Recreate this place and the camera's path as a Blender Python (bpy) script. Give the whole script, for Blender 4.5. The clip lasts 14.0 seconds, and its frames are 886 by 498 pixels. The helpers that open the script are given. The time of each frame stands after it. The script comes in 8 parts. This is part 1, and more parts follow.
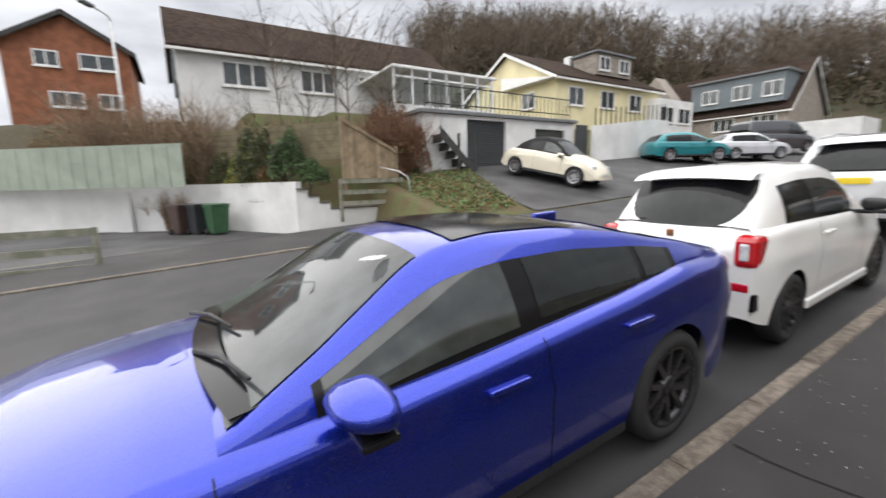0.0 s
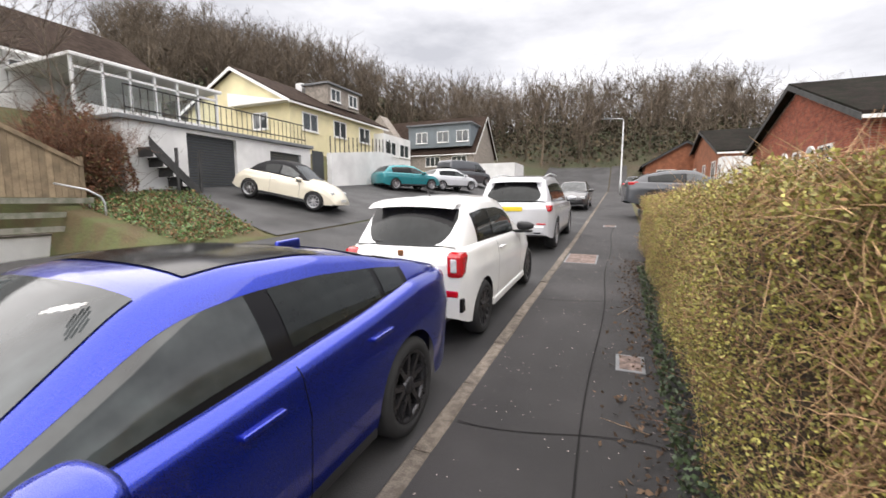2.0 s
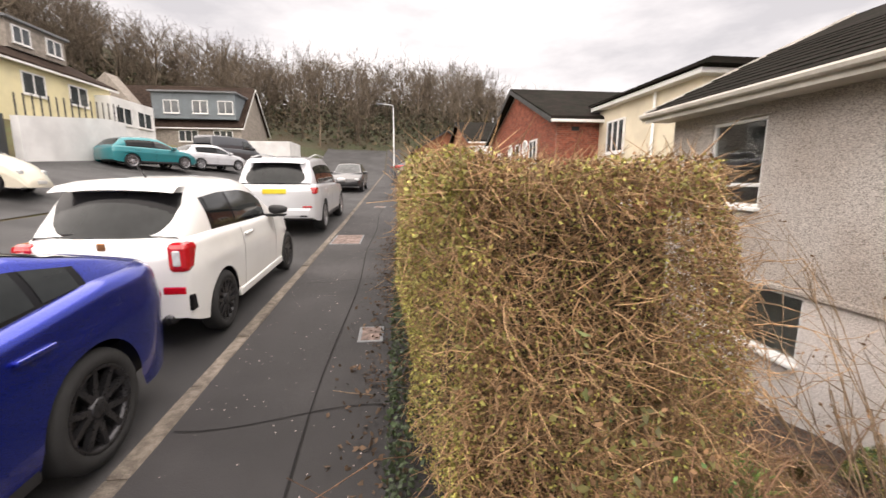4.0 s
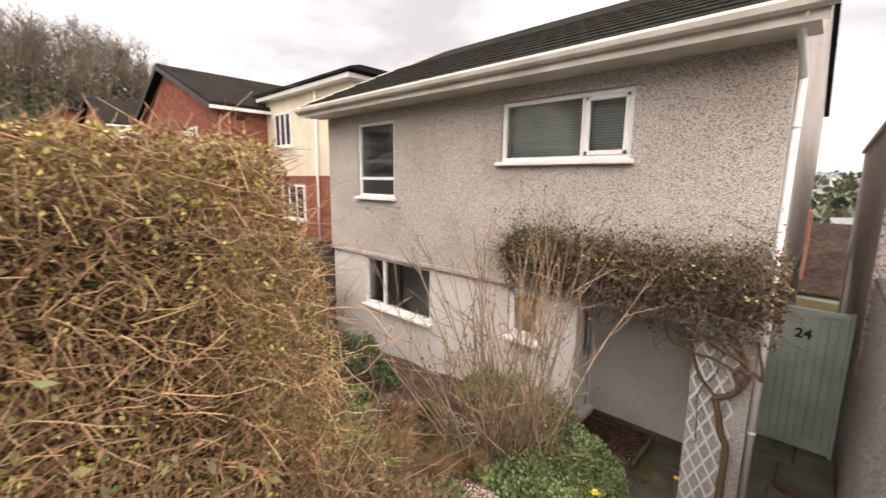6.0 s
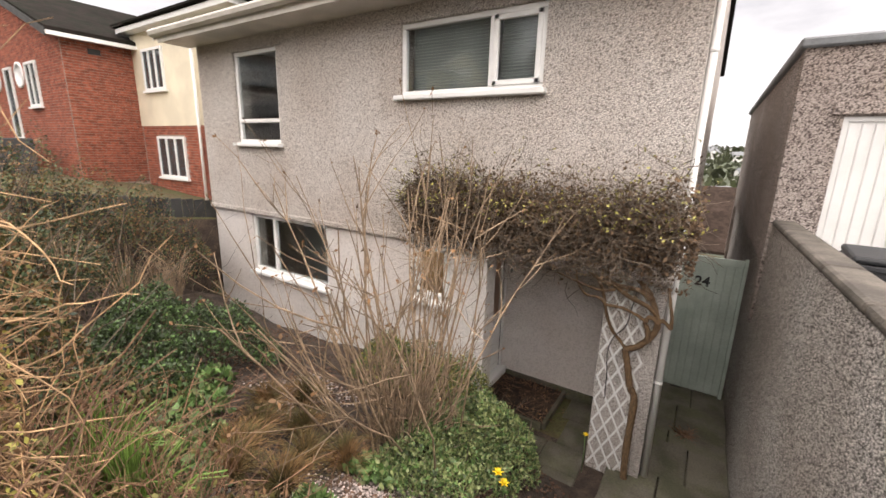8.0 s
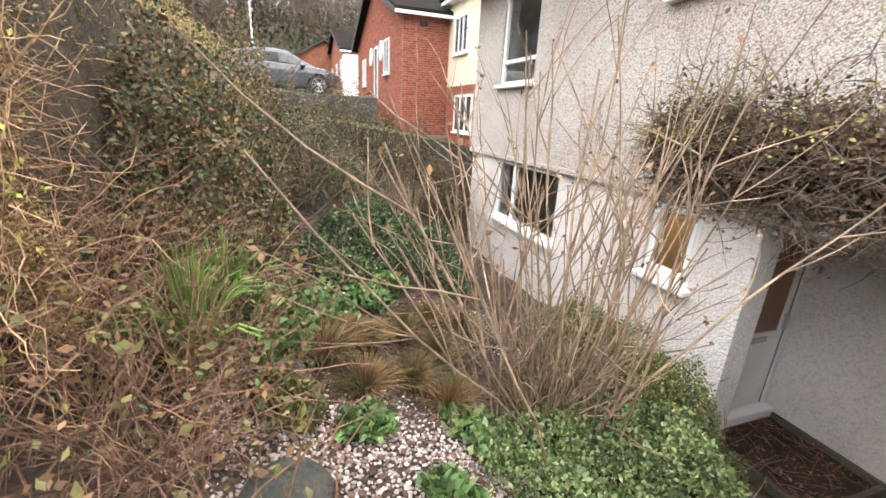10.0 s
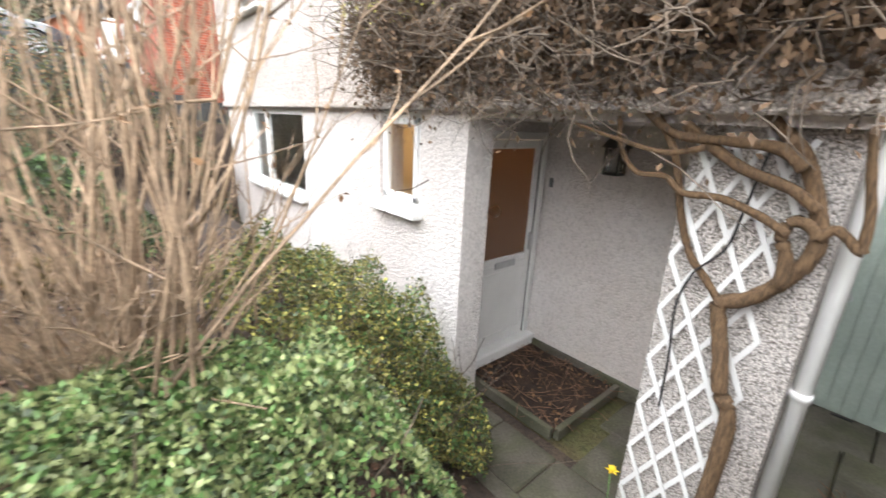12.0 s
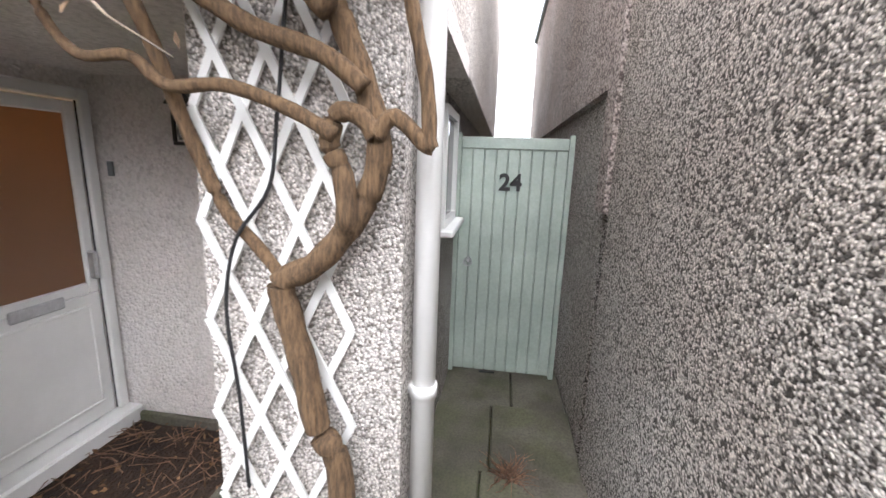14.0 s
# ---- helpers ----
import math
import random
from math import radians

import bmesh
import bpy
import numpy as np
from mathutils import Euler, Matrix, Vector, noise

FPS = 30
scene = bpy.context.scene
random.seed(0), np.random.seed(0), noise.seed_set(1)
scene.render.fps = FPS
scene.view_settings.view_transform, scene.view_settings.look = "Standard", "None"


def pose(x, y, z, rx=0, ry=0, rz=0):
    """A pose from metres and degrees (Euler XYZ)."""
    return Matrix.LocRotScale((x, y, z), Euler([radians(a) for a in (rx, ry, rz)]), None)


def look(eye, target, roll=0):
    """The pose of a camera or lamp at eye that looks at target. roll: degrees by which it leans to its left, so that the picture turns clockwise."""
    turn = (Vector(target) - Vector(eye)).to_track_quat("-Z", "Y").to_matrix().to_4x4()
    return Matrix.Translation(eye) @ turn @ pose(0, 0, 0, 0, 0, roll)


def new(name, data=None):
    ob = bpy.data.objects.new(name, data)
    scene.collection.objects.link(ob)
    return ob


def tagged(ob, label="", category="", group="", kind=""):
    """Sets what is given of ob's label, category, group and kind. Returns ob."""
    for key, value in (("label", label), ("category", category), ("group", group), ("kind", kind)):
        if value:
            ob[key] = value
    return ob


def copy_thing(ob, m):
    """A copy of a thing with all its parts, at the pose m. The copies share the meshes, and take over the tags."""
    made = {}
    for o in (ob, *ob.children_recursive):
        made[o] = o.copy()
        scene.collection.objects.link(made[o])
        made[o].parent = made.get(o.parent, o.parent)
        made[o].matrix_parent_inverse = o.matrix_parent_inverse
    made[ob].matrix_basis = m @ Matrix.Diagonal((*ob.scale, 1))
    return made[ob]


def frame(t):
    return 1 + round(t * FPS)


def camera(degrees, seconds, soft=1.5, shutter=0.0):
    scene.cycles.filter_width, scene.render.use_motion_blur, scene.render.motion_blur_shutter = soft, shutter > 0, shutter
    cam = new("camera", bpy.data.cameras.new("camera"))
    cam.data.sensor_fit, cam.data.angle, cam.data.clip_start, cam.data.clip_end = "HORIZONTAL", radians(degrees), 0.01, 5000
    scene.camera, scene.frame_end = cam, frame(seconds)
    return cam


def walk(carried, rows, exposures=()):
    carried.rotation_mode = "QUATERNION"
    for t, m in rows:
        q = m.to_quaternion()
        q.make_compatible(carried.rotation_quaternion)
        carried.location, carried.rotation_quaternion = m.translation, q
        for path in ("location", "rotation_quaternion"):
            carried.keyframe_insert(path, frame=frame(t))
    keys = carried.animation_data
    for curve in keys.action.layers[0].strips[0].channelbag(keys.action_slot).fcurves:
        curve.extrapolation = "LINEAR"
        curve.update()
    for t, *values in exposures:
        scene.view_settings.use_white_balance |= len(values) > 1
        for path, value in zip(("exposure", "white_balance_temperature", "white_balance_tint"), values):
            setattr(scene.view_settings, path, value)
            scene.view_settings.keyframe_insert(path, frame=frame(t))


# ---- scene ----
cam = camera(94.2, 14.0, soft=1.5, shutter=0.25)
PATH = [
    (0.0, (0.255, 0.652, 2.001), (-1.418, 1.697, 1.668), -1.3),
    (0.5, (0.201, 0.634, 2.020), (-1.063, 2.156, 1.725), -0.7),
    (1.0, (0.192, 0.572, 2.031), (-0.812, 2.291, 1.834), -0.3),
    (1.5, (0.223, 0.561, 2.051), (-0.684, 2.337, 1.893), -0.1),
    (2.0, (0.300, 0.579, 2.033), (-0.476, 2.407, 1.797), 0.0),
    (2.5, (0.383, 0.532, 1.976), (-0.142, 2.437, 1.667), 0.4),
    (4.8, (0.990, 0.640, 2.075), (1.658, 2.497, 1.735), 0.1),
    (5.0, (1.054, 0.641, 2.073), (1.857, 2.443, 1.730), 0.2),
    (5.5, (1.242, 0.620, 2.053), (2.387, 2.227, 1.710), 0.3),
    (6.0, (1.397, 0.636, 1.999), (2.835, 1.987, 1.670), 0.6),
    (6.5, (1.578, 0.712, 1.961), (3.228, 1.794, 1.635), 0.9),
    (7.0, (1.799, 0.845, 1.937), (3.542, 1.766, 1.597), 1.0),
    (7.5, (1.960, 0.849, 1.757), (3.689, 1.773, 1.358), 1.2),
    (8.0, (2.183, 0.836, 1.631), (3.824, 1.880, 1.163), 1.6),
    (8.5, (2.405, 0.902, 1.480), (3.888, 2.134, 0.947), 2.1),
    (8.7, (2.474, 0.907, 1.440), (3.872, 2.223, 0.880), 2.2),
    (10.8, (3.640, 0.790, 0.800), (4.030, 2.650, 0.190), 3.4),
    (11.0, (3.790, 0.790, 0.705), (4.310, 2.620, 0.085), 3.2),
    (11.5, (4.203, 0.816, 0.504), (5.083, 2.511, -0.090), 1.9),
    (12.0, (4.533, 0.862, 0.360), (5.790, 2.302, -0.230), 2.7),
    (12.5, (4.858, 0.780, 0.225), (6.470, 1.829, -0.326), 2.5),
    (13.0, (5.115, 0.789, 0.138), (6.959, 1.369, -0.373), 2.2),
    (13.5, (5.334, 0.803, 0.059), (7.255, 1.127, -0.396), 2.0),
    (14.0, (5.642, 0.787, -0.042), (7.582, 1.053, -0.453), 2.1),
]
walk(cam, [(t, look(e, g, r)) for t, e, g, r in PATH],
     [(0.0, 0.78, 6400, 11), (1.0, 0.95, 6500, 12), (2.5, 1.0, 6600, 14), (5.0, 1.15, 7250, 17), (7.0, 1.2, 7000, 16), (8.5, 1.25, 6850, 15), (11.0, 2.22, 6150, 10), (12.0, 2.45, 6150, 10), (12.5, 2.5, 6150, 10), (13.3, 2.75, 6100, 12), (14.0, 2.78, 6050, 13)])

# ---- light ----
world = bpy.data.worlds.new("world")
scene.world = world
world.use_nodes = True
wn = world.node_tree.nodes
wl = world.node_tree.links
wn.clear()
w_out = wn.new("ShaderNodeOutputWorld")
w_bg = wn.new("ShaderNodeBackground")
w_sky = wn.new("ShaderNodeTexSky")
w_sky.sky_type = "NISHITA"
w_sky.sun_disc = False
w_sky.sun_elevation = radians(68)
w_sky.sun_rotation = radians(130)
w_sky.dust_density = 3.0
w_geo = wn.new("ShaderNodeTexCoord")
w_map = wn.new("ShaderNodeMapping")
w_map.inputs["Scale"].default_value = (1.6, 1.6, 4.5)
w_noise = wn.new("ShaderNodeTexNoise")
w_noise.inputs["Scale"].default_value = 1.3
w_noise.inputs["Detail"].default_value = 7
w_noise.inputs["Roughness"].default_value = 0.55
w_ramp = wn.new("ShaderNodeValToRGB")
w_ramp.color_ramp.elements[0].position = 0.34
w_ramp.color_ramp.elements[0].color = (5.2, 5.35, 5.7, 1)
w_ramp.color_ramp.elements[1].position = 0.66
w_ramp.color_ramp.elements[1].color = (10.5, 10.6, 10.8, 1)
w_mix = wn.new("ShaderNodeMixRGB")
w_mix.inputs["Fac"].default_value = 0.93
wl.new(w_geo.outputs["Generated"], w_map.inputs["Vector"])
wl.new(w_map.outputs["Vector"], w_noise.inputs["Vector"])
wl.new(w_noise.outputs["Fac"], w_ramp.inputs["Fac"])
wl.new(w_sky.outputs["Color"], w_mix.inputs["Color1"])
wl.new(w_ramp.outputs["Color"], w_mix.inputs["Color2"])
wl.new(w_mix.outputs["Color"], w_bg.inputs["Color"])
w_bg.inputs["Strength"].default_value = 0.067
wl.new(w_bg.outputs["Background"], w_out.inputs["Surface"])

sun_data = bpy.data.lights.new("sun", "SUN")
sun_data.energy = 2.9
sun_data.angle = radians(130)
sun_data.color = (1.0, 0.96, 0.9)
sun = new("sun", sun_data)
sun.matrix_world = look((-8, -10, 40), (0, 0, 0))
# ---- materials ----
def material(name, color, rough=0.7, vary=0.25, scale=6.0, fine=60.0, bump=0.3, metal=0.0, coat=0.0, spec=0.5,
             color2=None, thresh=(0.4, 0.6), per_piece=0.0, bump_dist=0.01, per_island=0.0, stain=0.0, stain_scale=0.7):
    """A surface with a broad and a fine variation of its colour and a fine relief."""
    m = bpy.data.materials.new(name)
    m.use_nodes = True
    n, l = m.node_tree.nodes, m.node_tree.links
    b = n["Principled BSDF"]
    b.inputs["Metallic"].default_value = metal
    b.inputs["Coat Weight"].default_value = coat
    b.inputs["Coat Roughness"].default_value = 0.03
    b.inputs["Specular IOR Level"].default_value = spec
    co = n.new("ShaderNodeTexCoord")
    big = n.new("ShaderNodeTexNoise")
    big.inputs["Scale"].default_value = scale
    big.inputs["Detail"].default_value = 5
    small = n.new("ShaderNodeTexNoise")
    small.inputs["Scale"].default_value = fine
    small.inputs["Detail"].default_value = 4
    for t in (big, small):
        l.new(co.outputs["Object"], t.inputs["Vector"])
    ramp = n.new("ShaderNodeValToRGB")
    c2 = color2 or tuple(c * (1 - vary) for c in color)
    ramp.color_ramp.elements[0].position, ramp.color_ramp.elements[1].position = thresh
    ramp.color_ramp.elements[0].color = (*c2, 1)
    ramp.color_ramp.elements[1].color = (*color, 1)
    l.new(big.outputs["Fac"], ramp.inputs["Fac"])
    mul = n.new("ShaderNodeMixRGB")
    mul.blend_type = "OVERLAY"
    mul.inputs["Fac"].default_value = min(1.0, vary * 1.6)
    l.new(ramp.outputs["Color"], mul.inputs["Color1"])
    l.new(small.outputs["Fac"], mul.inputs["Color2"])
    last = mul.outputs["Color"]
    if stain:
        sn = n.new("ShaderNodeTexNoise")
        sn.inputs["Scale"].default_value = stain_scale
        sn.inputs["Detail"].default_value = 6
        l.new(co.outputs["Object"], sn.inputs["Vector"])
        sr = n.new("ShaderNodeValToRGB")
        sr.color_ramp.elements[0].position, sr.color_ramp.elements[1].position = 0.38, 0.62
        sr.color_ramp.elements[0].color = (1 - stain, 1 - stain, 1 - stain, 1)
        l.new(sn.outputs["Fac"], sr.inputs["Fac"])
        sm = n.new("ShaderNodeMixRGB")
        sm.blend_type = "MULTIPLY"
        sm.inputs["Fac"].default_value = 1
        l.new(last, sm.inputs["Color1"])
        l.new(sr.outputs["Color"], sm.inputs["Color2"])
        last = sm.outputs["Color"]
    if per_piece or per_island:
        hsv = n.new("ShaderNodeHueSaturation")
        mr = n.new("ShaderNodeMapRange")
        v = per_piece or per_island
        mr.inputs["To Min"].default_value, mr.inputs["To Max"].default_value = 1 - v, 1 + v
        if per_piece:
            l.new(n.new("ShaderNodeObjectInfo").outputs["Random"], mr.inputs["Value"])
        else:
            l.new(n.new("ShaderNodeNewGeometry").outputs["Random Per Island"], mr.inputs["Value"])
        l.new(mr.outputs["Result"], hsv.inputs["Value"])
        l.new(last, hsv.inputs["Color"])
        last = hsv.outputs["Color"]
    l.new(last, b.inputs["Base Color"])
    rr = n.new("ShaderNodeMapRange")
    rr.inputs["To Min"].default_value = max(0.02, rough - 0.12 * (rough > 0.2))
    rr.inputs["To Max"].default_value = min(1, rough + 0.12 * (rough > 0.2))
    l.new(small.outputs["Fac"], rr.inputs["Value"])
    l.new(rr.outputs["Result"], b.inputs["Roughness"])
    if bump:
        bp = n.new("ShaderNodeBump")
        bp.inputs["Strength"].default_value = bump
        bp.inputs["Distance"].default_value = bump_dist
        l.new(small.outputs["Fac"], bp.inputs["Height"])
        l.new(bp.outputs["Normal"], b.inputs["Normal"])
    return m


def pebbledash(name, light, dark, cell=55.0, dark_share=0.35, depth=0.012, stain=0.2, gap=0.55):
    """Thrown stone chips of two sizes: pale and dark chips with shaded gaps between them."""
    m = bpy.data.materials.new(name)
    m.use_nodes = True
    n, l = m.node_tree.nodes, m.node_tree.links
    b = n["Principled BSDF"]
    b.inputs["Roughness"].default_value = 0.8
    co = n.new("ShaderNodeTexCoord")
    warp = n.new("ShaderNodeTexNoise")
    warp.inputs["Scale"].default_value = cell * 0.9
    warp.inputs["Detail"].default_value = 3
    l.new(co.outputs["Object"], warp.inputs["Vector"])
    shift = n.new("ShaderNodeVectorMath")
    shift.operation = "MULTIPLY_ADD"
    shift.inputs[1].default_value = (0.9 / cell,) * 3
    l.new(warp.outputs["Color"], shift.inputs[0])
    l.new(co.outputs["Object"], shift.inputs[2])

    def chips(scale):
        vo = n.new("ShaderNodeTexVoronoi")
        vo.inputs["Scale"].default_value = scale
        l.new(shift.outputs["Vector"], vo.inputs["Vector"])
        sep = n.new("ShaderNodeSeparateColor")
        l.new(vo.outputs["Color"], sep.inputs["Color"])
        return vo.outputs["Distance"], sep.outputs["Red"]

    def ramp(src, a, b_, ca, cb):
        r = n.new("ShaderNodeValToRGB")
        r.color_ramp.elements[0].position, r.color_ramp.elements[1].position = a, b_
        r.color_ramp.elements[0].color, r.color_ramp.elements[1].color = (*ca, 1), (*cb, 1)
        l.new(src, r.inputs["Fac"])
        return r.outputs["Color"]

    def times(p, q):
        mu = n.new("ShaderNodeMixRGB")
        mu.blend_type = "MULTIPLY"
        mu.inputs["Fac"].default_value = 1
        l.new(p, mu.inputs["Color1"])
        l.new(q, mu.inputs["Color2"])
        return mu.outputs["Color"]
    d1, r1 = chips(cell)
    d2, r2 = chips(cell * 1.9)
    tone = ramp(r1, dark_share - 0.12, dark_share + 0.22, dark, light)
    grains = ramp(r2, 0.05, 0.6, (1 - gap * 0.75,) * 3, (1, 1, 1))
    gaps = ramp(d1, 0.38, 0.72, (1, 1, 1), (1 - gap, 1 - gap, 1 - gap))
    broad = n.new("ShaderNodeTexNoise")
    broad.inputs["Scale"].default_value = 0.8
    broad.inputs["Detail"].default_value = 6
    l.new(co.outputs["Object"], broad.inputs["Vector"])
    dirt = ramp(broad.outputs["Fac"], 0.35, 0.65, (1 - stain * 0.8, 1 - stain, 1 - stain * 1.15), (1, 1, 1))
    l.new(times(times(tone, grains), times(gaps, dirt)), b.inputs["Base Color"])
    hm = n.new("ShaderNodeMath")
    hm.operation = "MULTIPLY_ADD"
    hm.inputs[1].default_value = -0.9
    l.new(d1, hm.inputs[0])
    l.new(r1, hm.inputs[2])
    bp = n.new("ShaderNodeBump")
    bp.inputs["Strength"].default_value = 0.9
    bp.inputs["Distance"].default_value = depth
    l.new(hm.outputs[0], bp.inputs["Height"])
    l.new(bp.outputs["Normal"], b.inputs["Normal"])
    return m


def glass_mat(name, tint=(0.9, 0.95, 0.95), dark=0.0):
    m = bpy.data.materials.new(name)
    m.use_nodes = True
    n, l = m.node_tree.nodes, m.node_tree.links
    b = n["Principled BSDF"]
    b.inputs["Base Color"].default_value = (*tint, 1)
    b.inputs["Roughness"].default_value = 0.02
    b.inputs["Transmission Weight"].default_value = 1.0 - dark
    b.inputs["IOR"].default_value = 1.45
    return m


M = {}
M["asphalt"] = material("asphalt", (0.052, 0.051, 0.053), 0.75, 0.35, 0.9, 140, 0.6, bump_dist=0.008, stain=0.35, stain_scale=0.5)
M["pavement"] = material("pavement_tarmac", (0.045, 0.042, 0.043), 0.75, 0.4, 0.7, 160, 0.7, bump_dist=0.008, stain=0.4, stain_scale=0.9)
M["drive"] = material("drive_tarmac", (0.075, 0.074, 0.076), 0.8, 0.35, 0.8, 120, 0.5, stain=0.3)
M["kerb"] = material("kerb_stone", (0.20, 0.17, 0.14), 0.85, 0.4, 14, 90, 0.8, per_piece=0.18, color2=(0.12, 0.10, 0.08), stain=0.25, stain_scale=4)
M["soil"] = material("soil", (0.075, 0.052, 0.038), 0.95, 0.5, 5, 40, 0.9, bump_dist=0.03)
M["wet_soil"] = material("wet_dark_soil", (0.050, 0.028, 0.017), 0.9, 0.5, 7, 50, 1.0, bump_dist=0.04)
M["grass"] = material("rough_grass", (0.09, 0.10, 0.035), 0.95, 0.5, 1.5, 30, 0.9, color2=(0.10, 0.075, 0.035), bump_dist=0.04)
M["hill"] = material("leaf_litter_slope", (0.06, 0.045, 0.025), 0.95, 0.45, 0.25, 6, 0.9, color2=(0.045, 0.05, 0.02), bump_dist=0.15)
M["valley"] = material("far_valley", (0.10, 0.115, 0.075), 0.95, 0.4, 0.02, 0.5, 0.0, color2=(0.06, 0.075, 0.05))
M["dash_house"] = pebbledash("pebbledash_house", (0.86, 0.80, 0.75), (0.42, 0.37, 0.335), 76, 0.18, 0.016, 0.22, 0.42)
M["dash_low"] = pebbledash("painted_dash_low", (0.82, 0.78, 0.76), (0.70, 0.66, 0.64), 46, 0.22, 0.013, 0.18, 0.07)
M["dash_wall"] = pebbledash("pebbledash_wall", (0.88, 0.83, 0.78), (0.10, 0.088, 0.076), 118, 0.36, 0.008, 0.22, 0.58)
M["dash_pillar"] = pebbledash("pebbledash_pillar", (0.86, 0.81, 0.77), (0.30, 0.27, 0.24), 125, 0.25, 0.007, 0.2, 0.45)
M["dash_garage"] = pebbledash("pebbledash_garage", (0.62, 0.54, 0.50), (0.14, 0.11, 0.10), 70, 0.30, 0.01, 0.25, 0.5)
M["upvc"] = material("white_upvc", (0.80, 0.80, 0.79), 0.35, 0.06, 3, 30, 0.02)
M["fascia"] = material("cream_fascia", (0.70, 0.66, 0.60), 0.45, 0.15, 2, 40, 0.05, stain=0.15, stain_scale=1.5)
M["white_paint"] = material("white_render", (0.80, 0.80, 0.79), 0.8, 0.12, 1.2, 40, 0.2, stain=0.12)
M["cream_paint"] = material("cream_render", (0.78, 0.70, 0.54), 0.8, 0.12, 1.2, 50, 0.25, stain=0.1)
M["yellow_paint"] = material("pale_yellow_render", (0.80, 0.72, 0.45), 0.8, 0.1, 1.0, 40, 0.2, stain=0.1)
M["brick"] = material("red_brick", (0.33, 0.10, 0.06), 0.85, 0.35, 8, 60, 0.4, per_island=0.25)
M["mortar"] = material("mortar", (0.34, 0.27, 0.23), 0.9, 0.2, 8, 60, 0.3)
M["brick_far"] = material("far_brick", (0.30, 0.115, 0.06), 0.85, 0.3, 2.5, 20, 0.2)
M["tile_dark"] = material("dark_roof_tile", (0.026, 0.021, 0.019), 0.95, 0.4, 3, 40, 0.4, spec=0.03, color2=(0.017, 0.018, 0.014), stain=0.3)
M["lead"] = material("lead_grey", (0.18, 0.19, 0.20), 0.6, 0.2, 4, 40, 0.1)
M["gate"] = material("sage_green_paint", (0.48, 0.56, 0.50), 0.55, 0.12, 2, 40, 0.08, stain=0.12, stain_scale=2)
M["concrete"] = material("old_concrete", (0.125, 0.112, 0.088), 0.9, 0.4, 3, 60, 0.5, color2=(0.10, 0.10, 0.06), stain=0.4, stain_scale=2.0)
M["coping"] = material("concrete_coping", (0.155, 0.135, 0.115), 0.9, 0.4, 4, 60, 0.6, stain=0.35, stain_scale=3)
M["wood_grey"] = material("weathered_grey_wood", (0.27, 0.26, 0.22), 0.85, 0.35, 4, 60, 0.4, color2=(0.16, 0.17, 0.12))
M["wood_fence"] = material("tan_fence_boards", (0.33, 0.25, 0.16), 0.85, 0.35, 3, 50, 0.4, per_piece=0.2)
M["wood_dark"] = material("dark_timber", (0.06, 0.06, 0.06), 0.8, 0.3, 4, 50, 0.3)
def bark_mat(name, light, dark):
    """Stringy bark: noise drawn out along the height, with a coarse relief."""
    m = material(name, light, 0.9, 0.4, 12, 70, 0.0, color2=dark)
    n, l = m.node_tree.nodes, m.node_tree.links
    co = n.new("ShaderNodeTexCoord")
    mp = n.new("ShaderNodeMapping")
    mp.inputs["Scale"].default_value = (1.0, 1.0, 0.16)
    fib = n.new("ShaderNodeTexNoise")
    fib.inputs["Scale"].default_value = 95
    fib.inputs["Detail"].default_value = 6
    fib.inputs["Roughness"].default_value = 0.7
    l.new(co.outputs["Object"], mp.inputs["Vector"])
    l.new(mp.outputs["Vector"], fib.inputs["Vector"])
    r = n.new("ShaderNodeValToRGB")
    r.color_ramp.elements[0].position, r.color_ramp.elements[1].position = 0.34, 0.62
    r.color_ramp.elements[0].color, r.color_ramp.elements[1].color = (*dark, 1), (*light, 1)
    l.new(fib.outputs["Fac"], r.inputs["Fac"])
    b = n["Principled BSDF"]
    l.new(r.outputs["Color"], b.inputs["Base Color"])
    bp = n.new("ShaderNodeBump")
    bp.inputs["Strength"].default_value = 1.0
    bp.inputs["Distance"].default_value = 0.012
    l.new(fib.outputs["Fac"], bp.inputs["Height"])
    l.new(bp.outputs["Normal"], b.inputs["Normal"])
    return m


M["bark"] = bark_mat("brown_bark", (0.22, 0.135, 0.07), (0.06, 0.038, 0.022))
M["twig"] = material("bare_twig", (0.33, 0.235, 0.155), 0.85, 0.4, 9, 60, 0.3, per_island=0.35)
M["twig_red"] = material("russet_twig", (0.25, 0.14, 0.085), 0.85, 0.4, 9, 60, 0.3, per_island=0.4)
M["twig_grey"] = material("grey_twig", (0.15, 0.115, 0.085), 0.9, 0.4, 5, 40, 0.3, per_island=0.4)
M["wood_far"] = material("bare_woodland", (0.145, 0.112, 0.08), 0.95, 0.4, 0.5, 8, 0.0, per_island=0.4)
M["leaf_hedge"] = material("hedge_leaf", (0.40, 0.37, 0.095), 0.55, 0.4, 4, 40, 0.1, per_island=0.5)
M["twig_hedge"] = material("hedge_twig", (0.46, 0.29, 0.155), 0.85, 0.4, 9, 60, 0.3, per_island=0.4)
M["leaf_olive"] = material("olive_leaf", (0.16, 0.145, 0.045), 0.6, 0.4, 5, 40, 0.1, per_island=0.5)
M["leaf_brown"] = material("dry_brown_leaf", (0.24, 0.135, 0.065), 0.8, 0.4, 6, 40, 0.1, per_island=0.5)
M["leaf_litter"] = material("old_leaf_litter", (0.12, 0.075, 0.045), 0.85, 0.4, 6, 40, 0.1, per_island=0.5)
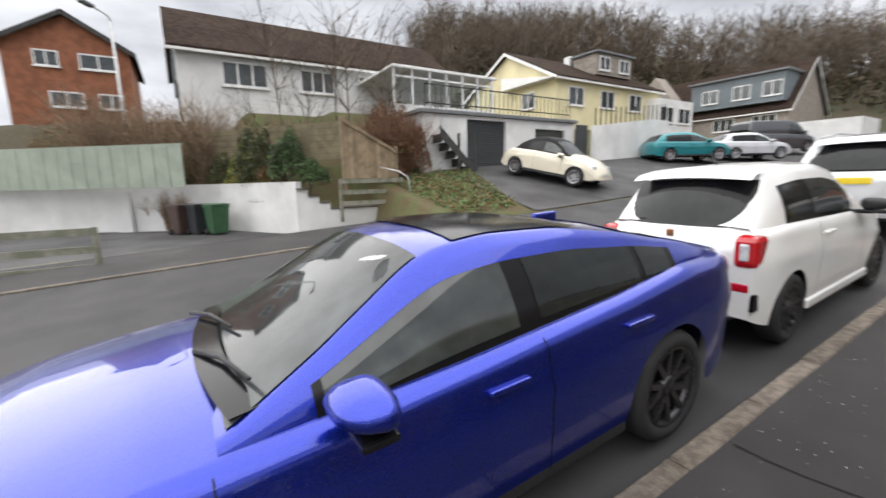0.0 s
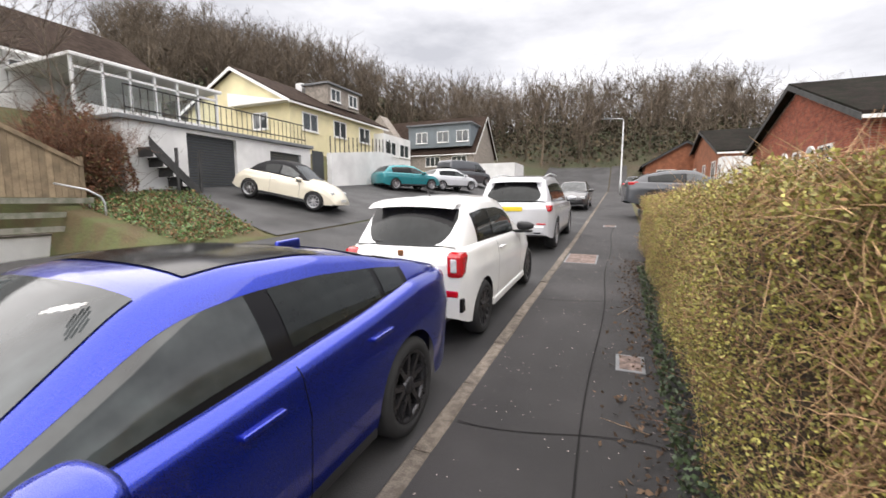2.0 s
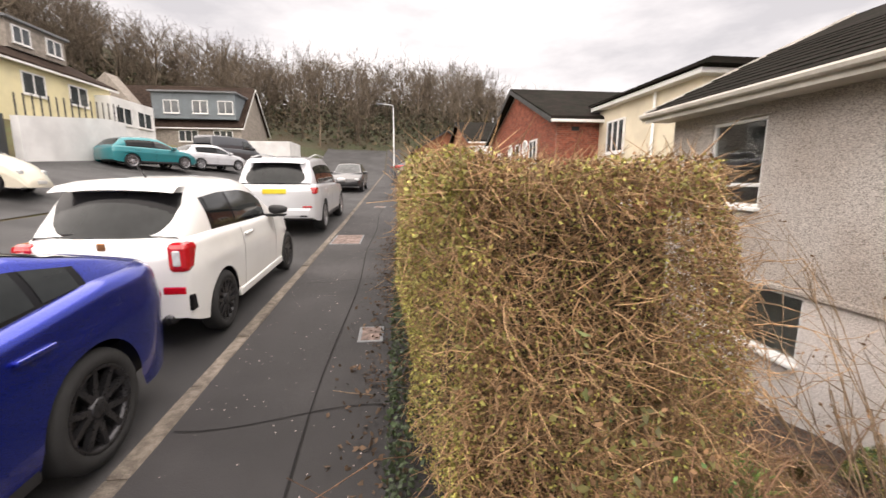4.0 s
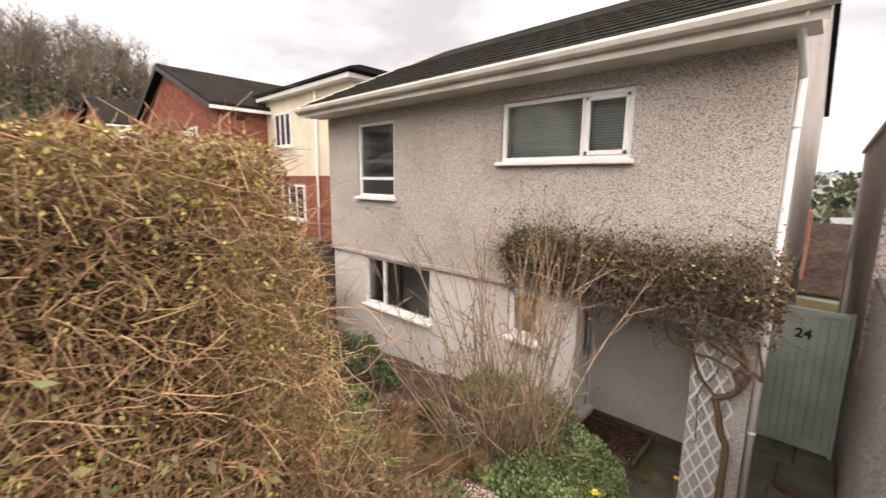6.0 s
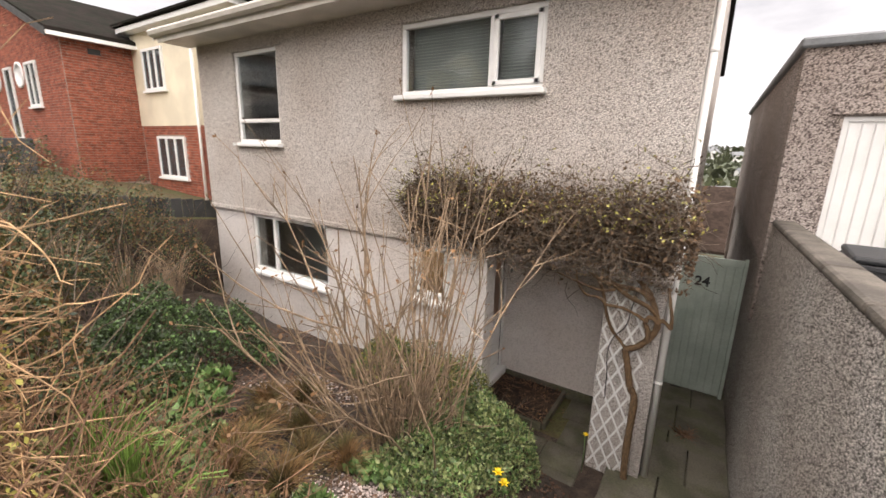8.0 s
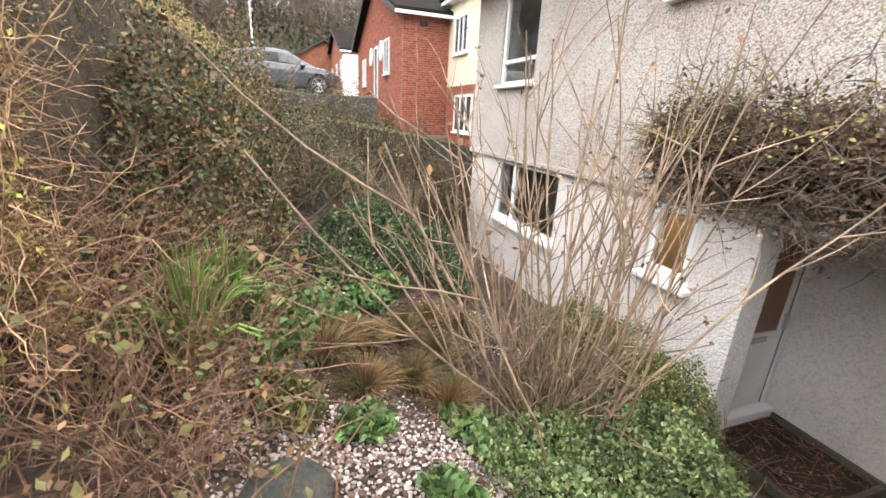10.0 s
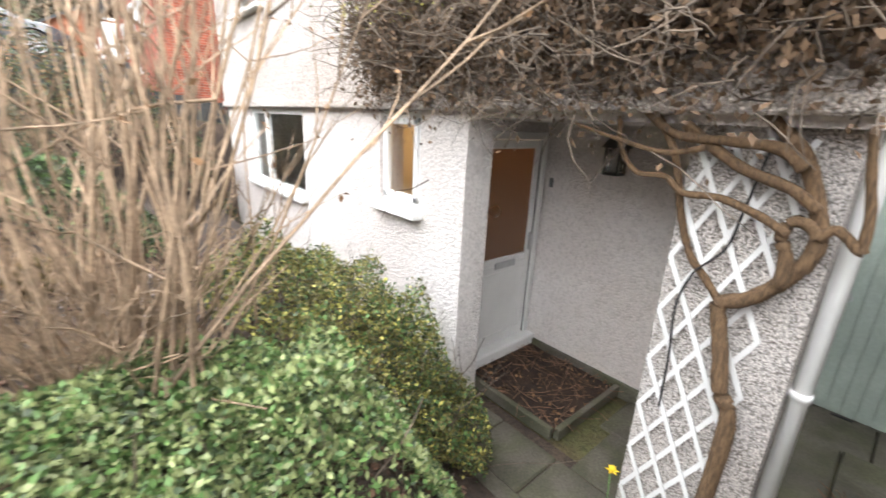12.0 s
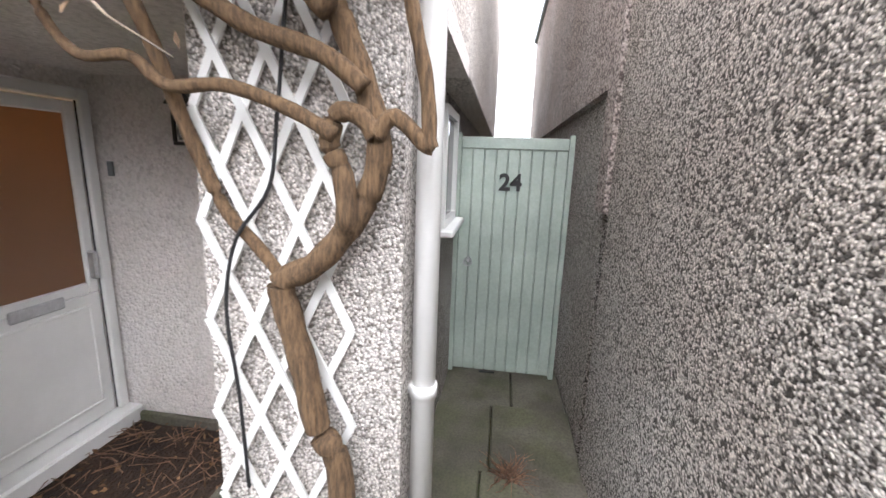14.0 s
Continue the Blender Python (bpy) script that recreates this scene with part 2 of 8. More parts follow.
M["leaf_green"] = material("fresh_green_leaf", (0.115, 0.205, 0.06), 0.5, 0.4, 5, 40, 0.1, per_island=0.45)
M["leaf_dark"] = material("dark_evergreen_leaf", (0.055, 0.085, 0.035), 0.55, 0.4, 5, 40, 0.1, per_island=0.5)
M["leaf_pale"] = material("pale_variegated_leaf", (0.25, 0.29, 0.12), 0.5, 0.35, 5, 40, 0.1, per_island=0.4)
M["petal"] = material("yellow_petal", (0.85, 0.62, 0.02), 0.5, 0.15, 5, 40, 0.0)
M["glass"] = glass_mat("window_glass")
M["room_dark"] = material("dim_room", (0.10, 0.10, 0.10), 0.9, 0.3, 2, 20, 0)
M["blind"] = material("pale_blind", (0.42, 0.45, 0.44), 0.6, 0.1, 2, 20, 0)
M["black_plastic"] = material("black_plastic", (0.02, 0.02, 0.022), 0.5, 0.2, 6, 90, 0.1)
M["galv"] = material("galvanised_steel", (0.55, 0.56, 0.57), 0.4, 0.15, 6, 60, 0.05, metal=0.6)
M["black_metal"] = material("black_iron", (0.02, 0.02, 0.02), 0.5, 0.2, 6, 60, 0.05)
# ---- building helpers ----
def mesh_from(name, verts, faces, mat, smooth=False):
    me = bpy.data.meshes.new(name)
    me.from_pydata(verts, [], faces)
    me.update()
    for m in (mat if isinstance(mat, (list, tuple)) else (mat,)):
        me.materials.append(m)
    if smooth:
        me.polygons.foreach_set("use_smooth", [True] * len(me.polygons))
    return me


def part(name, bm, mat, parent=None, label="", smooth=False):
    """Links a bmesh as one mesh object, under its thing or part."""
    me = bpy.data.meshes.new(name)
    if smooth:
        for f in bm.faces:
            f.smooth = True
    bm.to_mesh(me)
    bm.free()
    for m in (mat if isinstance(mat, (list, tuple)) else (mat,)):
        me.materials.append(m)
    ob = new(name, me)
    if parent is not None:
        ob.parent = parent
    if label:
        ob["label"] = label
    return ob


def base(name, m, label, category, group="", kind=""):
    """The empty at a thing's foot that carries its parts."""
    ob = new(name)
    ob.matrix_world = m
    return tagged(ob, label, category, group, kind)


def add_box(bm, x0, x1, y0, y1, z0, z1, bevel=0.0, segs=1):
    r = bmesh.ops.create_cube(bm, size=1)
    vs = r["verts"]
    for v in vs:
        v.co = Vector((x0 + (v.co.x + 0.5) * (x1 - x0), y0 + (v.co.y + 0.5) * (y1 - y0), z0 + (v.co.z + 0.5) * (z1 - z0)))
    if bevel:
        es = list({e for v in vs for e in v.link_edges})
        bmesh.ops.bevel(bm, geom=es, offset=bevel, segments=segs, affect="EDGES", profile=0.5)
    return vs


def box_bm(x0, x1, y0, y1, z0, z1, bevel=0.0, segs=1):
    bm = bmesh.new()
    add_box(bm, x0, x1, y0, y1, z0, z1, bevel, segs)
    return bm


def add_prism(bm, pts, axis, a0, a1):
    """Extrudes a polygon given in the other two axes between a0 and a1 of axis."""
    def place(p, a):
        return {"x": (a, p[0], p[1]), "y": (p[0], a, p[1]), "z": (p[0], p[1], a)}[axis]
    lo = [bm.verts.new(place(p, a0)) for p in pts]
    hi = [bm.verts.new(place(p, a1)) for p in pts]
    n = len(pts)
    fs = [bm.faces.new(lo), bm.faces.new(hi)]
    for i in range(n):
        fs.append(bm.faces.new((lo[i], lo[(i + 1) % n], hi[(i + 1) % n], hi[i])))
    bmesh.ops.recalc_face_normals(bm, faces=fs)
    return lo + hi


def prism_bm(pts, axis, a0, a1):
    bm = bmesh.new()
    add_prism(bm, pts, axis, a0, a1)
    return bm


def add_tube(bm, pts, radii, n=6, cap=True):
    """A round bar along points, with a radius at each."""
    rings = []
    up = Vector((0, 0, 1))
    for i, p in enumerate(pts):
        p = Vector(p)
        d = (Vector(pts[min(i + 1, len(pts) - 1)]) - Vector(pts[max(i - 1, 0)])).normalized()
        side = d.cross(up if abs(d.z) < 0.9 else Vector((1, 0, 0))).normalized()
        other = side.cross(d)
        r = radii[i] if isinstance(radii, (list, tuple)) else radii
        rings.append([bm.verts.new(p + r * (math.cos(2 * math.pi * k / n) * side + math.sin(2 * math.pi * k / n) * other)) for k in range(n)])
    fs = []
    for a, b in zip(rings, rings[1:]):
        for k in range(n):
            fs.append(bm.faces.new((a[k], a[(k + 1) % n], b[(k + 1) % n], b[k])))
    if cap and n > 2:
        fs.append(bm.faces.new(rings[0][::-1]))
        fs.append(bm.faces.new(rings[-1]))
    for f in fs:
        f.smooth = True


def tube_bm(pts, radii, n=8):
    bm = bmesh.new()
    add_tube(bm, pts, radii, n)
    return bm


def wall_bm(axis, pos, thick, a0, a1, z0, z1, holes=()):
    """A wall of that thickness behind the plane axis = pos, with rectangular holes (a0, a1, z0, z1) right through it."""
    bm = bmesh.new()
    us = sorted({a0, a1, *[h[0] for h in holes], *[h[1] for h in holes]})
    zs = sorted({z0, z1, *[h[2] for h in holes], *[h[3] for h in holes]})

    def solid(i, j):
        if not (0 <= i < len(us) - 1 and 0 <= j < len(zs) - 1):
            return False
        u, z = (us[i] + us[i + 1]) / 2, (zs[j] + zs[j + 1]) / 2
        return not any(h[0] < u < h[1] and h[2] < z < h[3] for h in holes)

    def v(u, z, d):
        return bm.verts.new((pos + d, u, z) if axis == "x" else (u, pos + d, z))
    for i in range(len(us) - 1):
        for j in range(len(zs) - 1):
            if not solid(i, j):
                continue
            ua, ub, za, zb = us[i], us[i + 1], zs[j], zs[j + 1]
            for d in (0, thick):
                bm.faces.new((v(ua, za, d), v(ub, za, d), v(ub, zb, d), v(ua, zb, d)))
            if not solid(i - 1, j):
                bm.faces.new((v(ua, za, 0), v(ua, zb, 0), v(ua, zb, thick), v(ua, za, thick)))
            if not solid(i + 1, j):
                bm.faces.new((v(ub, za, 0), v(ub, zb, 0), v(ub, zb, thick), v(ub, za, thick)))
            if not solid(i, j - 1):
                bm.faces.new((v(ua, za, 0), v(ub, za, 0), v(ub, za, thick), v(ua, za, thick)))
            if not solid(i, j + 1):
                bm.faces.new((v(ua, zb, 0), v(ub, zb, 0), v(ub, zb, thick), v(ua, zb, thick)))
    bmesh.ops.remove_doubles(bm, verts=bm.verts, dist=1e-4)
    bmesh.ops.recalc_face_normals(bm, faces=bm.faces)
    return bm


def lerp(a, b, t):
    return a + (b - a) * max(0.0, min(1.0, t))


# ---- the lie of the land ----
KERB_X, FAR_KERB_X = -0.82, -8.2


def street(y):
    y = max(-40.0, min(80.0, y))
    return 0.355 + 0.048 * y + 0.012 * max(0.0, y - 12) - 0.03 * max(0.0, y - 42)


def path_z(x):
    return lerp(0.36, -1.84, (x - 1.7) / 3.8) - 0.2 * max(0.0, min(1.0, (x - 6.0) / 3.4))


def hill(x, y):
    up = max(0.0, y - 46 + max(0.0, x) * 0.25)
    return 0.30 * min(up, 48) * (1 - max(0.0, min(1.0, (x - 45) / 90))) * lerp(1.0, 0.75, -x / 40)


def land(x, y):
    return flat_land(x, y) + hill(x, y)


def forecourt_x(y):
    return -13.3 if y > 3.7 else -13.3 - (3.7 - y) * 1.74 if y > 1.8 else -16.6 - (1.8 - y) * 0.655


def flat_land(x, y):
    s = street(y)
    if x > 1.0:
        if y < 0.05 and x < 17:
            z = lerp(s, -0.2, (x - 1.0) / 6.0) if y > -8 else s - 0.05 * (x - 1)
        elif 0.05 <= y < 1.35 and x < 17:
            z = path_z(x) - 0.12
        elif y < 9.3 and x < 17:
            z = lerp(lerp(0.36, 0.6, (y - 1.3) / 6), -1.3, (x - 1.3) / 5.0) + 0.05 * math.sin(3.1 * x + 1.7 * y) + 0.03 * math.sin(7.3 * x - 5.1 * y)
            if y < 3.4 and x > 5.2:
                z = lerp(z, -1.95, (x - 5.2) / 1.0 * max(0.0, min(1.0, (3.6 - y) / 1.2)))
            if y < 1.8 and x < 6.2:
                z = lerp(path_z(x) - 0.1, z, (y - 1.35) / 0.5)
            if x > 6.2:
                z = -1.98
        else:
            z = s - 0.12 * min(x - 1, 14)
        if x > 17:
            z = -1.5 - 0.16 * (x - 17)
            z = max(z, -16.0)
            if x > 260:
                z = -16 + 22 * math.sin(min(1, (x - 260) / 300) * math.pi / 2) + 5 * math.sin(y / 90.0)
        return z
    if x > KERB_X:
        return s - 0.03
    if x > FAR_KERB_X:
        return s - 0.15 + 0.03 * (KERB_X - x)
    d = FAR_KERB_X - x
    z = s + 0.22
    z += 0.2 * max(0.0, min(1.0, (y - 6.3) / 3)) * min(1.0, d)
    if y < 6.3:
        z = s + 0.16 + 0.02 * min(d, 2.5)
        wall_x = forecourt_x(y)
        back = wall_x - x
        if back > 1.0:
            z = max(z, lerp(1.0, 1.85, (4.6 - y) / 1.2)) + 0.12 * min(back, 5)
        elif d > 2.5:
            z = lerp(z, 0.35, (d - 2.5) / 1.5)
    else:
        z += 0.215 * max(0.0, min(d, 6.0) - 0.6)
    rise_x = -14.3 if y >= 6.3 else forecourt_x(y) - 2.5
    if x < rise_x:
        z = lerp(max(z, 2.5), 5.0, (rise_x - x) / 3.5)
        z += 0.42 * min(max(0.0, -27 - x), 40) * max(0.0, min(1.0, (y + 0.42 * x + 2) / 14))
    return z


def sheet(name, xs, ys, zf, mat, label, category):
    verts = [(x, y, zf(x, y)) for y in ys for x in xs]
    n = len(xs)
    faces = [(j * n + i, j * n + i + 1, (j + 1) * n + i + 1, (j + 1) * n + i) for j in range(len(ys) - 1) for i in range(n - 1)]
    ob = new(name, mesh_from(name, verts, faces, mat, True))
    return tagged(ob, label, category, "", "structure")


def steps_between(*spans):
    out = []
    for a, b, n in spans:
        out += [a + (b - a) * i / n for i in range(n)]
    return out + [spans[-1][1]]


gx = steps_between((-1500, -300, 4), (-300, -80, 8), (-80, -30, 14), (-30, -8.21, 40), (-8.21, -8.19, 1), (-8.19, -0.83, 6), (-0.83, -0.81, 1), (-0.81, 0.99, 3),
                   (0.99, 6.4, 40), (6.4, 17.0, 20), (17.0, 60, 10), (60, 300, 10), (300, 700, 12), (700, 2500, 4))
gy = steps_between((-1500, -200, 4), (-200, -40, 6), (-40, -8, 8), (-8, 0.04, 12), (0.04, 0.06, 1), (0.06, 9.3, 40), (9.3, 46, 36), (46, 100, 20), (100, 300, 8), (300, 2000, 5))
ground = sheet("ground", gx, gy, land, [M["soil"], M["grass"], M["hill"], M["valley"]], "uneven ground of soil and rough grass falling towards the valley", "ground")
for p in ground.data.polygons:
    c = p.center
    p.material_index = 0 if (1 < c.x < 7 and 0 < c.y < 9.3) else 3 if (c.x > 17 or c.y < -40) else 2 if (c.x < -20 or c.y > 40) else 1

ry = steps_between((-60, 0, 12), (0, 40, 40), (40, 56, 6))
road_x = steps_between((FAR_KERB_X, KERB_X, 8))
road = sheet("road", road_x, ry, lambda x, y: land(x, y) + 0.05 - 0.02 * abs((x + 4.6) / 3.6) ** 2, M["asphalt"], "worn grey asphalt road with a faint crown", "road")
pave = sheet("pavement", steps_between((KERB_X + 0.12, 0.98, 5)), ry, lambda x, y: street(y) + hill(x, y) + 0.004 * math.sin(3 * y + 5 * x), M["pavement"],
             "dark patched tarmac pavement beside the hedge", "pavement")
far_pave = sheet("pavement_far", steps_between((-10.7, FAR_KERB_X - 0.12, 5)), steps_between((-60, 6.0, 20)), lambda x, y: land(x, y) + 0.03, M["pavement"],
                 "grey tarmac pavement across the road", "pavement")
far_drive = sheet("drive_far", steps_between((-14.2, FAR_KERB_X - 0.12, 10)), steps_between((9.2, 45, 30)), lambda x, y: land(x, y) + 0.03, M["drive"],
                  "sloping grey tarmac drive before the garages", "driveway")
drive_2 = sheet("drive_near", steps_between((1.0, 8.14, 12)), steps_between((-7, -0.1, 6)), lambda x, y: land(x, y) + 0.03, M["drive"], "tarmac drive down to the garage", "driveway")
yard = sheet("drive_white_wall", steps_between((-23, -10.7, 12)), steps_between((-8, 6.0, 20)), lambda x, y: 0.37 if x < -12.2 else lerp(land(x, y) + 0.02, 0.37, (-10.7 - x) / 1.5), M["drive"], "dark tarmac forecourt below the white wall", "driveway")

# ---- the house with pebbledash walls ----
HX, LX, HY0, HY1 = 6.5, 6.55, 1.02, 8.95
W2 = (2.43, 4.28, 2.27, 3.10)
W1 = (6.71, 7.86, 1.655, 3.105)
W3 = (5.78, 7.75, -0.62, 0.42)
W4 = (3.50, 4.09, -0.36, 0.44)
house = base("house", pose(HX, (HY0 + HY1) / 2, -2.0), "two-storey house with brown pebbledash above and pale painted walls below", "house")


def house_part(name, bm, mat, label="", parent=None):
    ob = part(name, bm, mat, None, label)
    ob.parent = parent or house
    ob.matrix_parent_inverse = (parent or house).matrix_world.inverted()
    return ob


bpy.context.view_layer.update()
house_part("upper_wall", wall_bm("x", HX, 0.28, HY0, HY1, 0.50, 3.42, [W1, W2]), M["dash_house"], "brown pebbledash upper wall")
house_part("lower_wall", wall_bm("x", LX, 0.26, 2.97, HY1 - 0.02, -2.05, 0.50, [W3, W4]), M["dash_low"], "pale painted lower wall")
house_part("side_wall", wall_bm("y", HY0, 0.25, HX + 0.28, 14.5, 0.5, 3.42), M["dash_house"])
house_part("side_wall_lower", wall_bm("y", 1.2, 0.2, 7.0, 14.5, -2.1, 0.5, [(8.45, 9.15, -0.50, 0.34)]), M["dash_wall"])
house_part("ledge", box_bm(6.66, 14.5, HY0 - 0.01, 1.25, 0.43, 0.5, 0.01), M["dash_house"])
house_part("side_wall", wall_bm("y", HY1 - 0.25, 0.25, HX + 0.28, 14.5, -2.1, 3.42), M["dash_house"])
house_part("back_wall", wall_bm("x", 14.5, 0.25, HY0, HY1, -2.1, 3.42), M["dash_house"])
house_part("porch_back_wall", wall_bm("x", 7.95, 0.2, 1.5, 3.36, -2.05, 0.52), M["dash_low"])
house_part("porch_door_wall", wall_bm("y", 3.32, 0.22, LX + 0.26, 7.95, -2.05, 0.5, [(7.0, 7.93, -1.80, 0.31)]), M["dash_low"])
house_part("porch_pillar", box_bm(6.66, 7.05, 1.03, 1.60, -2.1, 0.43), M["dash_pillar"], "rough dashed pillar beside the porch")
house_part("porch_ceiling", box_bm(6.56, 7.95, 1.0, 3.36, 0.40, 0.497), M["dash_low"])
house_part("ledge", box_bm(HX - 0.035, HX + 0.2, HY0 - 0.02, HY1, 0.44, 0.52, 0.012), M["dash_house"])
# roof
house_part("soffit", box_bm(5.98, 6.5, HY0 - 0.15, HY1 + 0.2, 3.30, 3.36), M["fascia"])
house_part("fascia", box_bm(5.96, 5.98, HY0 - 0.2, HY1 + 0.2, 3.28, 3.46), M["fascia"], "cream fascia board")
house_part("gutter", prism_bm([(5.96, 3.46), (5.84, 3.46), (5.83, 3.43), (5.85, 3.38), (5.90, 3.355), (5.96, 3.37)], "y", HY0 - 0.25, HY1 + 0.25), M["fascia"], "cream half-round gutter")
# ---- cars ----
def car_paint(name, color, metal=0.3, rough=0.3):
    m = material(name, color, rough, 0.05, 2, 300, 0.0, metal=metal, coat=1.0)
    return m


M["paint_blue"] = car_paint("blue_metallic_paint", (0.010, 0.030, 0.37), 0.82, 0.28)
M["paint_white"] = car_paint("white_car_paint", (0.82, 0.82, 0.81), 0.0, 0.35)
M["paint_silver"] = car_paint("silver_white_paint", (0.62, 0.63, 0.66), 0.2, 0.35)
M["paint_cream"] = car_paint("cream_car_paint", (0.80, 0.74, 0.60), 0.0, 0.35)
M["paint_teal"] = car_paint("teal_car_paint", (0.008, 0.21, 0.24), 0.3, 0.35)
M["paint_grey"] = car_paint("dark_grey_paint", (0.07, 0.075, 0.085), 0.3, 0.35)
M["paint_black"] = car_paint("black_car_paint", (0.02, 0.02, 0.022), 0.0, 0.3)
M["car_glass"] = material("dark_car_glass", (0.016, 0.019, 0.019), 0.03, 0.3, 1.2, 10, 0.0, spec=0.35)
# front side windows: blotchy grey-green base colour stands in for reflected surroundings
M["side_glass"] = material("side_glass_painted_reflection", (0.075, 0.09, 0.088), 0.03, 0.5, 1.1, 5, 0.0, spec=0.8, color2=(0.03, 0.034, 0.034))
M["screen_glass"] = material("windscreen_glass", (0.06, 0.068, 0.07), 0.05, 0.5, 1.6, 6, 0.0, spec=0.35)
M["rubber"] = material("tyre_rubber", (0.022, 0.022, 0.023), 0.8, 0.2, 10, 80, 0.2)
M["gloss_black"] = material("gloss_black_trim", (0.008, 0.008, 0.009), 0.15, 0.05, 5, 30, 0.0, spec=0.22)
M["alloy"] = material("silver_alloy", (0.5, 0.5, 0.52), 0.3, 0.1, 8, 60, 0.02, metal=0.9)
M["alloy_dark"] = material("dark_alloy", (0.06, 0.06, 0.065), 0.3, 0.2, 8, 60, 0.02, metal=0.7)
M["bin_badge"] = material("gold_red_badge", (0.35, 0.16, 0.06), 0.3, 0.2, 30, 90, 0.0, metal=0.5)
M["lamp_red"] = material("red_lamp_lens", (0.50, 0.008, 0.015), 0.08, 0.2, 20, 90, 0.0, coat=1.0)
M["lamp_clear"] = material("clear_lamp_lens", (0.55, 0.57, 0.58), 0.1, 0.2, 20, 90, 0.0, coat=1.0)
M["plate_yellow"] = material("yellow_plate", (0.80, 0.60, 0.03), 0.4, 0.05, 5, 40, 0.0)
M["plate_white"] = material("white_plate", (0.78, 0.78, 0.76), 0.4, 0.05, 5, 40, 0.0)
M["fabric_black"] = material("black_canvas", (0.012, 0.012, 0.014), 0.85, 0.2, 6, 120, 0.2)


def curve_at(keys, x):
    """A smooth curve through keys (x, value), in order of x."""
    if x <= keys[0][0]:
        return keys[0][1]
    for (xa, va), (xb, vb) in zip(keys, keys[1:]):
        if x <= xb:
            t = (x - xa) / (xb - xa)
            return va + (vb - va) * t
    return keys[-1][1]


def soft_curve(keys, x, r=0.07):
    return sum(curve_at(keys, x + r * k / 3) * w for k, w in zip(range(-3, 4), (1, 2, 3, 4, 3, 2, 1))) / 16


def strip_bm(rows_list, close_ends=False):
    """A surface through rows of points."""
    bm = bmesh.new()
    grid = [[bm.verts.new(p) for p in row] for row in rows_list]
    for a, b in zip(grid, grid[1:]):
        for i in range(len(a) - 1):
            bm.faces.new((a[i], a[i + 1], b[i + 1], b[i]))
    if close_ends:
        bm.faces.new(grid[0][::-1])
        bm.faces.new(grid[-1])
    bmesh.ops.remove_doubles(bm, verts=bm.verts, dist=1e-5)
    bmesh.ops.recalc_face_normals(bm, faces=bm.faces)
    for f in bm.faces:
        f.smooth = True
    return bm


WHEEL_CACHE = {}


def lathe_bm(profile, n=28):
    """Turns a profile of (radius, y) about the y axis."""
    bm = bmesh.new()
    rings = [[bm.verts.new((r * math.cos(2 * math.pi * k / n), y, r * math.sin(2 * math.pi * k / n))) for k in range(n)] for r, y in profile]
    for a, b in zip(rings, rings[1:]):
        for k in range(n):
            bm.faces.new((a[k], a[(k + 1) % n], b[(k + 1) % n], b[k])).smooth = True
    bmesh.ops.recalc_face_normals(bm, faces=bm.faces)
    return bm


def wheel(parent, x, y, r, width, rim_mat, spokes, side, cap_mat=None):
    """Tyre, rim with spokes and a hub; side +1 faces the left of the car."""
    w = width / 2
    rim_r = r * 0.72
    key = (r, width, rim_mat.name, spokes)
    hub = new("wheel")
    hub.parent = parent
    hub.matrix_local = pose(x, y, r, 0, 0, 0 if side > 0 else 180)
    if key not in WHEEL_CACHE:
        tyre = lathe_bm([(rim_r, w * 0.9), (rim_r + 0.02, w), (r - 0.04, w * 1.0), (r - 0.01, w * 0.82), (r, w * 0.6), (r, -w * 0.6), (r - 0.03, -w), (rim_r, -w * 0.9)])
        rim = lathe_bm([(rim_r, w * 0.92), (rim_r - 0.015, w * 0.95), (rim_r - 0.03, w * 0.6), (rim_r - 0.035, -w * 0.8)])
        for k in range(spokes):
            for off in (-0.16, 0.16):
                a = 2 * math.pi * k / spokes
                b = a + off * 10 / spokes
                p0 = Vector((0.04 * math.cos(a), w * 0.75, 0.04 * math.sin(a)))
                p1 = Vector(((rim_r - 0.01) * math.cos(b), w * 0.86, (rim_r - 0.01) * math.sin(b)))
                d = (p1 - p0).normalized()
                s = d.cross(Vector((0, 1, 0))) * 0.016
                t = Vector((0, 0.02, 0))
                vs = [rim.verts.new(p0 + s * 1.3), rim.verts.new(p0 - s * 1.3), rim.verts.new(p1 - s), rim.verts.new(p1 + s)]
                vb = [rim.verts.new(v.co - t * 1.8) for v in vs]
                rim.faces.new(vs)
                for i in range(4):
                    rim.faces.new((vs[i], vs[(i + 1) % 4], vb[(i + 1) % 4], vb[i]))
        cap = lathe_bm([(0.0, w * 0.86), (0.05, w * 0.85), (0.065, w * 0.78), (0.065, w * 0.4)], 14)
        disc = lathe_bm([(0.0, w * 0.2), (rim_r * 0.8, w * 0.2), (rim_r * 0.8, w * 0.1)], 20)
        WHEEL_CACHE[key] = []
        for nm, bm, mt in (("tyre", tyre, M["rubber"]), ("rim", rim, rim_mat), ("hub_cap", cap, cap_mat or rim_mat), ("brake_disc", disc, M["alloy_dark"])):
            bmesh.ops.recalc_face_normals(bm, faces=bm.faces)
            ob = part(nm, bm, mt, hub)
            WHEEL_CACHE[key].append((nm, ob.data))
    else:
        for nm, me in WHEEL_CACHE[key]:
            new(nm, me).parent = hub
    # the wheel keeps a mesh of its own: the tyre's well
    return hub


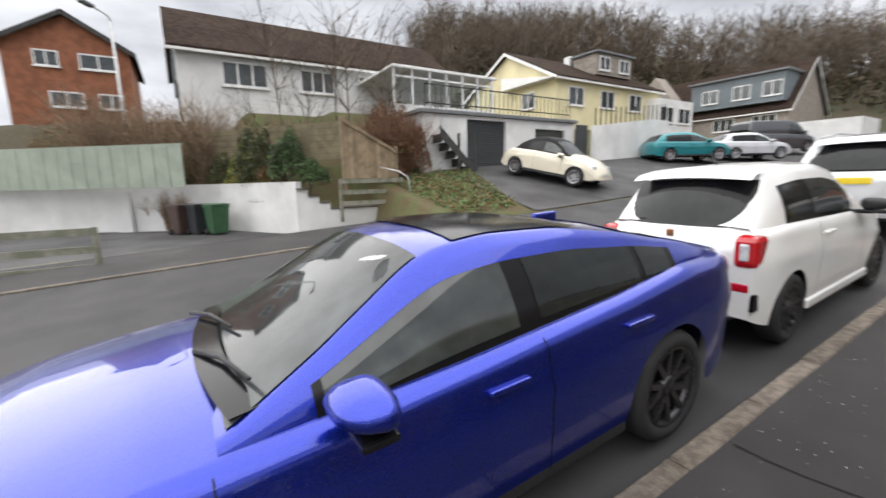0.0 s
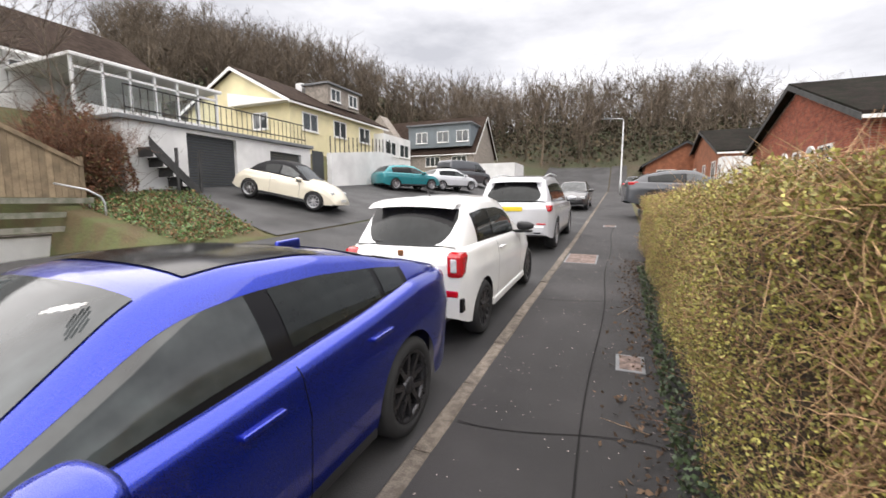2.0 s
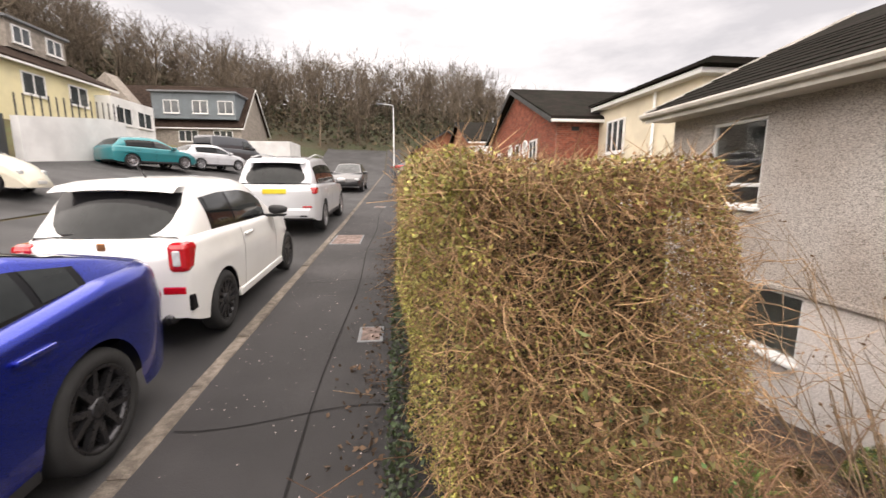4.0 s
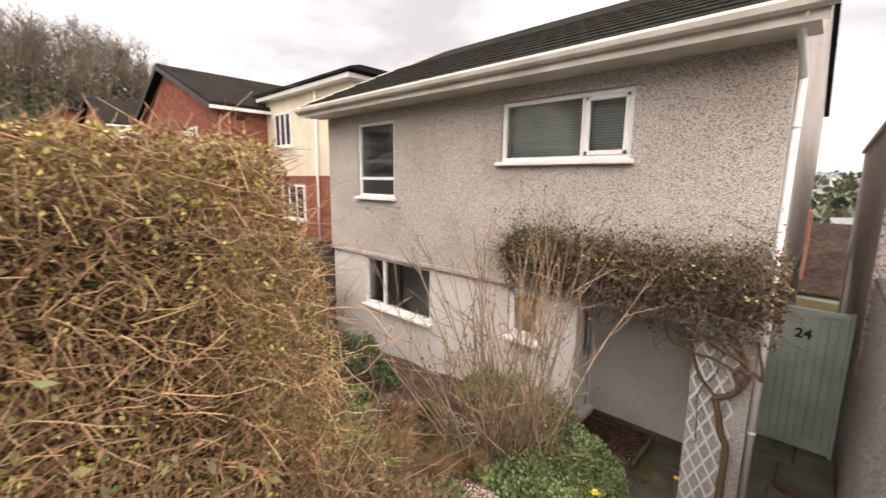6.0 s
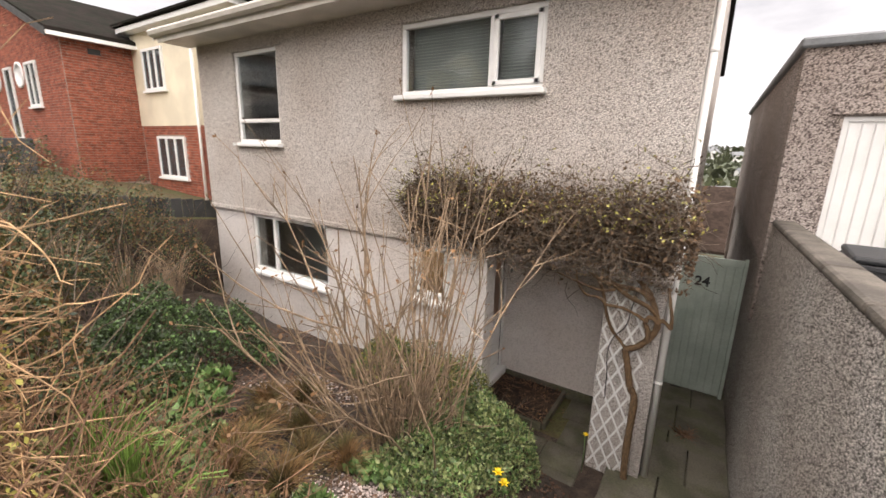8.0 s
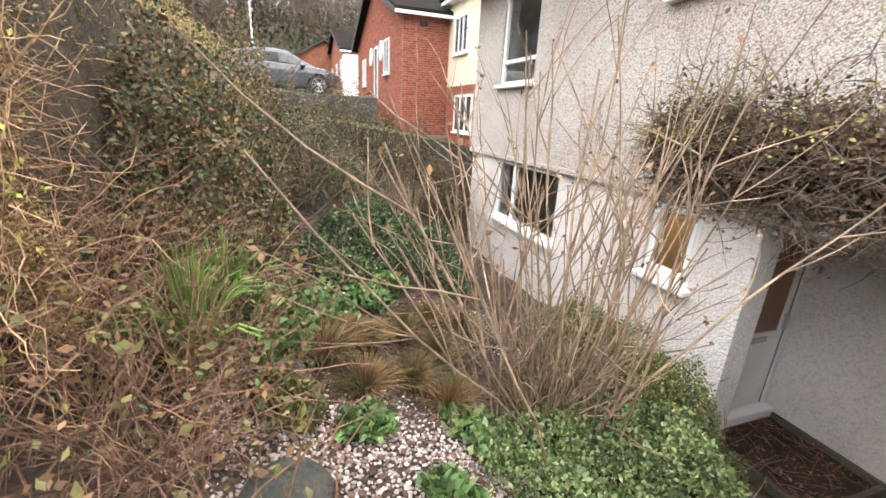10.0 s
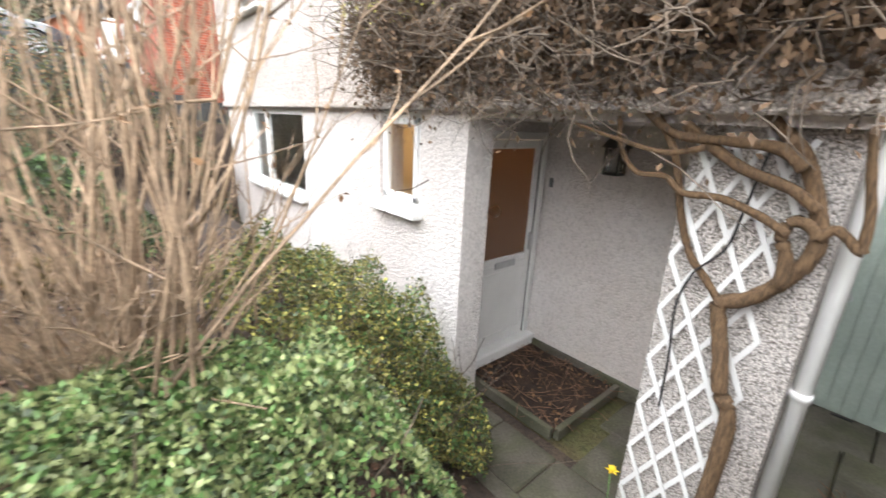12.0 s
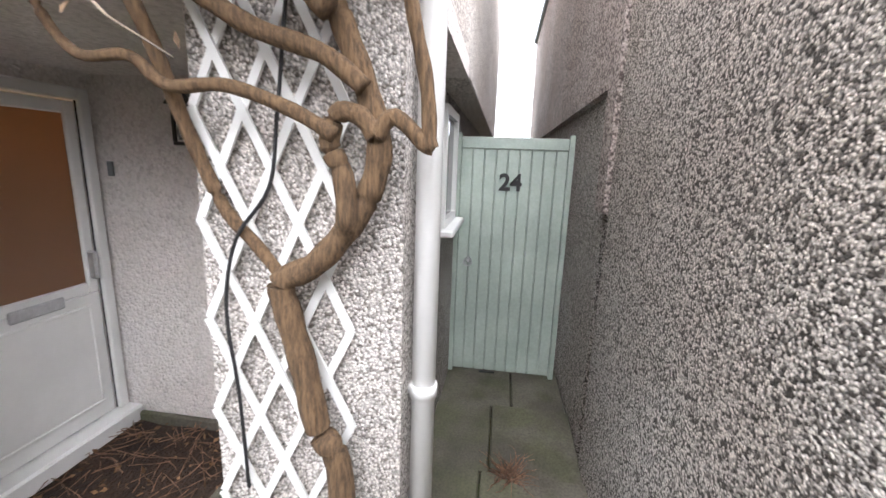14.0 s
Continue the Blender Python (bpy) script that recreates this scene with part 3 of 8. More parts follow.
def build_car(name, at, label, spec):
    """A car whose nose points along its own +x. spec gives its outlines in metres."""
    L, W = spec["length"], spec["width"] / 2
    car = base(name, at, label, "car", spec.get("group", ""))
    fx, rx_, wr = spec["front_axle"], spec["rear_axle"], spec["wheel"]
    arch = wr * 1.13
    top, roof = spec["top"], spec["roof"]
    x0, x1 = -L / 2, L / 2
    xs = set(np.linspace(x0, x1, 70).round(4))
    for cx in (fx, rx_):
        xs |= {round(cx + arch * math.cos(a), 4) for a in np.linspace(0.03, math.pi - 0.03, 22)}
    for cut in spec["cuts"]:
        xs.add(cut)
    xs = sorted(x for x in xs if x0 <= x <= x1)
    nose, tail = spec.get("nose", 0.35), spec.get("tail", 0.25)

    def plan(x):
        d = max(0.0, x - (x1 - nose * 2)) / (nose * 2)
        e = max(0.0, (x0 + tail * 2) - x) / (tail * 2)
        return W * (1 - 0.30 * d ** 2.6 - spec.get("tail_in", 0.16) * e ** 3)

    def floor_z(x):
        z = spec["sill"] + 0.10 * max(0.0, (abs(x) - (L / 2 - 0.35)) / 0.35) ** 2
        for cx in (fx, rx_):
            if abs(x - cx) < arch:
                z = max(z, wr + math.sqrt(arch ** 2 - (x - cx) ** 2))
        return z

    def side(x):
        zt, w = soft_curve(top, x), plan(x)
        zf = min(floor_z(x), zt - 0.12)
        zs = zt - 0.10
        pts = []
        for k in range(9):
            z = zf + (zs - zf) * k / 8
            h = (z - 0.2) / max(0.2, (zs - 0.2))
            crease = 0.012 * math.exp(-((h - 0.80) / 0.08) ** 2)
            pts.append((w * (0.955 + 0.045 * math.sin(min(1, max(0, h)) * 2.2)) + crease - 0.05 * max(0, h - 0.75), z))
        ws = pts[-1][0]
        for k in range(1, 6):
            a = k / 5 * math.pi / 2
            pts.append((ws - spec["shoulder"] * (1 - math.cos(a)), zs + 0.10 * math.sin(a)))
        wt = pts[-1][0]
        crown = spec.get("crown", 0.05)
        for k in (0.75, 0.5, 0.25, 0.0):
            pts.append((wt * k, zt + crown * (1 - k * k) * spec.get("crown_on", 1.0)))
        return pts
    rows_list = []
    for x in xs:
        half = side(x)
        rows_list.append([(x, w, z) for w, z in half] + [(x, -w, z) for w, z in half[-2::-1]])
    part("body", strip_bm(rows_list, True), spec["paint"], car, spec.get("body_label", ""))
    bm = bmesh.new()
    add_box(bm, x0 + 0.25, x1 - 0.25, -W * 0.8, W * 0.8, spec["sill"] + 0.02, 0.55)
    part("underbody", bm, M["black_plastic"], car)
    # cabin
    cab = spec["cabin"]
    c0, c1 = roof[0][0], roof[-1][0]
    cx = sorted({*np.linspace(c0, c1, 60).round(4), *[c for c in spec["cuts"] if c0 < c < c1]})
    inset = spec["shoulder"] + 0.015

    def section(x):
        zb = soft_curve(top, x) - 0.02
        zr = max(zb + 0.002, soft_curve(roof, x, 0.10))
        wb = plan(x) - inset
        hgt = zr - zb
        wr_ = wb - cab["lean"] * hgt
        pts = [(wb, zb)]
        for k in range(1, 9):
            v = k / 8
            pts.append((wb + (wr_ - wb) * v + 0.03 * math.sin(math.pi * v) * min(1, hgt * 2), zb + (hgt - 0.5 * min(0.09, hgt * 0.4)) * v))
        ztop = pts[-1][1]
        for k in (0.93, 0.8, 0.55, 0.28, 0.0):
            pts.append((wr_ * k, ztop + 0.5 * min(0.09, hgt * 0.4) * (1 - k ** 3) * 1.0))
        return pts
    sec = {x: section(x) for x in cx}

    def panel(nm, xa, xb, ia, ib, mat, lab="", off=0.004, both=True, sub=None):
        sel = [x for x in cx if xa - 1e-6 <= x <= xb + 1e-6]
        if len(sel) < 2:
            return
        for sgn in ((1, -1) if both else (1,)):
            rl = []
            for x in sel:
                p = sec[x][ia:ib + 1]
                rl.append([(x, sgn * (w + off * (1 if both else 0)), z + (0 if both else off)) for w, z in p])
            bm = strip_bm(rl)
            part(nm, bm, mat, car, lab)

    def over(nm, xa, xb, lo, mat, lab="", off=0.004):
        sel = [x for x in cx if xa - 1e-6 <= x <= xb + 1e-6]
        rl = []
        for x in sel:
            p = sec[x][lo:]
            rl.append([(x, w, z + off) for w, z in p] + [(x, -w, z + off) for w, z in p[-2::-1]])
        part(nm, strip_bm(rl), mat, car, lab)
    shell = [[(x, w, z) for w, z in sec[x]] + [(x, -w, z) for w, z in sec[x][-2::-1]] for x in cx]
    part("cabin", strip_bm(shell, False), spec.get("cabin_paint", spec["paint"]), car)
    trim = spec.get("trim", M["gloss_black"])
    d0, d1 = spec["glass"][0][0], spec["glass"][-1][1]
    if spec.get("window_trim", True):
        panel("window_trim", d0 - 0.04, d1 + 0.05, 0, 6, trim, off=0.003)
    for xa, xb in spec["glass"]:
        panel("side_window", xa, xb, 1, 6, M["side_glass"] if xb == d1 else M["car_glass"], "dark side window", off=0.007)
    ws = spec["windscreen"]
    over("windscreen", ws[0], ws[1], 9, M["screen_glass"], "curved windscreen reflecting the sky", 0.006)
    if "rear_screen" in spec:
        over("rear_window", spec["rear_screen"][0], spec["rear_screen"][1], spec.get("rear_lo", 9), M["car_glass"], "dark rear window", 0.006)
    if "sunroof" in spec:
        over("sunroof", spec["sunroof"][0], spec["sunroof"][1], 9, M["gloss_black"], "black glass roof panel", 0.007)
    for cxw in (fx, rx_):
        for s in (1, -1):
            wheel(car, cxw, s * (W - spec["tyre_w"] / 2 - 0.005), wr, spec["tyre_w"], spec["rim"], spec["spokes"], s, spec.get("cap"))
    # sills, handles and door gaps
    for s in (1, -1):
        part("sill_trim", box_bm(rx_ + arch + 0.02, fx - arch - 0.02, s * W * 0.955 - 0.03, s * W * 0.955 + 0.012, spec["sill"] - 0.02, spec["sill"] + 0.07, 0.015, 2), spec.get("sill_mat", M["black_plastic"]), car)
        for hx, hz in spec.get("handles", ()):
            wy = side(hx)
            y = curve_at([(z, w) for w, z in wy[:9]], hz)
            part("door_handle", box_bm(hx - 0.11, hx + 0.11, s * y - 0.012 if s > 0 else s * y - 0.03, s * y + 0.03 if s > 0 else s * y + 0.012, hz - 0.014, hz + 0.014, 0.01, 2), spec["paint"], car)
        for gxp in spec.get("gaps", ()):
            bm = bmesh.new()
            half = side(gxp)[:12]
            for (wa, za), (wb2, zb2) in zip(half, half[1:]):
                v = [bm.verts.new((gxp + dx, s * (w + 0.002), z)) for dx, w, z in ((-0.003, wa, za), (0.003, wa, za), (0.003, wb2, zb2), (-0.003, wb2, zb2))]
                bm.faces.new(v)
            part("door_gap", bm, M["gloss_black"], car)
    if "mirror" in spec:
        mx, mz = spec["mirror"]
        for s in spec.get("mirror_sides", (1, -1)):
            bm = bmesh.new()
            bmesh.ops.create_uvsphere(bm, u_segments=16, v_segments=10, radius=1)
            for v in bm.verts:
                k = v.co.copy()
                v.co = Vector((mx + 0.13 * math.copysign(abs(k.x) ** 0.8, k.x) * (1.0 if k.x > 0 else 0.5), s * (W + 0.10) + 0.13 * math.copysign(abs(k.y) ** 0.75, k.y) - s * 0.04 * max(0, k.x), mz + 0.012 + 0.062 * math.copysign(abs(k.z) ** 0.75, k.z) * (1 - 0.2 * k.y * s) * (1 - 0.25 * max(0, k.x))))
            mir = part("wing_mirror", bm, spec.get("mirror_mat", spec["paint"]), car, smooth=True)
            part("mirror_arm", box_bm(mx - 0.05, mx + 0.03, min(s * (W - 0.10), s * (W + 0.08)), max(s * (W - 0.10), s * (W + 0.08)), mz - 0.09, mz - 0.05, 0.012, 2), M["gloss_black"], mir)
            part("mirror_base", box_bm(mx - 0.05, mx + 0.075, s * (W + 0.10) - 0.10, s * (W + 0.10) + 0.09, mz - 0.085, mz - 0.055, 0.014, 2), M["gloss_black"], mir)
    return car, side


def car_box(car, nm, x0, x1, y0, y1, z0, z1, mat, bevel=0.02, label=""):
    return part(nm, box_bm(x0, x1, y0, y1, z0, z1, min(bevel, 0.45 * min(x1 - x0, y1 - y0, z1 - z0)), 2), mat, car, label)


def road_pose(x, y, heading):
    """A pose on the sloping street; heading in degrees, 90 looks up the street."""
    z = street(y) - 0.10 + 0.03 * (KERB_X - x) - 0.015
    pitch = math.degrees(math.atan(0.048)) * (-1 if heading > 0 else 1)
    return pose(x, y, z) @ pose(0, 0, 0, 0, 0, heading) @ pose(0, 0, 0, 0, pitch, 0)


jag, _ = build_car("saloon_car", road_pose(-1.87, 1.60, -90), "glossy metallic blue saloon car parked at the kerb", dict(
    length=4.62, width=1.86, front_axle=1.43, rear_axle=-1.40, wheel=0.345, tyre_w=0.24, sill=0.24, paint=M["paint_blue"], shoulder=0.10, nose=0.55, tail=0.3,
    top=[(-2.31, 0.95), (-2.2, 1.03), (-1.6, 1.04), (-1.0, 0.98), (0.0, 0.92), (0.75, 0.89), (1.1, 0.88), (1.6, 0.83), (2.05, 0.74), (2.31, 0.62)], crown=0.06,
    roof=[(-2.08, 1.05), (-1.75, 1.18), (-1.3, 1.30), (-0.8, 1.385), (-0.35, 1.41), (-0.05, 1.39), (0.10, 1.34), (0.90, 0.905)], cabin=dict(lean=0.50),
    cuts=[-1.58, -1.28, -1.23, -0.46, -0.40, -0.33, 0.56, 0.80, -0.02, 0.87, -0.95, -1.7], glass=[(-1.56, -1.28), (-1.23, -0.46), (-0.33, 0.56)],
    windscreen=(0.02, 0.87), rear_screen=(-2.0, -1.28), sunroof=(-0.98, -0.12), rim=M["alloy_dark"], spokes=5, cap=M["alloy_dark"],
    handles=[(-0.15, 0.80), (-1.05, 0.85)], gaps=[-0.40, 0.92], mirror=(0.48, 1.0), mirror_sides=(1,)))
car_box(jag, "aerial_fin", -1.42, -1.2, -0.02, 0.02, 1.26, 1.345, M["paint_blue"], 0.015, "blue shark-fin aerial")
for s in (1, -1):
    car_box(jag, "tail_lamp", -2.295, -2.1, s * 0.735 - 0.06, s * 0.735 + 0.055, 0.76, 0.88, M["lamp_red"], 0.02, "red tail lamp")
    car_box(jag, "headlamp", 1.75, 2.12, s * 0.66 - 0.12, s * 0.66 + 0.12, 0.62, 0.72, M["lamp_clear"], 0.03)
part("boot_spoiler", strip_bm([[(-2.30, y, 1.035 - 0.09 * abs(y) ** 2), (-2.2, y, 1.085 - 0.09 * abs(y) ** 2), (-2.12, y, 1.075 - 0.09 * abs(y) ** 2)] for y in np.linspace(-0.72, 0.72, 13)]), M["paint_blue"], jag)
part("scuttle", strip_bm([[(0.83 + dx - 0.16 * y * y, y, z - 0.02 * y * y) for y in np.linspace(-0.72, 0.72, 13)] for dx, z in ((0.0, 0.975), (0.05, 0.965), (0.11, 0.958))]), M["gloss_black"], jag, "black plastic scuttle under the windscreen")
for y0, y1 in ((-0.62, -0.02), (0.05, 0.62)):
    wip = part("wiper", tube_bm([(0.93, y0, 0.965), (0.84, y0 * 0.6 + y1 * 0.4, 0.995), (0.77, y1, 1.02)], [0.014, 0.011, 0.008], 6), M["black_plastic"], jag, "black wiper arm")
for k, h in enumerate((0.03, 0.06, 0.075, 0.06, 0.03)):
    car_box(jag, "sticker_bar", 0.19 - h * 0.9, 0.19 + h * 0.9, 0.38 + k * 0.018, 0.389 + k * 0.018, 1.322, 1.326, M["plate_white"], 0.001, "pale blue windscreen sticker")

fiat, _ = build_car("hatchback_car", road_pose(-1.80, 6.20, 90), "small white three-door hatchback with black wheels", dict(
    length=3.55, width=1.50, front_axle=1.28, rear_axle=-1.16, wheel=0.31, tyre_w=0.19, sill=0.24, paint=M["paint_white"], shoulder=0.07, nose=0.45, tail=0.28, tail_in=0.13,
    top=[(-1.775, 0.98), (-1.66, 1.06), (-1.2, 1.06), (0.0, 1.01), (0.85, 0.98), (1.2, 0.93), (1.55, 0.80), (1.775, 0.60)],
    roof=[(-1.69, 1.05), (-1.60, 1.20), (-1.40, 1.45), (-1.25, 1.53), (-0.7, 1.57), (-0.1, 1.555), (0.25, 1.48), (0.9, 1.0)], cabin=dict(lean=0.34),
    cuts=[-0.62, -0.56, 0.45, -1.2, 0.82, 0.22, -1.66, -1.36], glass=[(-1.16, -0.62), (-0.56, 0.45)], window_trim=True,
    windscreen=(0.20, 0.86), rim=M["alloy_dark"], spokes=7, handles=[(-0.42, 0.90)], gaps=[-0.60, 0.62], mirror=(0.48, 1.06), mirror_mat=M["black_plastic"], sill_mat=M["paint_white"]))
def hatch_glass(car, lower, upper, bulge=0.05):
    """A bowed rear window between two edges (x, z, half width), with a black border."""
    for nm, mat, grow, out, lab in (("window_trim", M["gloss_black"], 0.025, 0.0, ""), ("rear_window", M["car_glass"], 0.0, -0.012, "dark rear window")):
        rl = []
        for k in range(7):
            t = k / 6
            x, z, w = (lower[i] + (upper[i] - lower[i]) * t for i in range(3))
            x, z, w = x + out, z + grow * (2 * t - 1), w + grow
            rl.append([(x + bulge * (abs(u) ** 2.4) - 0.03 * math.sin(math.pi * t), w * u, z - 0.015 * u * u) for u in np.linspace(-1, 1, 15)])
        part(nm, strip_bm(rl), mat, car, lab)


hatch_glass(fiat, (-1.72, 1.07, 0.56), (-1.47, 1.43, 0.49), 0.10)
part("roof_spoiler", strip_bm([[(-1.55, y, 1.475 - 0.10 * y * y), (-1.45, y, 1.53 - 0.11 * y * y), (-1.2, y, 1.565 - 0.12 * y * y)] for y in np.linspace(-0.52, 0.52, 11)]), M["paint_white"], fiat)
for s in (1, -1):
    lamp = car_box(fiat, "tail_lamp", -1.80, -1.55, s * 0.615 - 0.08, s * 0.615 + 0.095, 0.76, 1.03, M["lamp_red"], 0.05, "red tail lamp with a white centre")
    part("lamp_centre", box_bm(-1.81, -1.7, s * 0.61 - 0.035, s * 0.61 + 0.04, 0.82, 0.97, 0.02, 2), M["lamp_clear"], lamp)
    car_box(fiat, "reflector", -1.782, -1.70, s * 0.53 - 0.12, s * 0.53 + 0.08, 0.56, 0.635, M["lamp_red"], 0.015, "red bumper reflector")
    car_box(fiat, "bumper_vent", -1.76, -1.6, s * 0.665 - 0.02, s * 0.665 + 0.02, 0.40, 0.55, M["gloss_black"], 0.012)
    part("exhaust", tube_bm([(-1.80, s * 0.48, 0.33), (-1.5, s * 0.48, 0.33)], 0.045, 12), M["alloy_dark"], fiat)
car_box(fiat, "rear_badge", -1.785, -1.75, -0.035, 0.035, 0.965, 1.035, M["bin_badge"], 0.012, "small red and gold badge")
car_box(fiat, "lower_bumper", -1.74, -1.5, -0.50, 0.50, 0.26, 0.42, M["black_plastic"], 0.03)
part("rear_wiper", tube_bm([(-1.70, 0.0, 1.09), (-1.69, 0.35, 1.10)], 0.011, 6), M["black_plastic"], fiat)
part("roof_aerial", tube_bm([(-1.0, 0, 1.57), (-1.12, 0, 1.68)], [0.012, 0.005], 6), M["black_plastic"], fiat)

bmw, _ = build_car("estate_suv", road_pose(-2.07, 12.80, 90), "silver-white sport utility car with dark rear window", dict(
    length=4.75, width=1.93, front_axle=1.50, rear_axle=-1.43, wheel=0.38, tyre_w=0.27, sill=0.32, paint=M["paint_silver"], shoulder=0.08, nose=0.45, tail=0.3, tail_in=0.12,
    top=[(-2.375, 1.10), (-2.25, 1.20), (-1.0, 1.16), (0.9, 1.10), (1.3, 1.08), (2.0, 0.96), (2.375, 0.75)],
    roof=[(-2.28, 1.19), (-2.18, 1.38), (-1.98, 1.68), (-1.85, 1.76), (-0.8, 1.83), (0.1, 1.82), (0.45, 1.74), (1.25, 1.12)], cabin=dict(lean=0.30),
    cuts=[-1.9, -1.25, -1.2, -0.35, -0.27, 0.75, 0.4, 1.2, -2.26, -1.96], glass=[(-1.9, -1.25), (-1.2, -0.35), (-0.27, 0.75)],
    windscreen=(0.40, 1.2), rim=M["alloy"], spokes=6, handles=[(-0.15, 1.0), (-1.1, 1.03)], gaps=[-0.31, 0.9], mirror=(0.85, 1.15)))
for s in (1, -1):
    car_box(bmw, "tail_lamp", -2.37, -2.1, s * 0.72 - 0.22, s * 0.72 + 0.20, 0.97, 1.13, M["lamp_red"], 0.04, "wide red tail lamp")
    part("roof_rail", tube_bm([(-1.7, s * 0.66, 1.79), (-0.8, s * 0.66, 1.87), (0.2, s * 0.66, 1.83)], 0.018, 6), M["galv"], bmw)
    car_box(bmw, "exhaust", -2.40, -2.2, s * 0.62 - 0.10, s * 0.62 + 0.10, 0.44, 0.52, M["alloy_dark"], 0.03)
    car_box(bmw, "reflector", -2.385, -2.3, s * 0.70 - 0.12, s * 0.70 + 0.1, 0.66, 0.70, M["lamp_red"], 0.01)
hatch_glass(bmw, (-2.33, 1.22, 0.74), (-2.03, 1.64, 0.62), 0.10)
part("roof_spoiler", strip_bm([[(-2.14, y, 1.68 - 0.06 * y * y), (-2.05, y, 1.74 - 0.06 * y * y), (-1.8, y, 1.79 - 0.06 * y * y)] for y in np.linspace(-0.64, 0.64, 11)]), M["paint_silver"], bmw)
car_box(bmw, "number_plate", -2.40, -2.36, -0.26, 0.26, 0.98, 1.09, M["plate_yellow"], 0.008, "yellow number plate")
car_box(bmw, "rear_bumper", -2.40, -2.2, -0.80, 0.80, 0.42, 0.66, M["paint_silver"], 0.06)

small = dict(length=4.05, width=1.72, front_axle=1.25, rear_axle=-1.25, wheel=0.32, tyre_w=0.2, sill=0.26, shoulder=0.08, nose=0.45, tail=0.3,
             top=[(-2.02, 0.90), (-1.9, 0.98), (0.0, 0.95), (0.9, 0.93), (1.5, 0.84), (2.02, 0.62)],
             roof=[(-1.95, 0.97), (-1.6, 1.33), (-1.2, 1.44), (-0.4, 1.48), (0.1, 1.44), (1.05, 0.94)], cabin=dict(lean=0.35),
             cuts=[-0.2, -0.14, 0.62, -1.2, 0.2, 1.0, -1.9, -1.55], glass=[(-1.45, -0.2), (-0.14, 0.62)], windscreen=(0.15, 1.0), rear_screen=(-1.9, -1.5), rim=M["alloy"], spokes=5,
             handles=[(-0.1, 0.80), (-1.0, 0.83)], gaps=[-0.17, 0.75], mirror=(0.65, 0.98))


def far_pose(x, y, heading, pitch=0.0, dz=0.0):
    return pose(x, y, land(x, y) + 0.03 + dz) @ pose(0, 0, 0, 0, 0, heading) @ pose(0, 0, 0, 0, pitch, 0)


beetle, _ = build_car("soft_top_car", far_pose(-11.1, 12.75, 14, 11.0), "cream rounded car with a black folding roof on the sloping drive", dict(
    small, paint=M["paint_cream"], cabin_paint=M["fabric_black"], length=4.08, front_axle=1.26, rear_axle=-1.24, window_trim=False, spokes=5,
    nose=0.6, tail=0.6, tail_in=0.25, crown=0.10,
    top=[(-2.04, 0.48), (-1.88, 0.76), (-1.5, 0.98), (-0.5, 1.0), (0.7, 0.97), (1.15, 0.95), (1.55, 0.85), (1.85, 0.66), (2.04, 0.42)],
    roof=[(-1.35, 1.0), (-1.15, 1.26), (-0.75, 1.46), (-0.2, 1.55), (0.2, 1.50), (0.95, 0.97)], glass=[(-0.75, -0.2), (-0.14, 0.55)], cuts=[-0.2, -0.14, 0.55, -0.75, 0.2, 0.9],
    windscreen=(0.25, 0.9), handles=[(-0.3, 0.80)], gaps=[-0.45, 0.7]))
car_box(beetle, "number_plate", 1.93, 2.05, -0.24, 0.24, 0.42, 0.52, M["plate_white"], 0.01)
for s in (1, -1):
    car_box(beetle, "headlamp", 1.62, 1.86, s * 0.56 - 0.10, s * 0.56 + 0.10, 0.62, 0.76, M["lamp_clear"], 0.05)
teal = build_car("hatchback_car", far_pose(-11.6, 23.0, 60, 0), "teal hatchback parked before a white wall", dict(small, paint=M["paint_teal"]))[0]
silver = build_car("hatchback_car", far_pose(-10.6, 27.5, 60, 0), "pale silver hatchback parked off the road", dict(small, paint=M["paint_silver"], length=4.06))[0]
black = build_car("hatchback_car", road_pose(-2.0, 24.5, -90), "dark car facing down the street", dict(small, paint=M["paint_black"], length=4.07))[0]
for s in (1, -1):
    car_box(black, "headlamp", 1.8, 2.0, s * 0.6 - 0.12, s * 0.6 + 0.12, 0.58, 0.70, M["lamp_clear"], 0.03)
grey_suv = build_car("crossover_car", pose(2.62, 19.2, street(19.2) + 0.27, 0, 0, 8), "dark grey crossover car parked nose towards the house", dict(
    small, paint=M["paint_grey"], length=4.3, width=1.80, wheel=0.36, rim=M["alloy"],
    top=[(-2.15, 1.0), (-2.0, 1.1), (0.0, 1.03), (1.0, 1.0), (1.6, 0.93), (2.15, 0.7)], roof=[(-2.05, 1.09), (-1.6, 1.38), (-0.9, 1.52), (-0.2, 1.56), (0.2, 1.52), (1.1, 1.02)]))[0]
sd = base("raised_drive", pose(3.4, 19.2, street(19.2)), "short raised concrete drive beside the brick house", "driveway", "", "structure")
part("slab", box_bm(-2.3, 2.6, -2.2, 2.2, -0.8, 0.27, 0.03), M["drive"], sd)
for s in (1, -1):
    car_box(grey_suv, "tail_lamp", -2.15, -1.8, s * 0.72 - 0.12, s * 0.72 + 0.12, 0.98, 1.10, M["lamp_red"], 0.03)
far_blue = build_car("hatchback_car", road_pose(-2.2, 52, -75), "light blue car far up the street", dict(small, paint=car_paint("light_blue_paint", (0.10, 0.22, 0.42)), length=4.0))[0]
far_dark = build_car("hatchback_car", pose(1.8, 44, street(44), 0, 0, 80), "dark car far up the street", dict(small, paint=M["paint_grey"], length=4.02))[0]
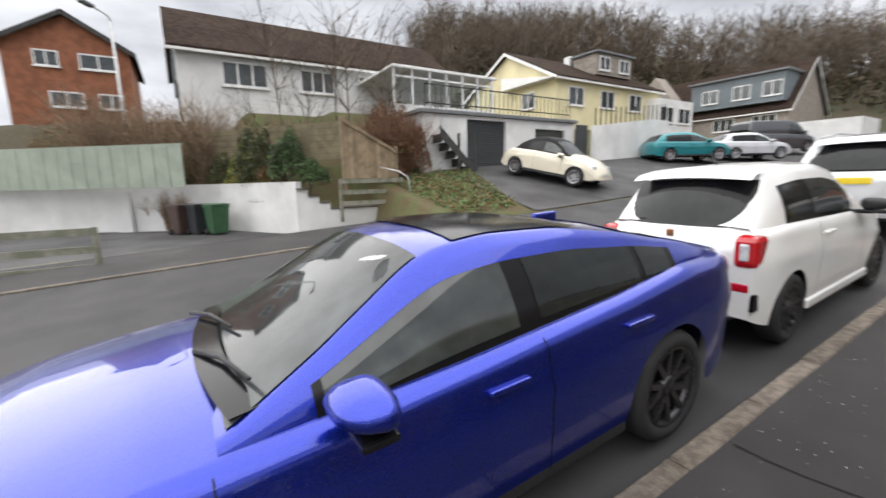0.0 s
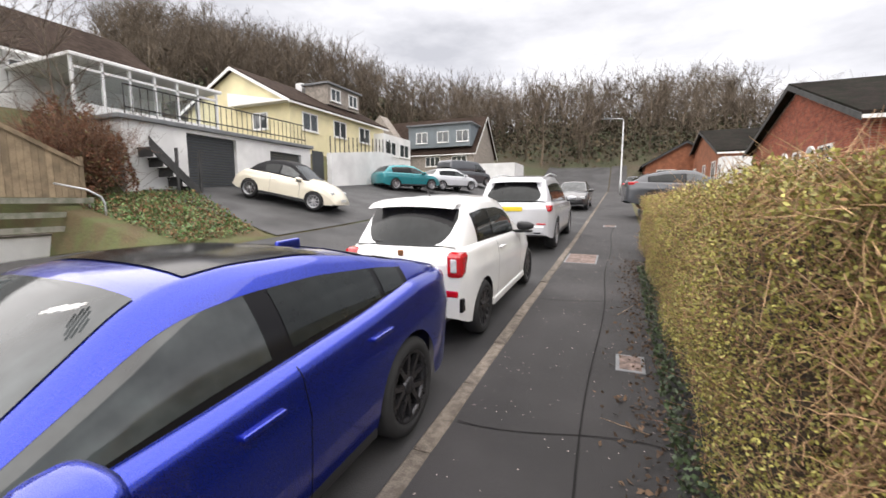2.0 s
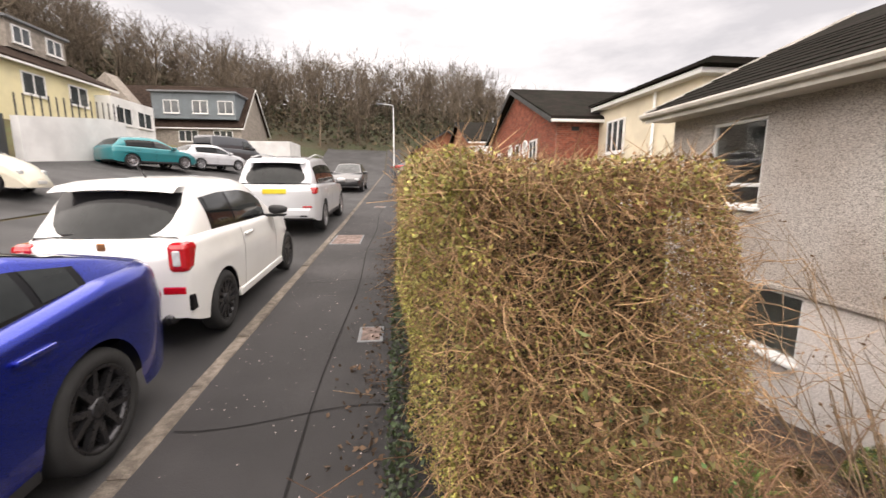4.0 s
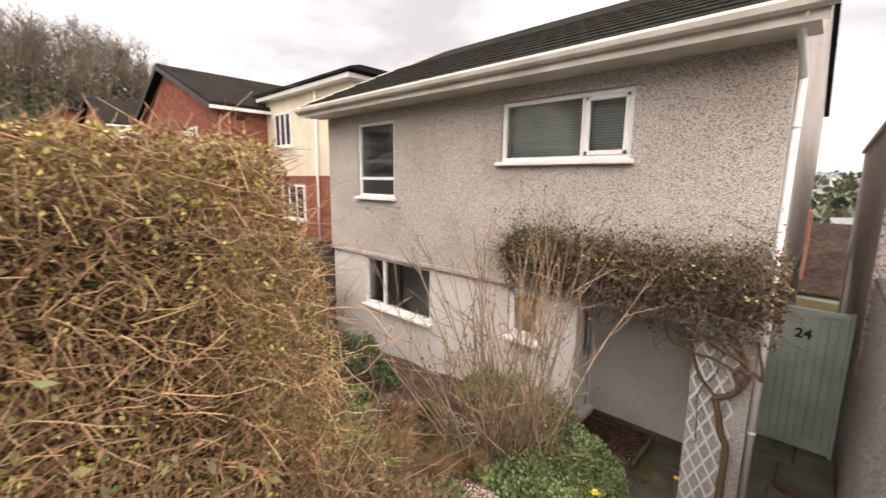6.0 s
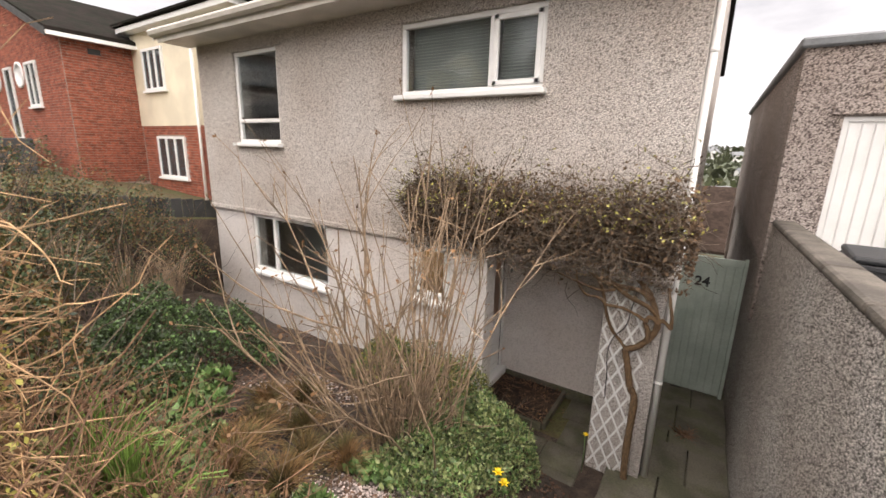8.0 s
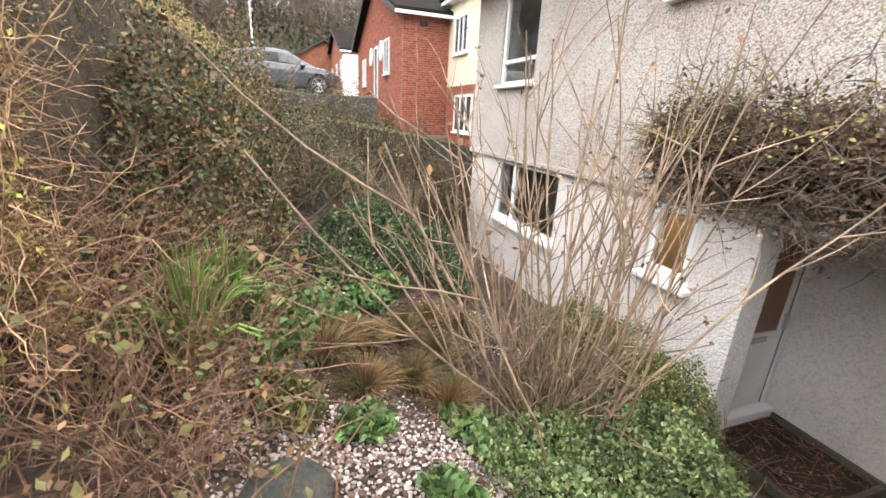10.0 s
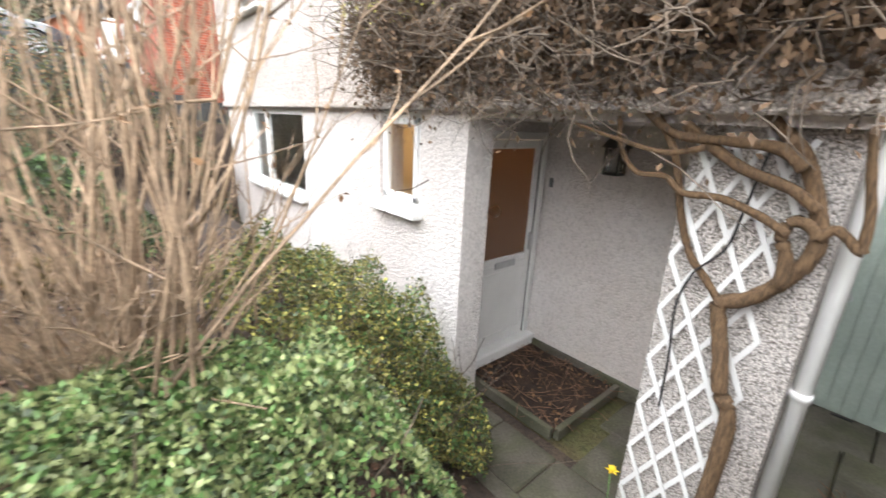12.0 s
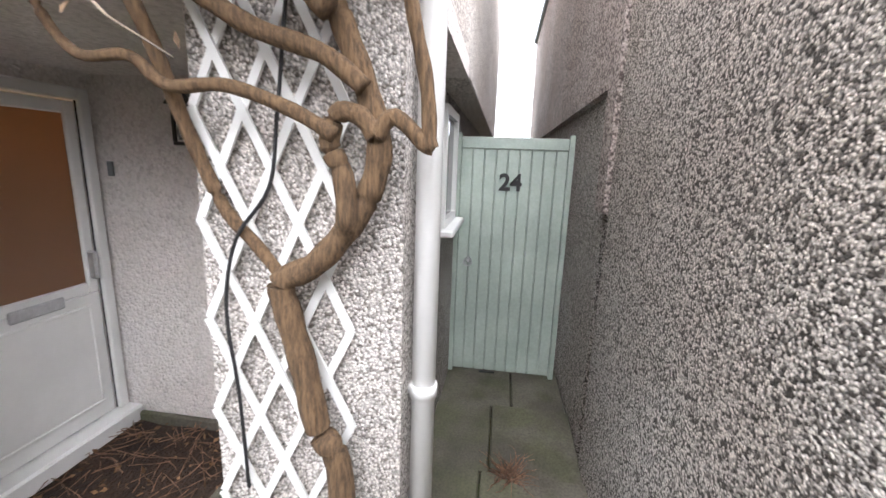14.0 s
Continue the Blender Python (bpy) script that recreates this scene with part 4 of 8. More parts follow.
van = build_car("van", far_pose(-11.5, 33, 70, 0), "dark grey panel van parked off the road", dict(
    small, paint=M["paint_grey"], length=5.2, width=1.95, front_axle=1.7, rear_axle=-1.5, wheel=0.34,
    top=[(-2.6, 1.1), (0.0, 1.1), (1.3, 1.08), (2.0, 0.98), (2.6, 0.8)], roof=[(-2.58, 1.2), (-2.5, 1.9), (-1.0, 1.96), (0.5, 1.94), (0.9, 1.85), (1.75, 1.08)], cabin=dict(lean=0.12),
    cuts=[0.25, 1.1, 0.95, 1.7], glass=[(0.25, 1.1)], windscreen=(0.95, 1.7), gaps=[0.2, 1.2], handles=[(0.3, 0.95)], mirror=(1.2, 1.2)))[0]
for o in list(bpy.data.objects):
    if o.name.split(".")[0] == "rear_window" and o.parent and o.parent.name == "van":
        bpy.data.objects.remove(o)
# ---- windows, door and fittings of the house ----
def window_x(name, x, y0, y1, z0, z1, splits=(), bars=(), fr=0.06, face=-1, label="white plastic framed window", depth=0.07, sill=0.1, pane_mat=None, opener=None):
    """A window in a wall that faces along x: frame, mullions at splits (y), bars (y0, y1, z), one pane to a light, a sill."""
    w = base(name, pose(x, (y0 + y1) / 2, z0), label, "window", "", "structure")
    def local(bm):
        bmesh.ops.translate(bm, verts=bm.verts, vec=(-x, -(y0 + y1) / 2, -z0))
        return bm
    xa, xb = (x + 0.03, x + 0.03 + depth) if face < 0 else (x - 0.03 - depth, x - 0.03)
    ys = [y0, *splits, y1]
    part("window_frame", local(box_bm(xa, xb, y0, y1, z0, z0 + fr, 0.008)), M["upvc"], w)
    part("window_frame", local(box_bm(xa, xb, y0, y1, z1 - fr, z1, 0.008)), M["upvc"], w)
    for y in (y0, y1 - fr):
        part("window_frame", local(box_bm(xa, xb, y, y + fr, z0 + fr, z1 - fr, 0.008)), M["upvc"], w)
    for y in splits:
        part("mullion", local(box_bm(xa - 0.004, xb, y - fr * 0.6, y + fr * 0.6, z0 + fr, z1 - fr, 0.008)), M["upvc"], w)
    for ya, yb, z in bars:
        part("glazing_bar", local(box_bm(xa - 0.004, xb, ya + fr * 0.5, yb - fr * 0.5, z - fr * 0.5, z + fr * 0.5, 0.008)), M["upvc"], w)
    for ya, yb in zip(ys, ys[1:]):
        cuts = [z0 + fr, *[z for a, b, z in bars if a <= (ya + yb) / 2 <= b], z1 - fr]
        for za, zb in zip(cuts, cuts[1:]):
            pane = part("pane", local(box_bm(xa + 0.03, xa + 0.036, ya + fr * 0.5, yb - fr * 0.5, za, zb)), pane_mat or M["glass"], w)
            pane.visible_shadow = False
    if opener:
        ya, yb = opener
        for a, b, c, d in ((ya, yb, z0 + fr, z0 + fr + 0.055), (ya, yb, z1 - fr - 0.055, z1 - fr), (ya, ya + 0.055, z0 + fr, z1 - fr), (yb - 0.055, yb, z0 + fr, z1 - fr)):
            part("sash", local(box_bm(xa - 0.022, xa + 0.03, a, b, c, d, 0.008)), M["upvc"], w)
    if sill:
        s0, s1 = (x - sill, xa + 0.02) if face < 0 else (xb - 0.02, x + sill)
        part("window_sill", local(box_bm(s0, s1, y0 - 0.05, y1 + 0.05, z0 - 0.055, z0 + 0.004, 0.01)), M["upvc"], w)
    return w


def blind(x, y0, y1, z0, z1, step=0.035):
    b = base("venetian_blind", pose(x, (y0 + y1) / 2, z1), "pale closed slatted blind behind the window", "blind")
    n = int((z1 - z0) / step)
    me = None
    for i in range(n):
        if me is None:
            bm = bmesh.new()
            h = (y1 - y0) / 2
            v = [bm.verts.new(p) for p in ((-0.012, -h, 0.012), (-0.012, h, 0.012), (0.012, h, -0.012), (0.012, -h, -0.012))]
            bm.faces.new(v)
            ob = part("slat", bm, M["blind"], b)
            me = ob.data
        else:
            ob = new("slat", me)
            ob.parent = b
        ob.location = (0, 0, -i * step)
    return b


window_x("window_1", HX, W2[0], W2[1], W2[2], W2[3], splits=(3.04,), opener=(W2[0] + 0.05, 3.02))
blind(HX + 0.2, W2[0] + 0.08, 3.0, W2[2] + 0.05, W2[3])
blind(HX + 0.2, 3.05, W2[1] - 0.08, W2[2] + 0.05, W2[3])
window_x("window_2", HX, W1[0], W1[1], W1[2], W1[3], bars=((W1[0], W1[1], 2.02),))
window_x("window_3", LX, W3[0], W3[1], W3[2], W3[3], splits=(7.15,))
window_x("window_4", LX, W4[0], W4[1], W4[2], W4[3], opener=(W4[0] + 0.05, W4[1] - 0.05))
for y0, y1, z1 in ((W2[0], W2[1], W2[3]), (W1[0], W1[1], W1[3])):
    house_part("lintel", box_bm(HX - 0.03, HX + 0.05, y0 - 0.12, y1 + 0.12, z1 + 0.004, z1 + 0.05, 0.008), M["dash_house"])
house_part("inner_wall", wall_bm("x", 8.4, 0.1, 3.5, HY1 - 0.3, -2.0, 3.4), M["white_paint"])
house_part("inner_wall", wall_bm("x", 8.4, 0.1, 1.3, 3.5, 0.6, 3.4), M["white_paint"])
house_part("inner_floor", box_bm(6.85, 14.4, 1.45, HY1 - 0.3, 0.42, 0.498), M["wood_grey"])
house_part("ceiling", box_bm(6.8, 14.4, 1.3, HY1 - 0.3, 3.36, 3.42), M["white_paint"])

# half-glazed door
M["amber_glass"] = material("frosted_amber_glass", (0.30, 0.17, 0.095), 0.3, 0.02, 1.0, 2, 0.0)
bn = M["amber_glass"].node_tree.nodes["Principled BSDF"]
bn.inputs["Transmission Weight"].default_value = 0.6
door = base("door_1", pose(7.55, 3.32, -1.8), "white half-glazed front door with amber frosted glass", "door", "", "structure")


def door_part(nm, x0, x1, y0, y1, z0, z1, mat, bev=0.008, label="", parent=None):
    bm = box_bm(x0 - 7.5, x1 - 7.5, y0 - 3.36, y1 - 3.36, z0 + 1.8, z1 + 1.8, bev)
    return part(nm, bm, mat, parent or door, label)


for a, b in ((6.95, 7.02), (7.81, 7.88)):
    door_part("door_frame", a, b, 3.33, 3.44, -1.78, 0.31, M["upvc"])
door_part("door_frame", 7.02, 7.81, 3.33, 3.44, 0.24, 0.31, M["upvc"])
door_part("door_sill", 6.92, 7.90, 3.24, 3.44, -1.90, -1.78, M["upvc"], 0.015)
leaf = door_part("door_leaf", 7.025, 7.805, 3.36, 3.41, -1.775, -0.93, M["upvc"])
for a, b, c, d in ((7.025, 7.13, -0.93, 0.235), (7.74, 7.805, -0.93, 0.235), (7.13, 7.74, 0.16, 0.235), (7.13, 7.74, -0.93, -0.86)):
    door_part("door_rail", a, b, 3.36, 3.41, c, d, M["upvc"])
for a, b, c, d in ((7.13, 7.15, -1.66, -1.02), (7.72, 7.74, -1.66, -1.02), (7.13, 7.74, -1.68, -1.66), (7.13, 7.74, -1.02, -1.0)):
    door_part("panel_moulding", a, b, 3.352, 3.37, c, d, M["upvc"], 0.004)
door_part("pane", 7.13, 7.74, 3.38, 3.39, -0.86, 0.16, M["amber_glass"], 0, "amber frosted glass")
door_part("letter_plate", 7.29, 7.58, 3.348, 3.37, -0.97, -0.90, M["galv"], 0.008, "grey letter plate")
hd = door_part("door_handle", 7.755, 7.785, 3.31, 3.37, -0.84, -0.66, M["galv"], 0.01, "chrome lever handle")
door_part("door_gasket", 7.807, 7.812, 3.352, 3.362, -1.77, 0.24, M["black_plastic"], 0)
hall = bpy.data.lights.new("hall_lamp", "POINT")
hall.energy, hall.color, hall.shadow_soft_size = 2.2, (1.0, 0.55, 0.22), 0.08
new("hall_lamp", hall).location = (7.5, 3.95, 0.2)
house_part("hall_wall", wall_bm("y", 4.6, 0.05, 6.85, 8.4, -2.0, 0.42), M["cream_paint"])
house_part("hall_floor", box_bm(6.85, 8.4, 3.6, 4.6, -1.95, -1.88), M["wood_grey"])
bell = tagged(new("door_bell"), "small grey bell push beside the door", "door bell")
part("bell_plate", box_bm(7.935, 7.952, 3.20, 3.24, -0.20, -0.11, 0.004), M["lead"], bell)
lantern = base("wall_lantern", pose(7.86, 2.57, 0.22), "black wall lantern in the porch", "lantern")
part("roof", prism_bm([(-0.09, 0.0), (0.09, 0.0), (0.0, 0.12)], "x", -0.09, 0.09), M["black_metal"], lantern)
for sx in (-0.06, 0.06):
    for sy in (-0.06, 0.06):
        part("post", box_bm(sx - 0.008, sx + 0.008, sy - 0.008, sy + 0.008, -0.2, 0.0), M["black_metal"], lantern)
part("glass", box_bm(-0.05, 0.05, -0.05, 0.05, -0.19, -0.01), M["glass"], lantern)
part("base", box_bm(-0.07, 0.07, -0.07, 0.07, -0.22, -0.2, 0.006), M["black_metal"], lantern)
part("bracket", box_bm(0.0, 0.09, -0.015, 0.015, 0.02, 0.05), M["black_metal"], lantern)

# porch bed and floor
house_part("plinth", box_bm(7.91, 7.95, 1.66, 3.34, -2.02, -1.83, 0.01), M["concrete"])
porch_floor = tagged(part("porch_floor", box_bm(5.9, 7.95, 1.4, 3.34, -2.1, -1.985), M["soil"]), "worn concrete slabs before the porch", "floor", "", "structure")
for i, (xa, xb) in enumerate(((5.9, 6.36), (6.37, 6.83), (6.84, 7.40), (7.41, 7.94))):
    for ya, yb in ((1.62, 2.0 + 0.1 * (i % 2)), (2.012 + 0.1 * (i % 2), 2.62), (2.632, 3.0), (3.012, 3.33)):
        if xa < 6.8 or yb < 2.2:
            bm = box_bm(xa, xb, ya, yb, -2.05, -1.962, 0.012)
            bmesh.ops.translate(bm, verts=bm.verts, vec=(0, 0, random.uniform(-0.006, 0.006)))
            part("slab", bm, M["concrete"], porch_floor)
bed = base("porch_bed", pose(7.3, 2.7, -1.96), "dark soil bed with leaf litter edged in grey boards", "flower bed")
bm = bmesh.new()
add_box(bm, -0.38, -0.33, -0.45, 0.62, 0.0, 0.10, 0.006)
part("edging", bm, M["concrete"], bed)
part("edging", box_bm(-0.33, 0.62, -0.5, -0.45, 0.0, 0.10, 0.006), M["concrete"], bed)
part("soil", strip_bm([[(x, y, 0.06 + 0.03 * noise.noise(Vector((x * 5, y * 5, 2)))) for x in np.linspace(-0.33, 0.62, 14)] for y in np.linspace(-0.45, 0.6, 14)]), M["wet_soil"], bed)

# trellis on the pillar
trellis = base("trellis", pose(6.635, 1.372, -2.0), "white painted diamond lattice fixed to the pillar", "trellis")
TW, TH = 0.418, 2.40
cell_w, cell_h = 0.1393, 0.2837


def slat(p, q, dx):
    bm = bmesh.new()
    d = (Vector(q) - Vector(p)).normalized()
    s = Vector((-d.y, d.x)) * 0.0115
    pts = [Vector(p) + s, Vector(q) + s, Vector(q) - s, Vector(p) - s]
    add_prism(bm, [(v.x, v.y) for v in pts], "x", dx, dx + 0.008)
    return bm


def clip_line(c, sl):
    """The part of y = c + sl * z inside the lattice."""
    za, zb = sorted(((-TW / 2 - c) / sl, (TW / 2 - c) / sl))
    za, zb = max(0.05, za), min(TH, zb)
    return None if zb - za < 0.1 else ((c + sl * za, za), (c + sl * zb, zb))


for sgn, dx in ((1, -0.008), (-1, 0.0)):
    k = -20
    while k < 24:
        c = -TW / 2 - sgn * 1.507 * cell_w / cell_h + k * cell_w
        seg = clip_line(c, sgn * cell_w / cell_h)
        if seg:
            part("slat", slat(seg[0], seg[1], dx), M["upvc"], trellis)
        k += 1

# downpipe, gutters, gate
pipe = base("downpipe", pose(6.76, 0.985, -2.05), "cream plastic rainwater pipe on the house corner", "drainpipe")
part("pipe", tube_bm([(0, 0, 0.12), (0, 0, 5.05)], 0.036, 12), M["upvc"], pipe)
part("offset", tube_bm([(0, 0, 5.05), (-0.3, 0.02, 5.3), (-0.78, 0.03, 5.42)], 0.036, 10), M["upvc"], pipe)
part("shoe", tube_bm([(0, 0, 0.14), (-0.02, -0.02, 0.06), (-0.10, -0.05, 0.01)], 0.038, 10), M["black_plastic"], pipe)
for z in (1.335, 2.9, 4.6):
    part("pipe_clip", tube_bm([(0, 0, z - 0.02), (0, 0, z + 0.02)], 0.043, 12), M["upvc"], pipe)
    part("clip_arm", box_bm(-0.01, 0.01, 0.0, 0.08, z - 0.012, z + 0.012), M["upvc"], pipe)
aerial = base("tv_aerial", pose(6.5, 0.90, 3.5), "thin metal aerial at the roof edge", "aerial")
part("mast", tube_bm([(0, 0.1, -0.3), (0, 0.05, 0.9)], 0.012, 6), M["galv"], aerial)
for z in (0.2, 0.35, 0.5, 0.65):
    part("rod", tube_bm([(-0.12, 0.05, z), (0.12, 0.05, z)], 0.006, 5), M["galv"], aerial)

gate = base("garden_gate", pose(9.36, 0.70, -2.05), "sage green boarded side gate with the number 24", "gate")
for y in (-0.50, 0.46):
    part("stile", box_bm(-0.03, 0.03, y, y + 0.045, 0.0, 2.27, 0.006), M["gate"], gate)
n_b = 9
for i in range(n_b):
    ya = -0.455 + i * 0.915 / n_b
    part("board", box_bm(-0.008, 0.02, ya + 0.003, ya + 0.915 / n_b - 0.003, 0.05, 2.14, 0.005), M["gate"], gate)
part("backing", box_bm(0.021, 0.03, -0.455, 0.46, 0.05, 2.14), M["gate"], gate)
part("top_rail", box_bm(-0.02, 0.03, -0.455, 0.46, 2.14, 2.24, 0.006), M["gate"], gate)
part("bottom_gap_block", box_bm(-0.02, 0.0, 0.05, 0.2, 0.01, 0.04), M["black_plastic"], gate)
ring = bmesh.new()
ang = [2 * math.pi * k / 14 for k in range(15)]
add_tube(ring, [(-0.03, 0.035 * math.cos(a), 0.035 * math.sin(a)) for a in ang], 0.006, 6, False)
rg = part("ring_handle", ring, M["galv"], gate, "steel ring handle")
rg.location = (0, 0.36, 1.12)
part("handle_plate", lathe_bm([(0, -0.004), (0.03, -0.004), (0.03, 0.004)], 14), M["galv"], gate).matrix_local = pose(-0.012, 0.36, 1.14, 0, 0, 90)


def lettering(text, size, m, mat, parent, nm="digits", depth=0.006):
    cu = bpy.data.curves.new("letters", "FONT")
    cu.offset = size * 0.03
    cu.body, cu.size, cu.extrude, cu.align_x, cu.align_y = text, size, depth, "CENTER", "CENTER"
    ob = new("letters_source", cu)
    me = bpy.data.meshes.new_from_object(ob)
    bpy.data.objects.remove(ob)
    me.materials.append(mat)
    out = new(nm, me)
    out.parent = parent
    out.matrix_local = m
    return out


lettering("24", 0.20, pose(-0.02, 0.02, 1.85) @ Euler((math.pi / 2, 0, -math.pi / 2)).to_matrix().to_4x4(), M["black_metal"], gate)
house_part("side_window_frame", wall_bm("y", 1.17, 0.06, 8.45, 9.15, -0.50, 0.34, [(8.51, 9.09, -0.44, 0.28)]), M["upvc"])
house_part("side_window_sill", box_bm(8.40, 9.20, 1.10, 1.22, -0.55, -0.50, 0.01), M["upvc"])
house_part("side_window_pane", box_bm(8.51, 9.09, 1.205, 1.211, -0.44, 0.28), M["car_glass"])

# house roof: tiles in courses, two slopes
RX0, RX1, RY0, RY1, RZ = 5.92, 10.6, HY0 - 0.08, HY1 + 0.25, 3.47
slope = 0.47
roof_ob = house_part("roof", box_bm(RX0 + 0.05, RX1, RY0, RY1, 0, 0.02), M["tile_dark"])
for v in roof_ob.data.vertices:
    v.co.z += RZ - 0.03 + (v.co.x - RX0) * slope
back_ob = house_part("roof_back", box_bm(RX1, 15.0, RY0, RY1, 0, 0.02), M["tile_dark"])
for v in back_ob.data.vertices:
    v.co.z += RZ - 0.03 + (RX1 - RX0) * slope - (v.co.x - RX1) * slope
tile_bm = box_bm(-0.01, 0.36, -0.155, 0.155, 0, 0.022, 0.006)
bmesh.ops.rotate(tile_bm, verts=tile_bm.verts, matrix=Matrix.Rotation(-math.atan(slope) + 0.045, 3, "Y"))
tile_me = bpy.data.meshes.new("roof_tile")
tile_bm.to_mesh(tile_me)
tile_bm.free()
tile_me.materials.append(M["tile_dark"])
for r in range(10):
    for c in range(int((RY1 - RY0) / 0.315)):
        x = RX0 + r * 0.30
        t = new("roof_tile", tile_me)
        t.parent = roof_ob
        t.location = (x, RY0 + 0.16 + c * 0.315 + 0.155 * (r % 2) - 0.08, RZ + (x - RX0) * slope + random.uniform(0, 0.004))
for nm in ("gable_board",):
    for y in (RY0 + 0.01, RY1):
        g = house_part(nm, prism_bm([(RX0, RZ - 0.16), (RX1, RZ - 0.16 + (RX1 - RX0) * slope), (RX1, RZ + 0.04 + (RX1 - RX0) * slope), (RX0, RZ + 0.04)], "y", y, y + 0.02), M["fascia"])
for y in (HY0, HY1 - 0.25):
    house_part("gable_wall", prism_bm([(HX, 3.42), (14.5, 3.42), (RX1, 3.4 + (RX1 - HX) * slope)], "y", y, y + 0.25), M["dash_house"])

# ---- garage, retaining wall and steps ----
garage = base("garage", pose(8.14, -2.0, -0.25), "flat-roofed pebbledash garage with a white ribbed door", "garage")


def under(thing, nm, bm, mat, label=""):
    bmesh.ops.translate(bm, verts=bm.verts, vec=-thing.location)
    return part(nm, bm, mat, thing, label)


under(garage, "front_wall", wall_bm("x", 8.14, 0.22, -5.0, 0.2, -0.3, 2.76, [(-2.75, -0.22, -0.3, 2.08)]), M["dash_garage"])
under(garage, "side_wall", wall_bm("y", -0.02, 0.22, 8.36, 16.0, 0.42, 2.76), M["dash_garage"])
under(garage, "side_wall_lower", wall_bm("y", -0.06, 0.2, 8.36, 16.0, -2.2, 0.42), M["dash_wall"])
under(garage, "side_wall", wall_bm("y", -5.0, 0.22, 8.36, 16.0, -0.4, 2.76), M["dash_garage"])
under(garage, "back_wall", wall_bm("x", 16.0, 0.22, -5.0, 0.2, -2.2, 2.76), M["dash_garage"])
under(garage, "roof", box_bm(8.08, 16.3, -5.1, 0.26, 2.76, 2.86, 0.02), M["lead"], "dark felt roof edge")
under(garage, "floor", box_bm(8.14, 16.0, -4.9, 0.0, -0.32, -0.24), M["concrete"])
under(garage, "lintel", box_bm(8.10, 8.2, -2.9, -0.12, 2.09, 2.22, 0.01), M["dash_garage"])
gd = under(garage, "garage_door", box_bm(8.20, 8.24, -2.70, -0.27, -0.22, 2.06), M["upvc"], "white up-and-over door")
for i in range(24):
    ya = -2.70 + i * 0.1012
    b = box_bm(8.185, 8.205, ya + 0.008, ya + 0.093, -0.18, 2.01, 0.006)
    bmesh.ops.translate(b, verts=b.verts, vec=-garage.location)
    part("rib", b, M["upvc"], gd)
for a, b in ((-2.75, -2.70), (-0.27, -0.22)):
    under(garage, "door_frame", box_bm(8.17, 8.26, a, b, -0.25, 2.08), M["upvc"])
under(garage, "door_frame", box_bm(8.17, 8.26, -2.70, -0.27, 2.03, 2.08), M["upvc"])

rwall = base("retaining_wall", pose(5.0, 0.08, -2.0), "tall pebbledash wall between the drive and the sunken path", "wall", "", "structure")
under(rwall, "wall", prism_bm([(1.2, -0.2), (8.14, -2.2), (8.14, 0.90), (1.2, 1.02)], "y", -0.02, 0.17), M["dash_wall"])
cope_l = 0.86
for i in range(8):
    xa = 1.2 + i * cope_l
    xb = min(xa + cope_l - 0.008, 8.13)
    za, zb = 1.02 - (xa - 1.2) * 0.0173, 1.02 - (xb - 1.2) * 0.0173
    bm = box_bm(xa, xb, -0.03, 0.185, 0, 0.07, 0.028, 2)
    for v in bm.verts:
        v.co.z += za + (zb - za) * (v.co.x - xa) / (xb - xa)
    under(rwall, "coping_stone", bm, M["coping"])

steps_thing = base("garden_steps", pose(3.6, 0.75, -1.9), "old concrete garden steps down beside the wall", "steps", "", "structure")
N_ST = 13
for i in range(N_ST):
    xa = 1.7 + i * 3.8 / N_ST
    zt = 0.36 - (i + 1) * 2.2 / N_ST
    under(steps_thing, "tread", box_bm(xa, xa + 3.8 / N_ST + 0.02, 0.17, 1.36, zt - 0.35, zt, 0.012), M["concrete"])
under(steps_thing, "tread", box_bm(0.95, 1.7, 0.17, 1.5, -0.1, 0.36, 0.01), M["pavement"])
slab_rows = ((5.5, 6.15), (6.16, 6.85), (6.86, 7.6), (7.61, 7.95), (7.96, 8.75), (8.76, 9.4), (9.41, 10.3))
path = base("path", pose(7.0, 0.7, -2.0), "greenish concrete paving slabs along the side passage", "path", "", "structure")
for i, (xa, xb) in enumerate(slab_rows):
    split = 0.72 + 0.15 * math.sin(i * 2.3)
    zt = path_z((xa + xb) / 2)
    for ya, yb in ((0.155, split), (split + 0.012, 1.36 if xb < 7 else 1.22)):
        under(path, "slab", box_bm(xa, xb - 0.01, ya, yb, zt - 0.1, zt + random.uniform(-0.006, 0.006), 0.01), M["concrete"])
# ---- plants ----
rng = np.random.default_rng(7)


def fast_mesh(name, verts, quads, mats, smooth=False, index=None):
    me = bpy.data.meshes.new(name)
    me.vertices.add(len(verts))
    me.vertices.foreach_set("co", np.asarray(verts, dtype=np.float32).ravel())
    q = np.asarray(quads, dtype=np.int32)
    k = q.shape[1]
    me.loops.add(q.size)
    me.loops.foreach_set("vertex_index", q.ravel())
    me.polygons.add(len(q))
    me.polygons.foreach_set("loop_start", np.arange(0, q.size, k, dtype=np.int32))
    for m in mats if isinstance(mats, (list, tuple)) else (mats,):
        me.materials.append(m)
    if index is not None:
        me.polygons.foreach_set("material_index", np.asarray(index, dtype=np.int32))
    if smooth:
        me.polygons.foreach_set("use_smooth", np.ones(len(q), dtype=bool))
    me.update(calc_edges=True)
    return me


def unit(v):
    return v / np.maximum(1e-9, np.linalg.norm(v, axis=-1, keepdims=True))


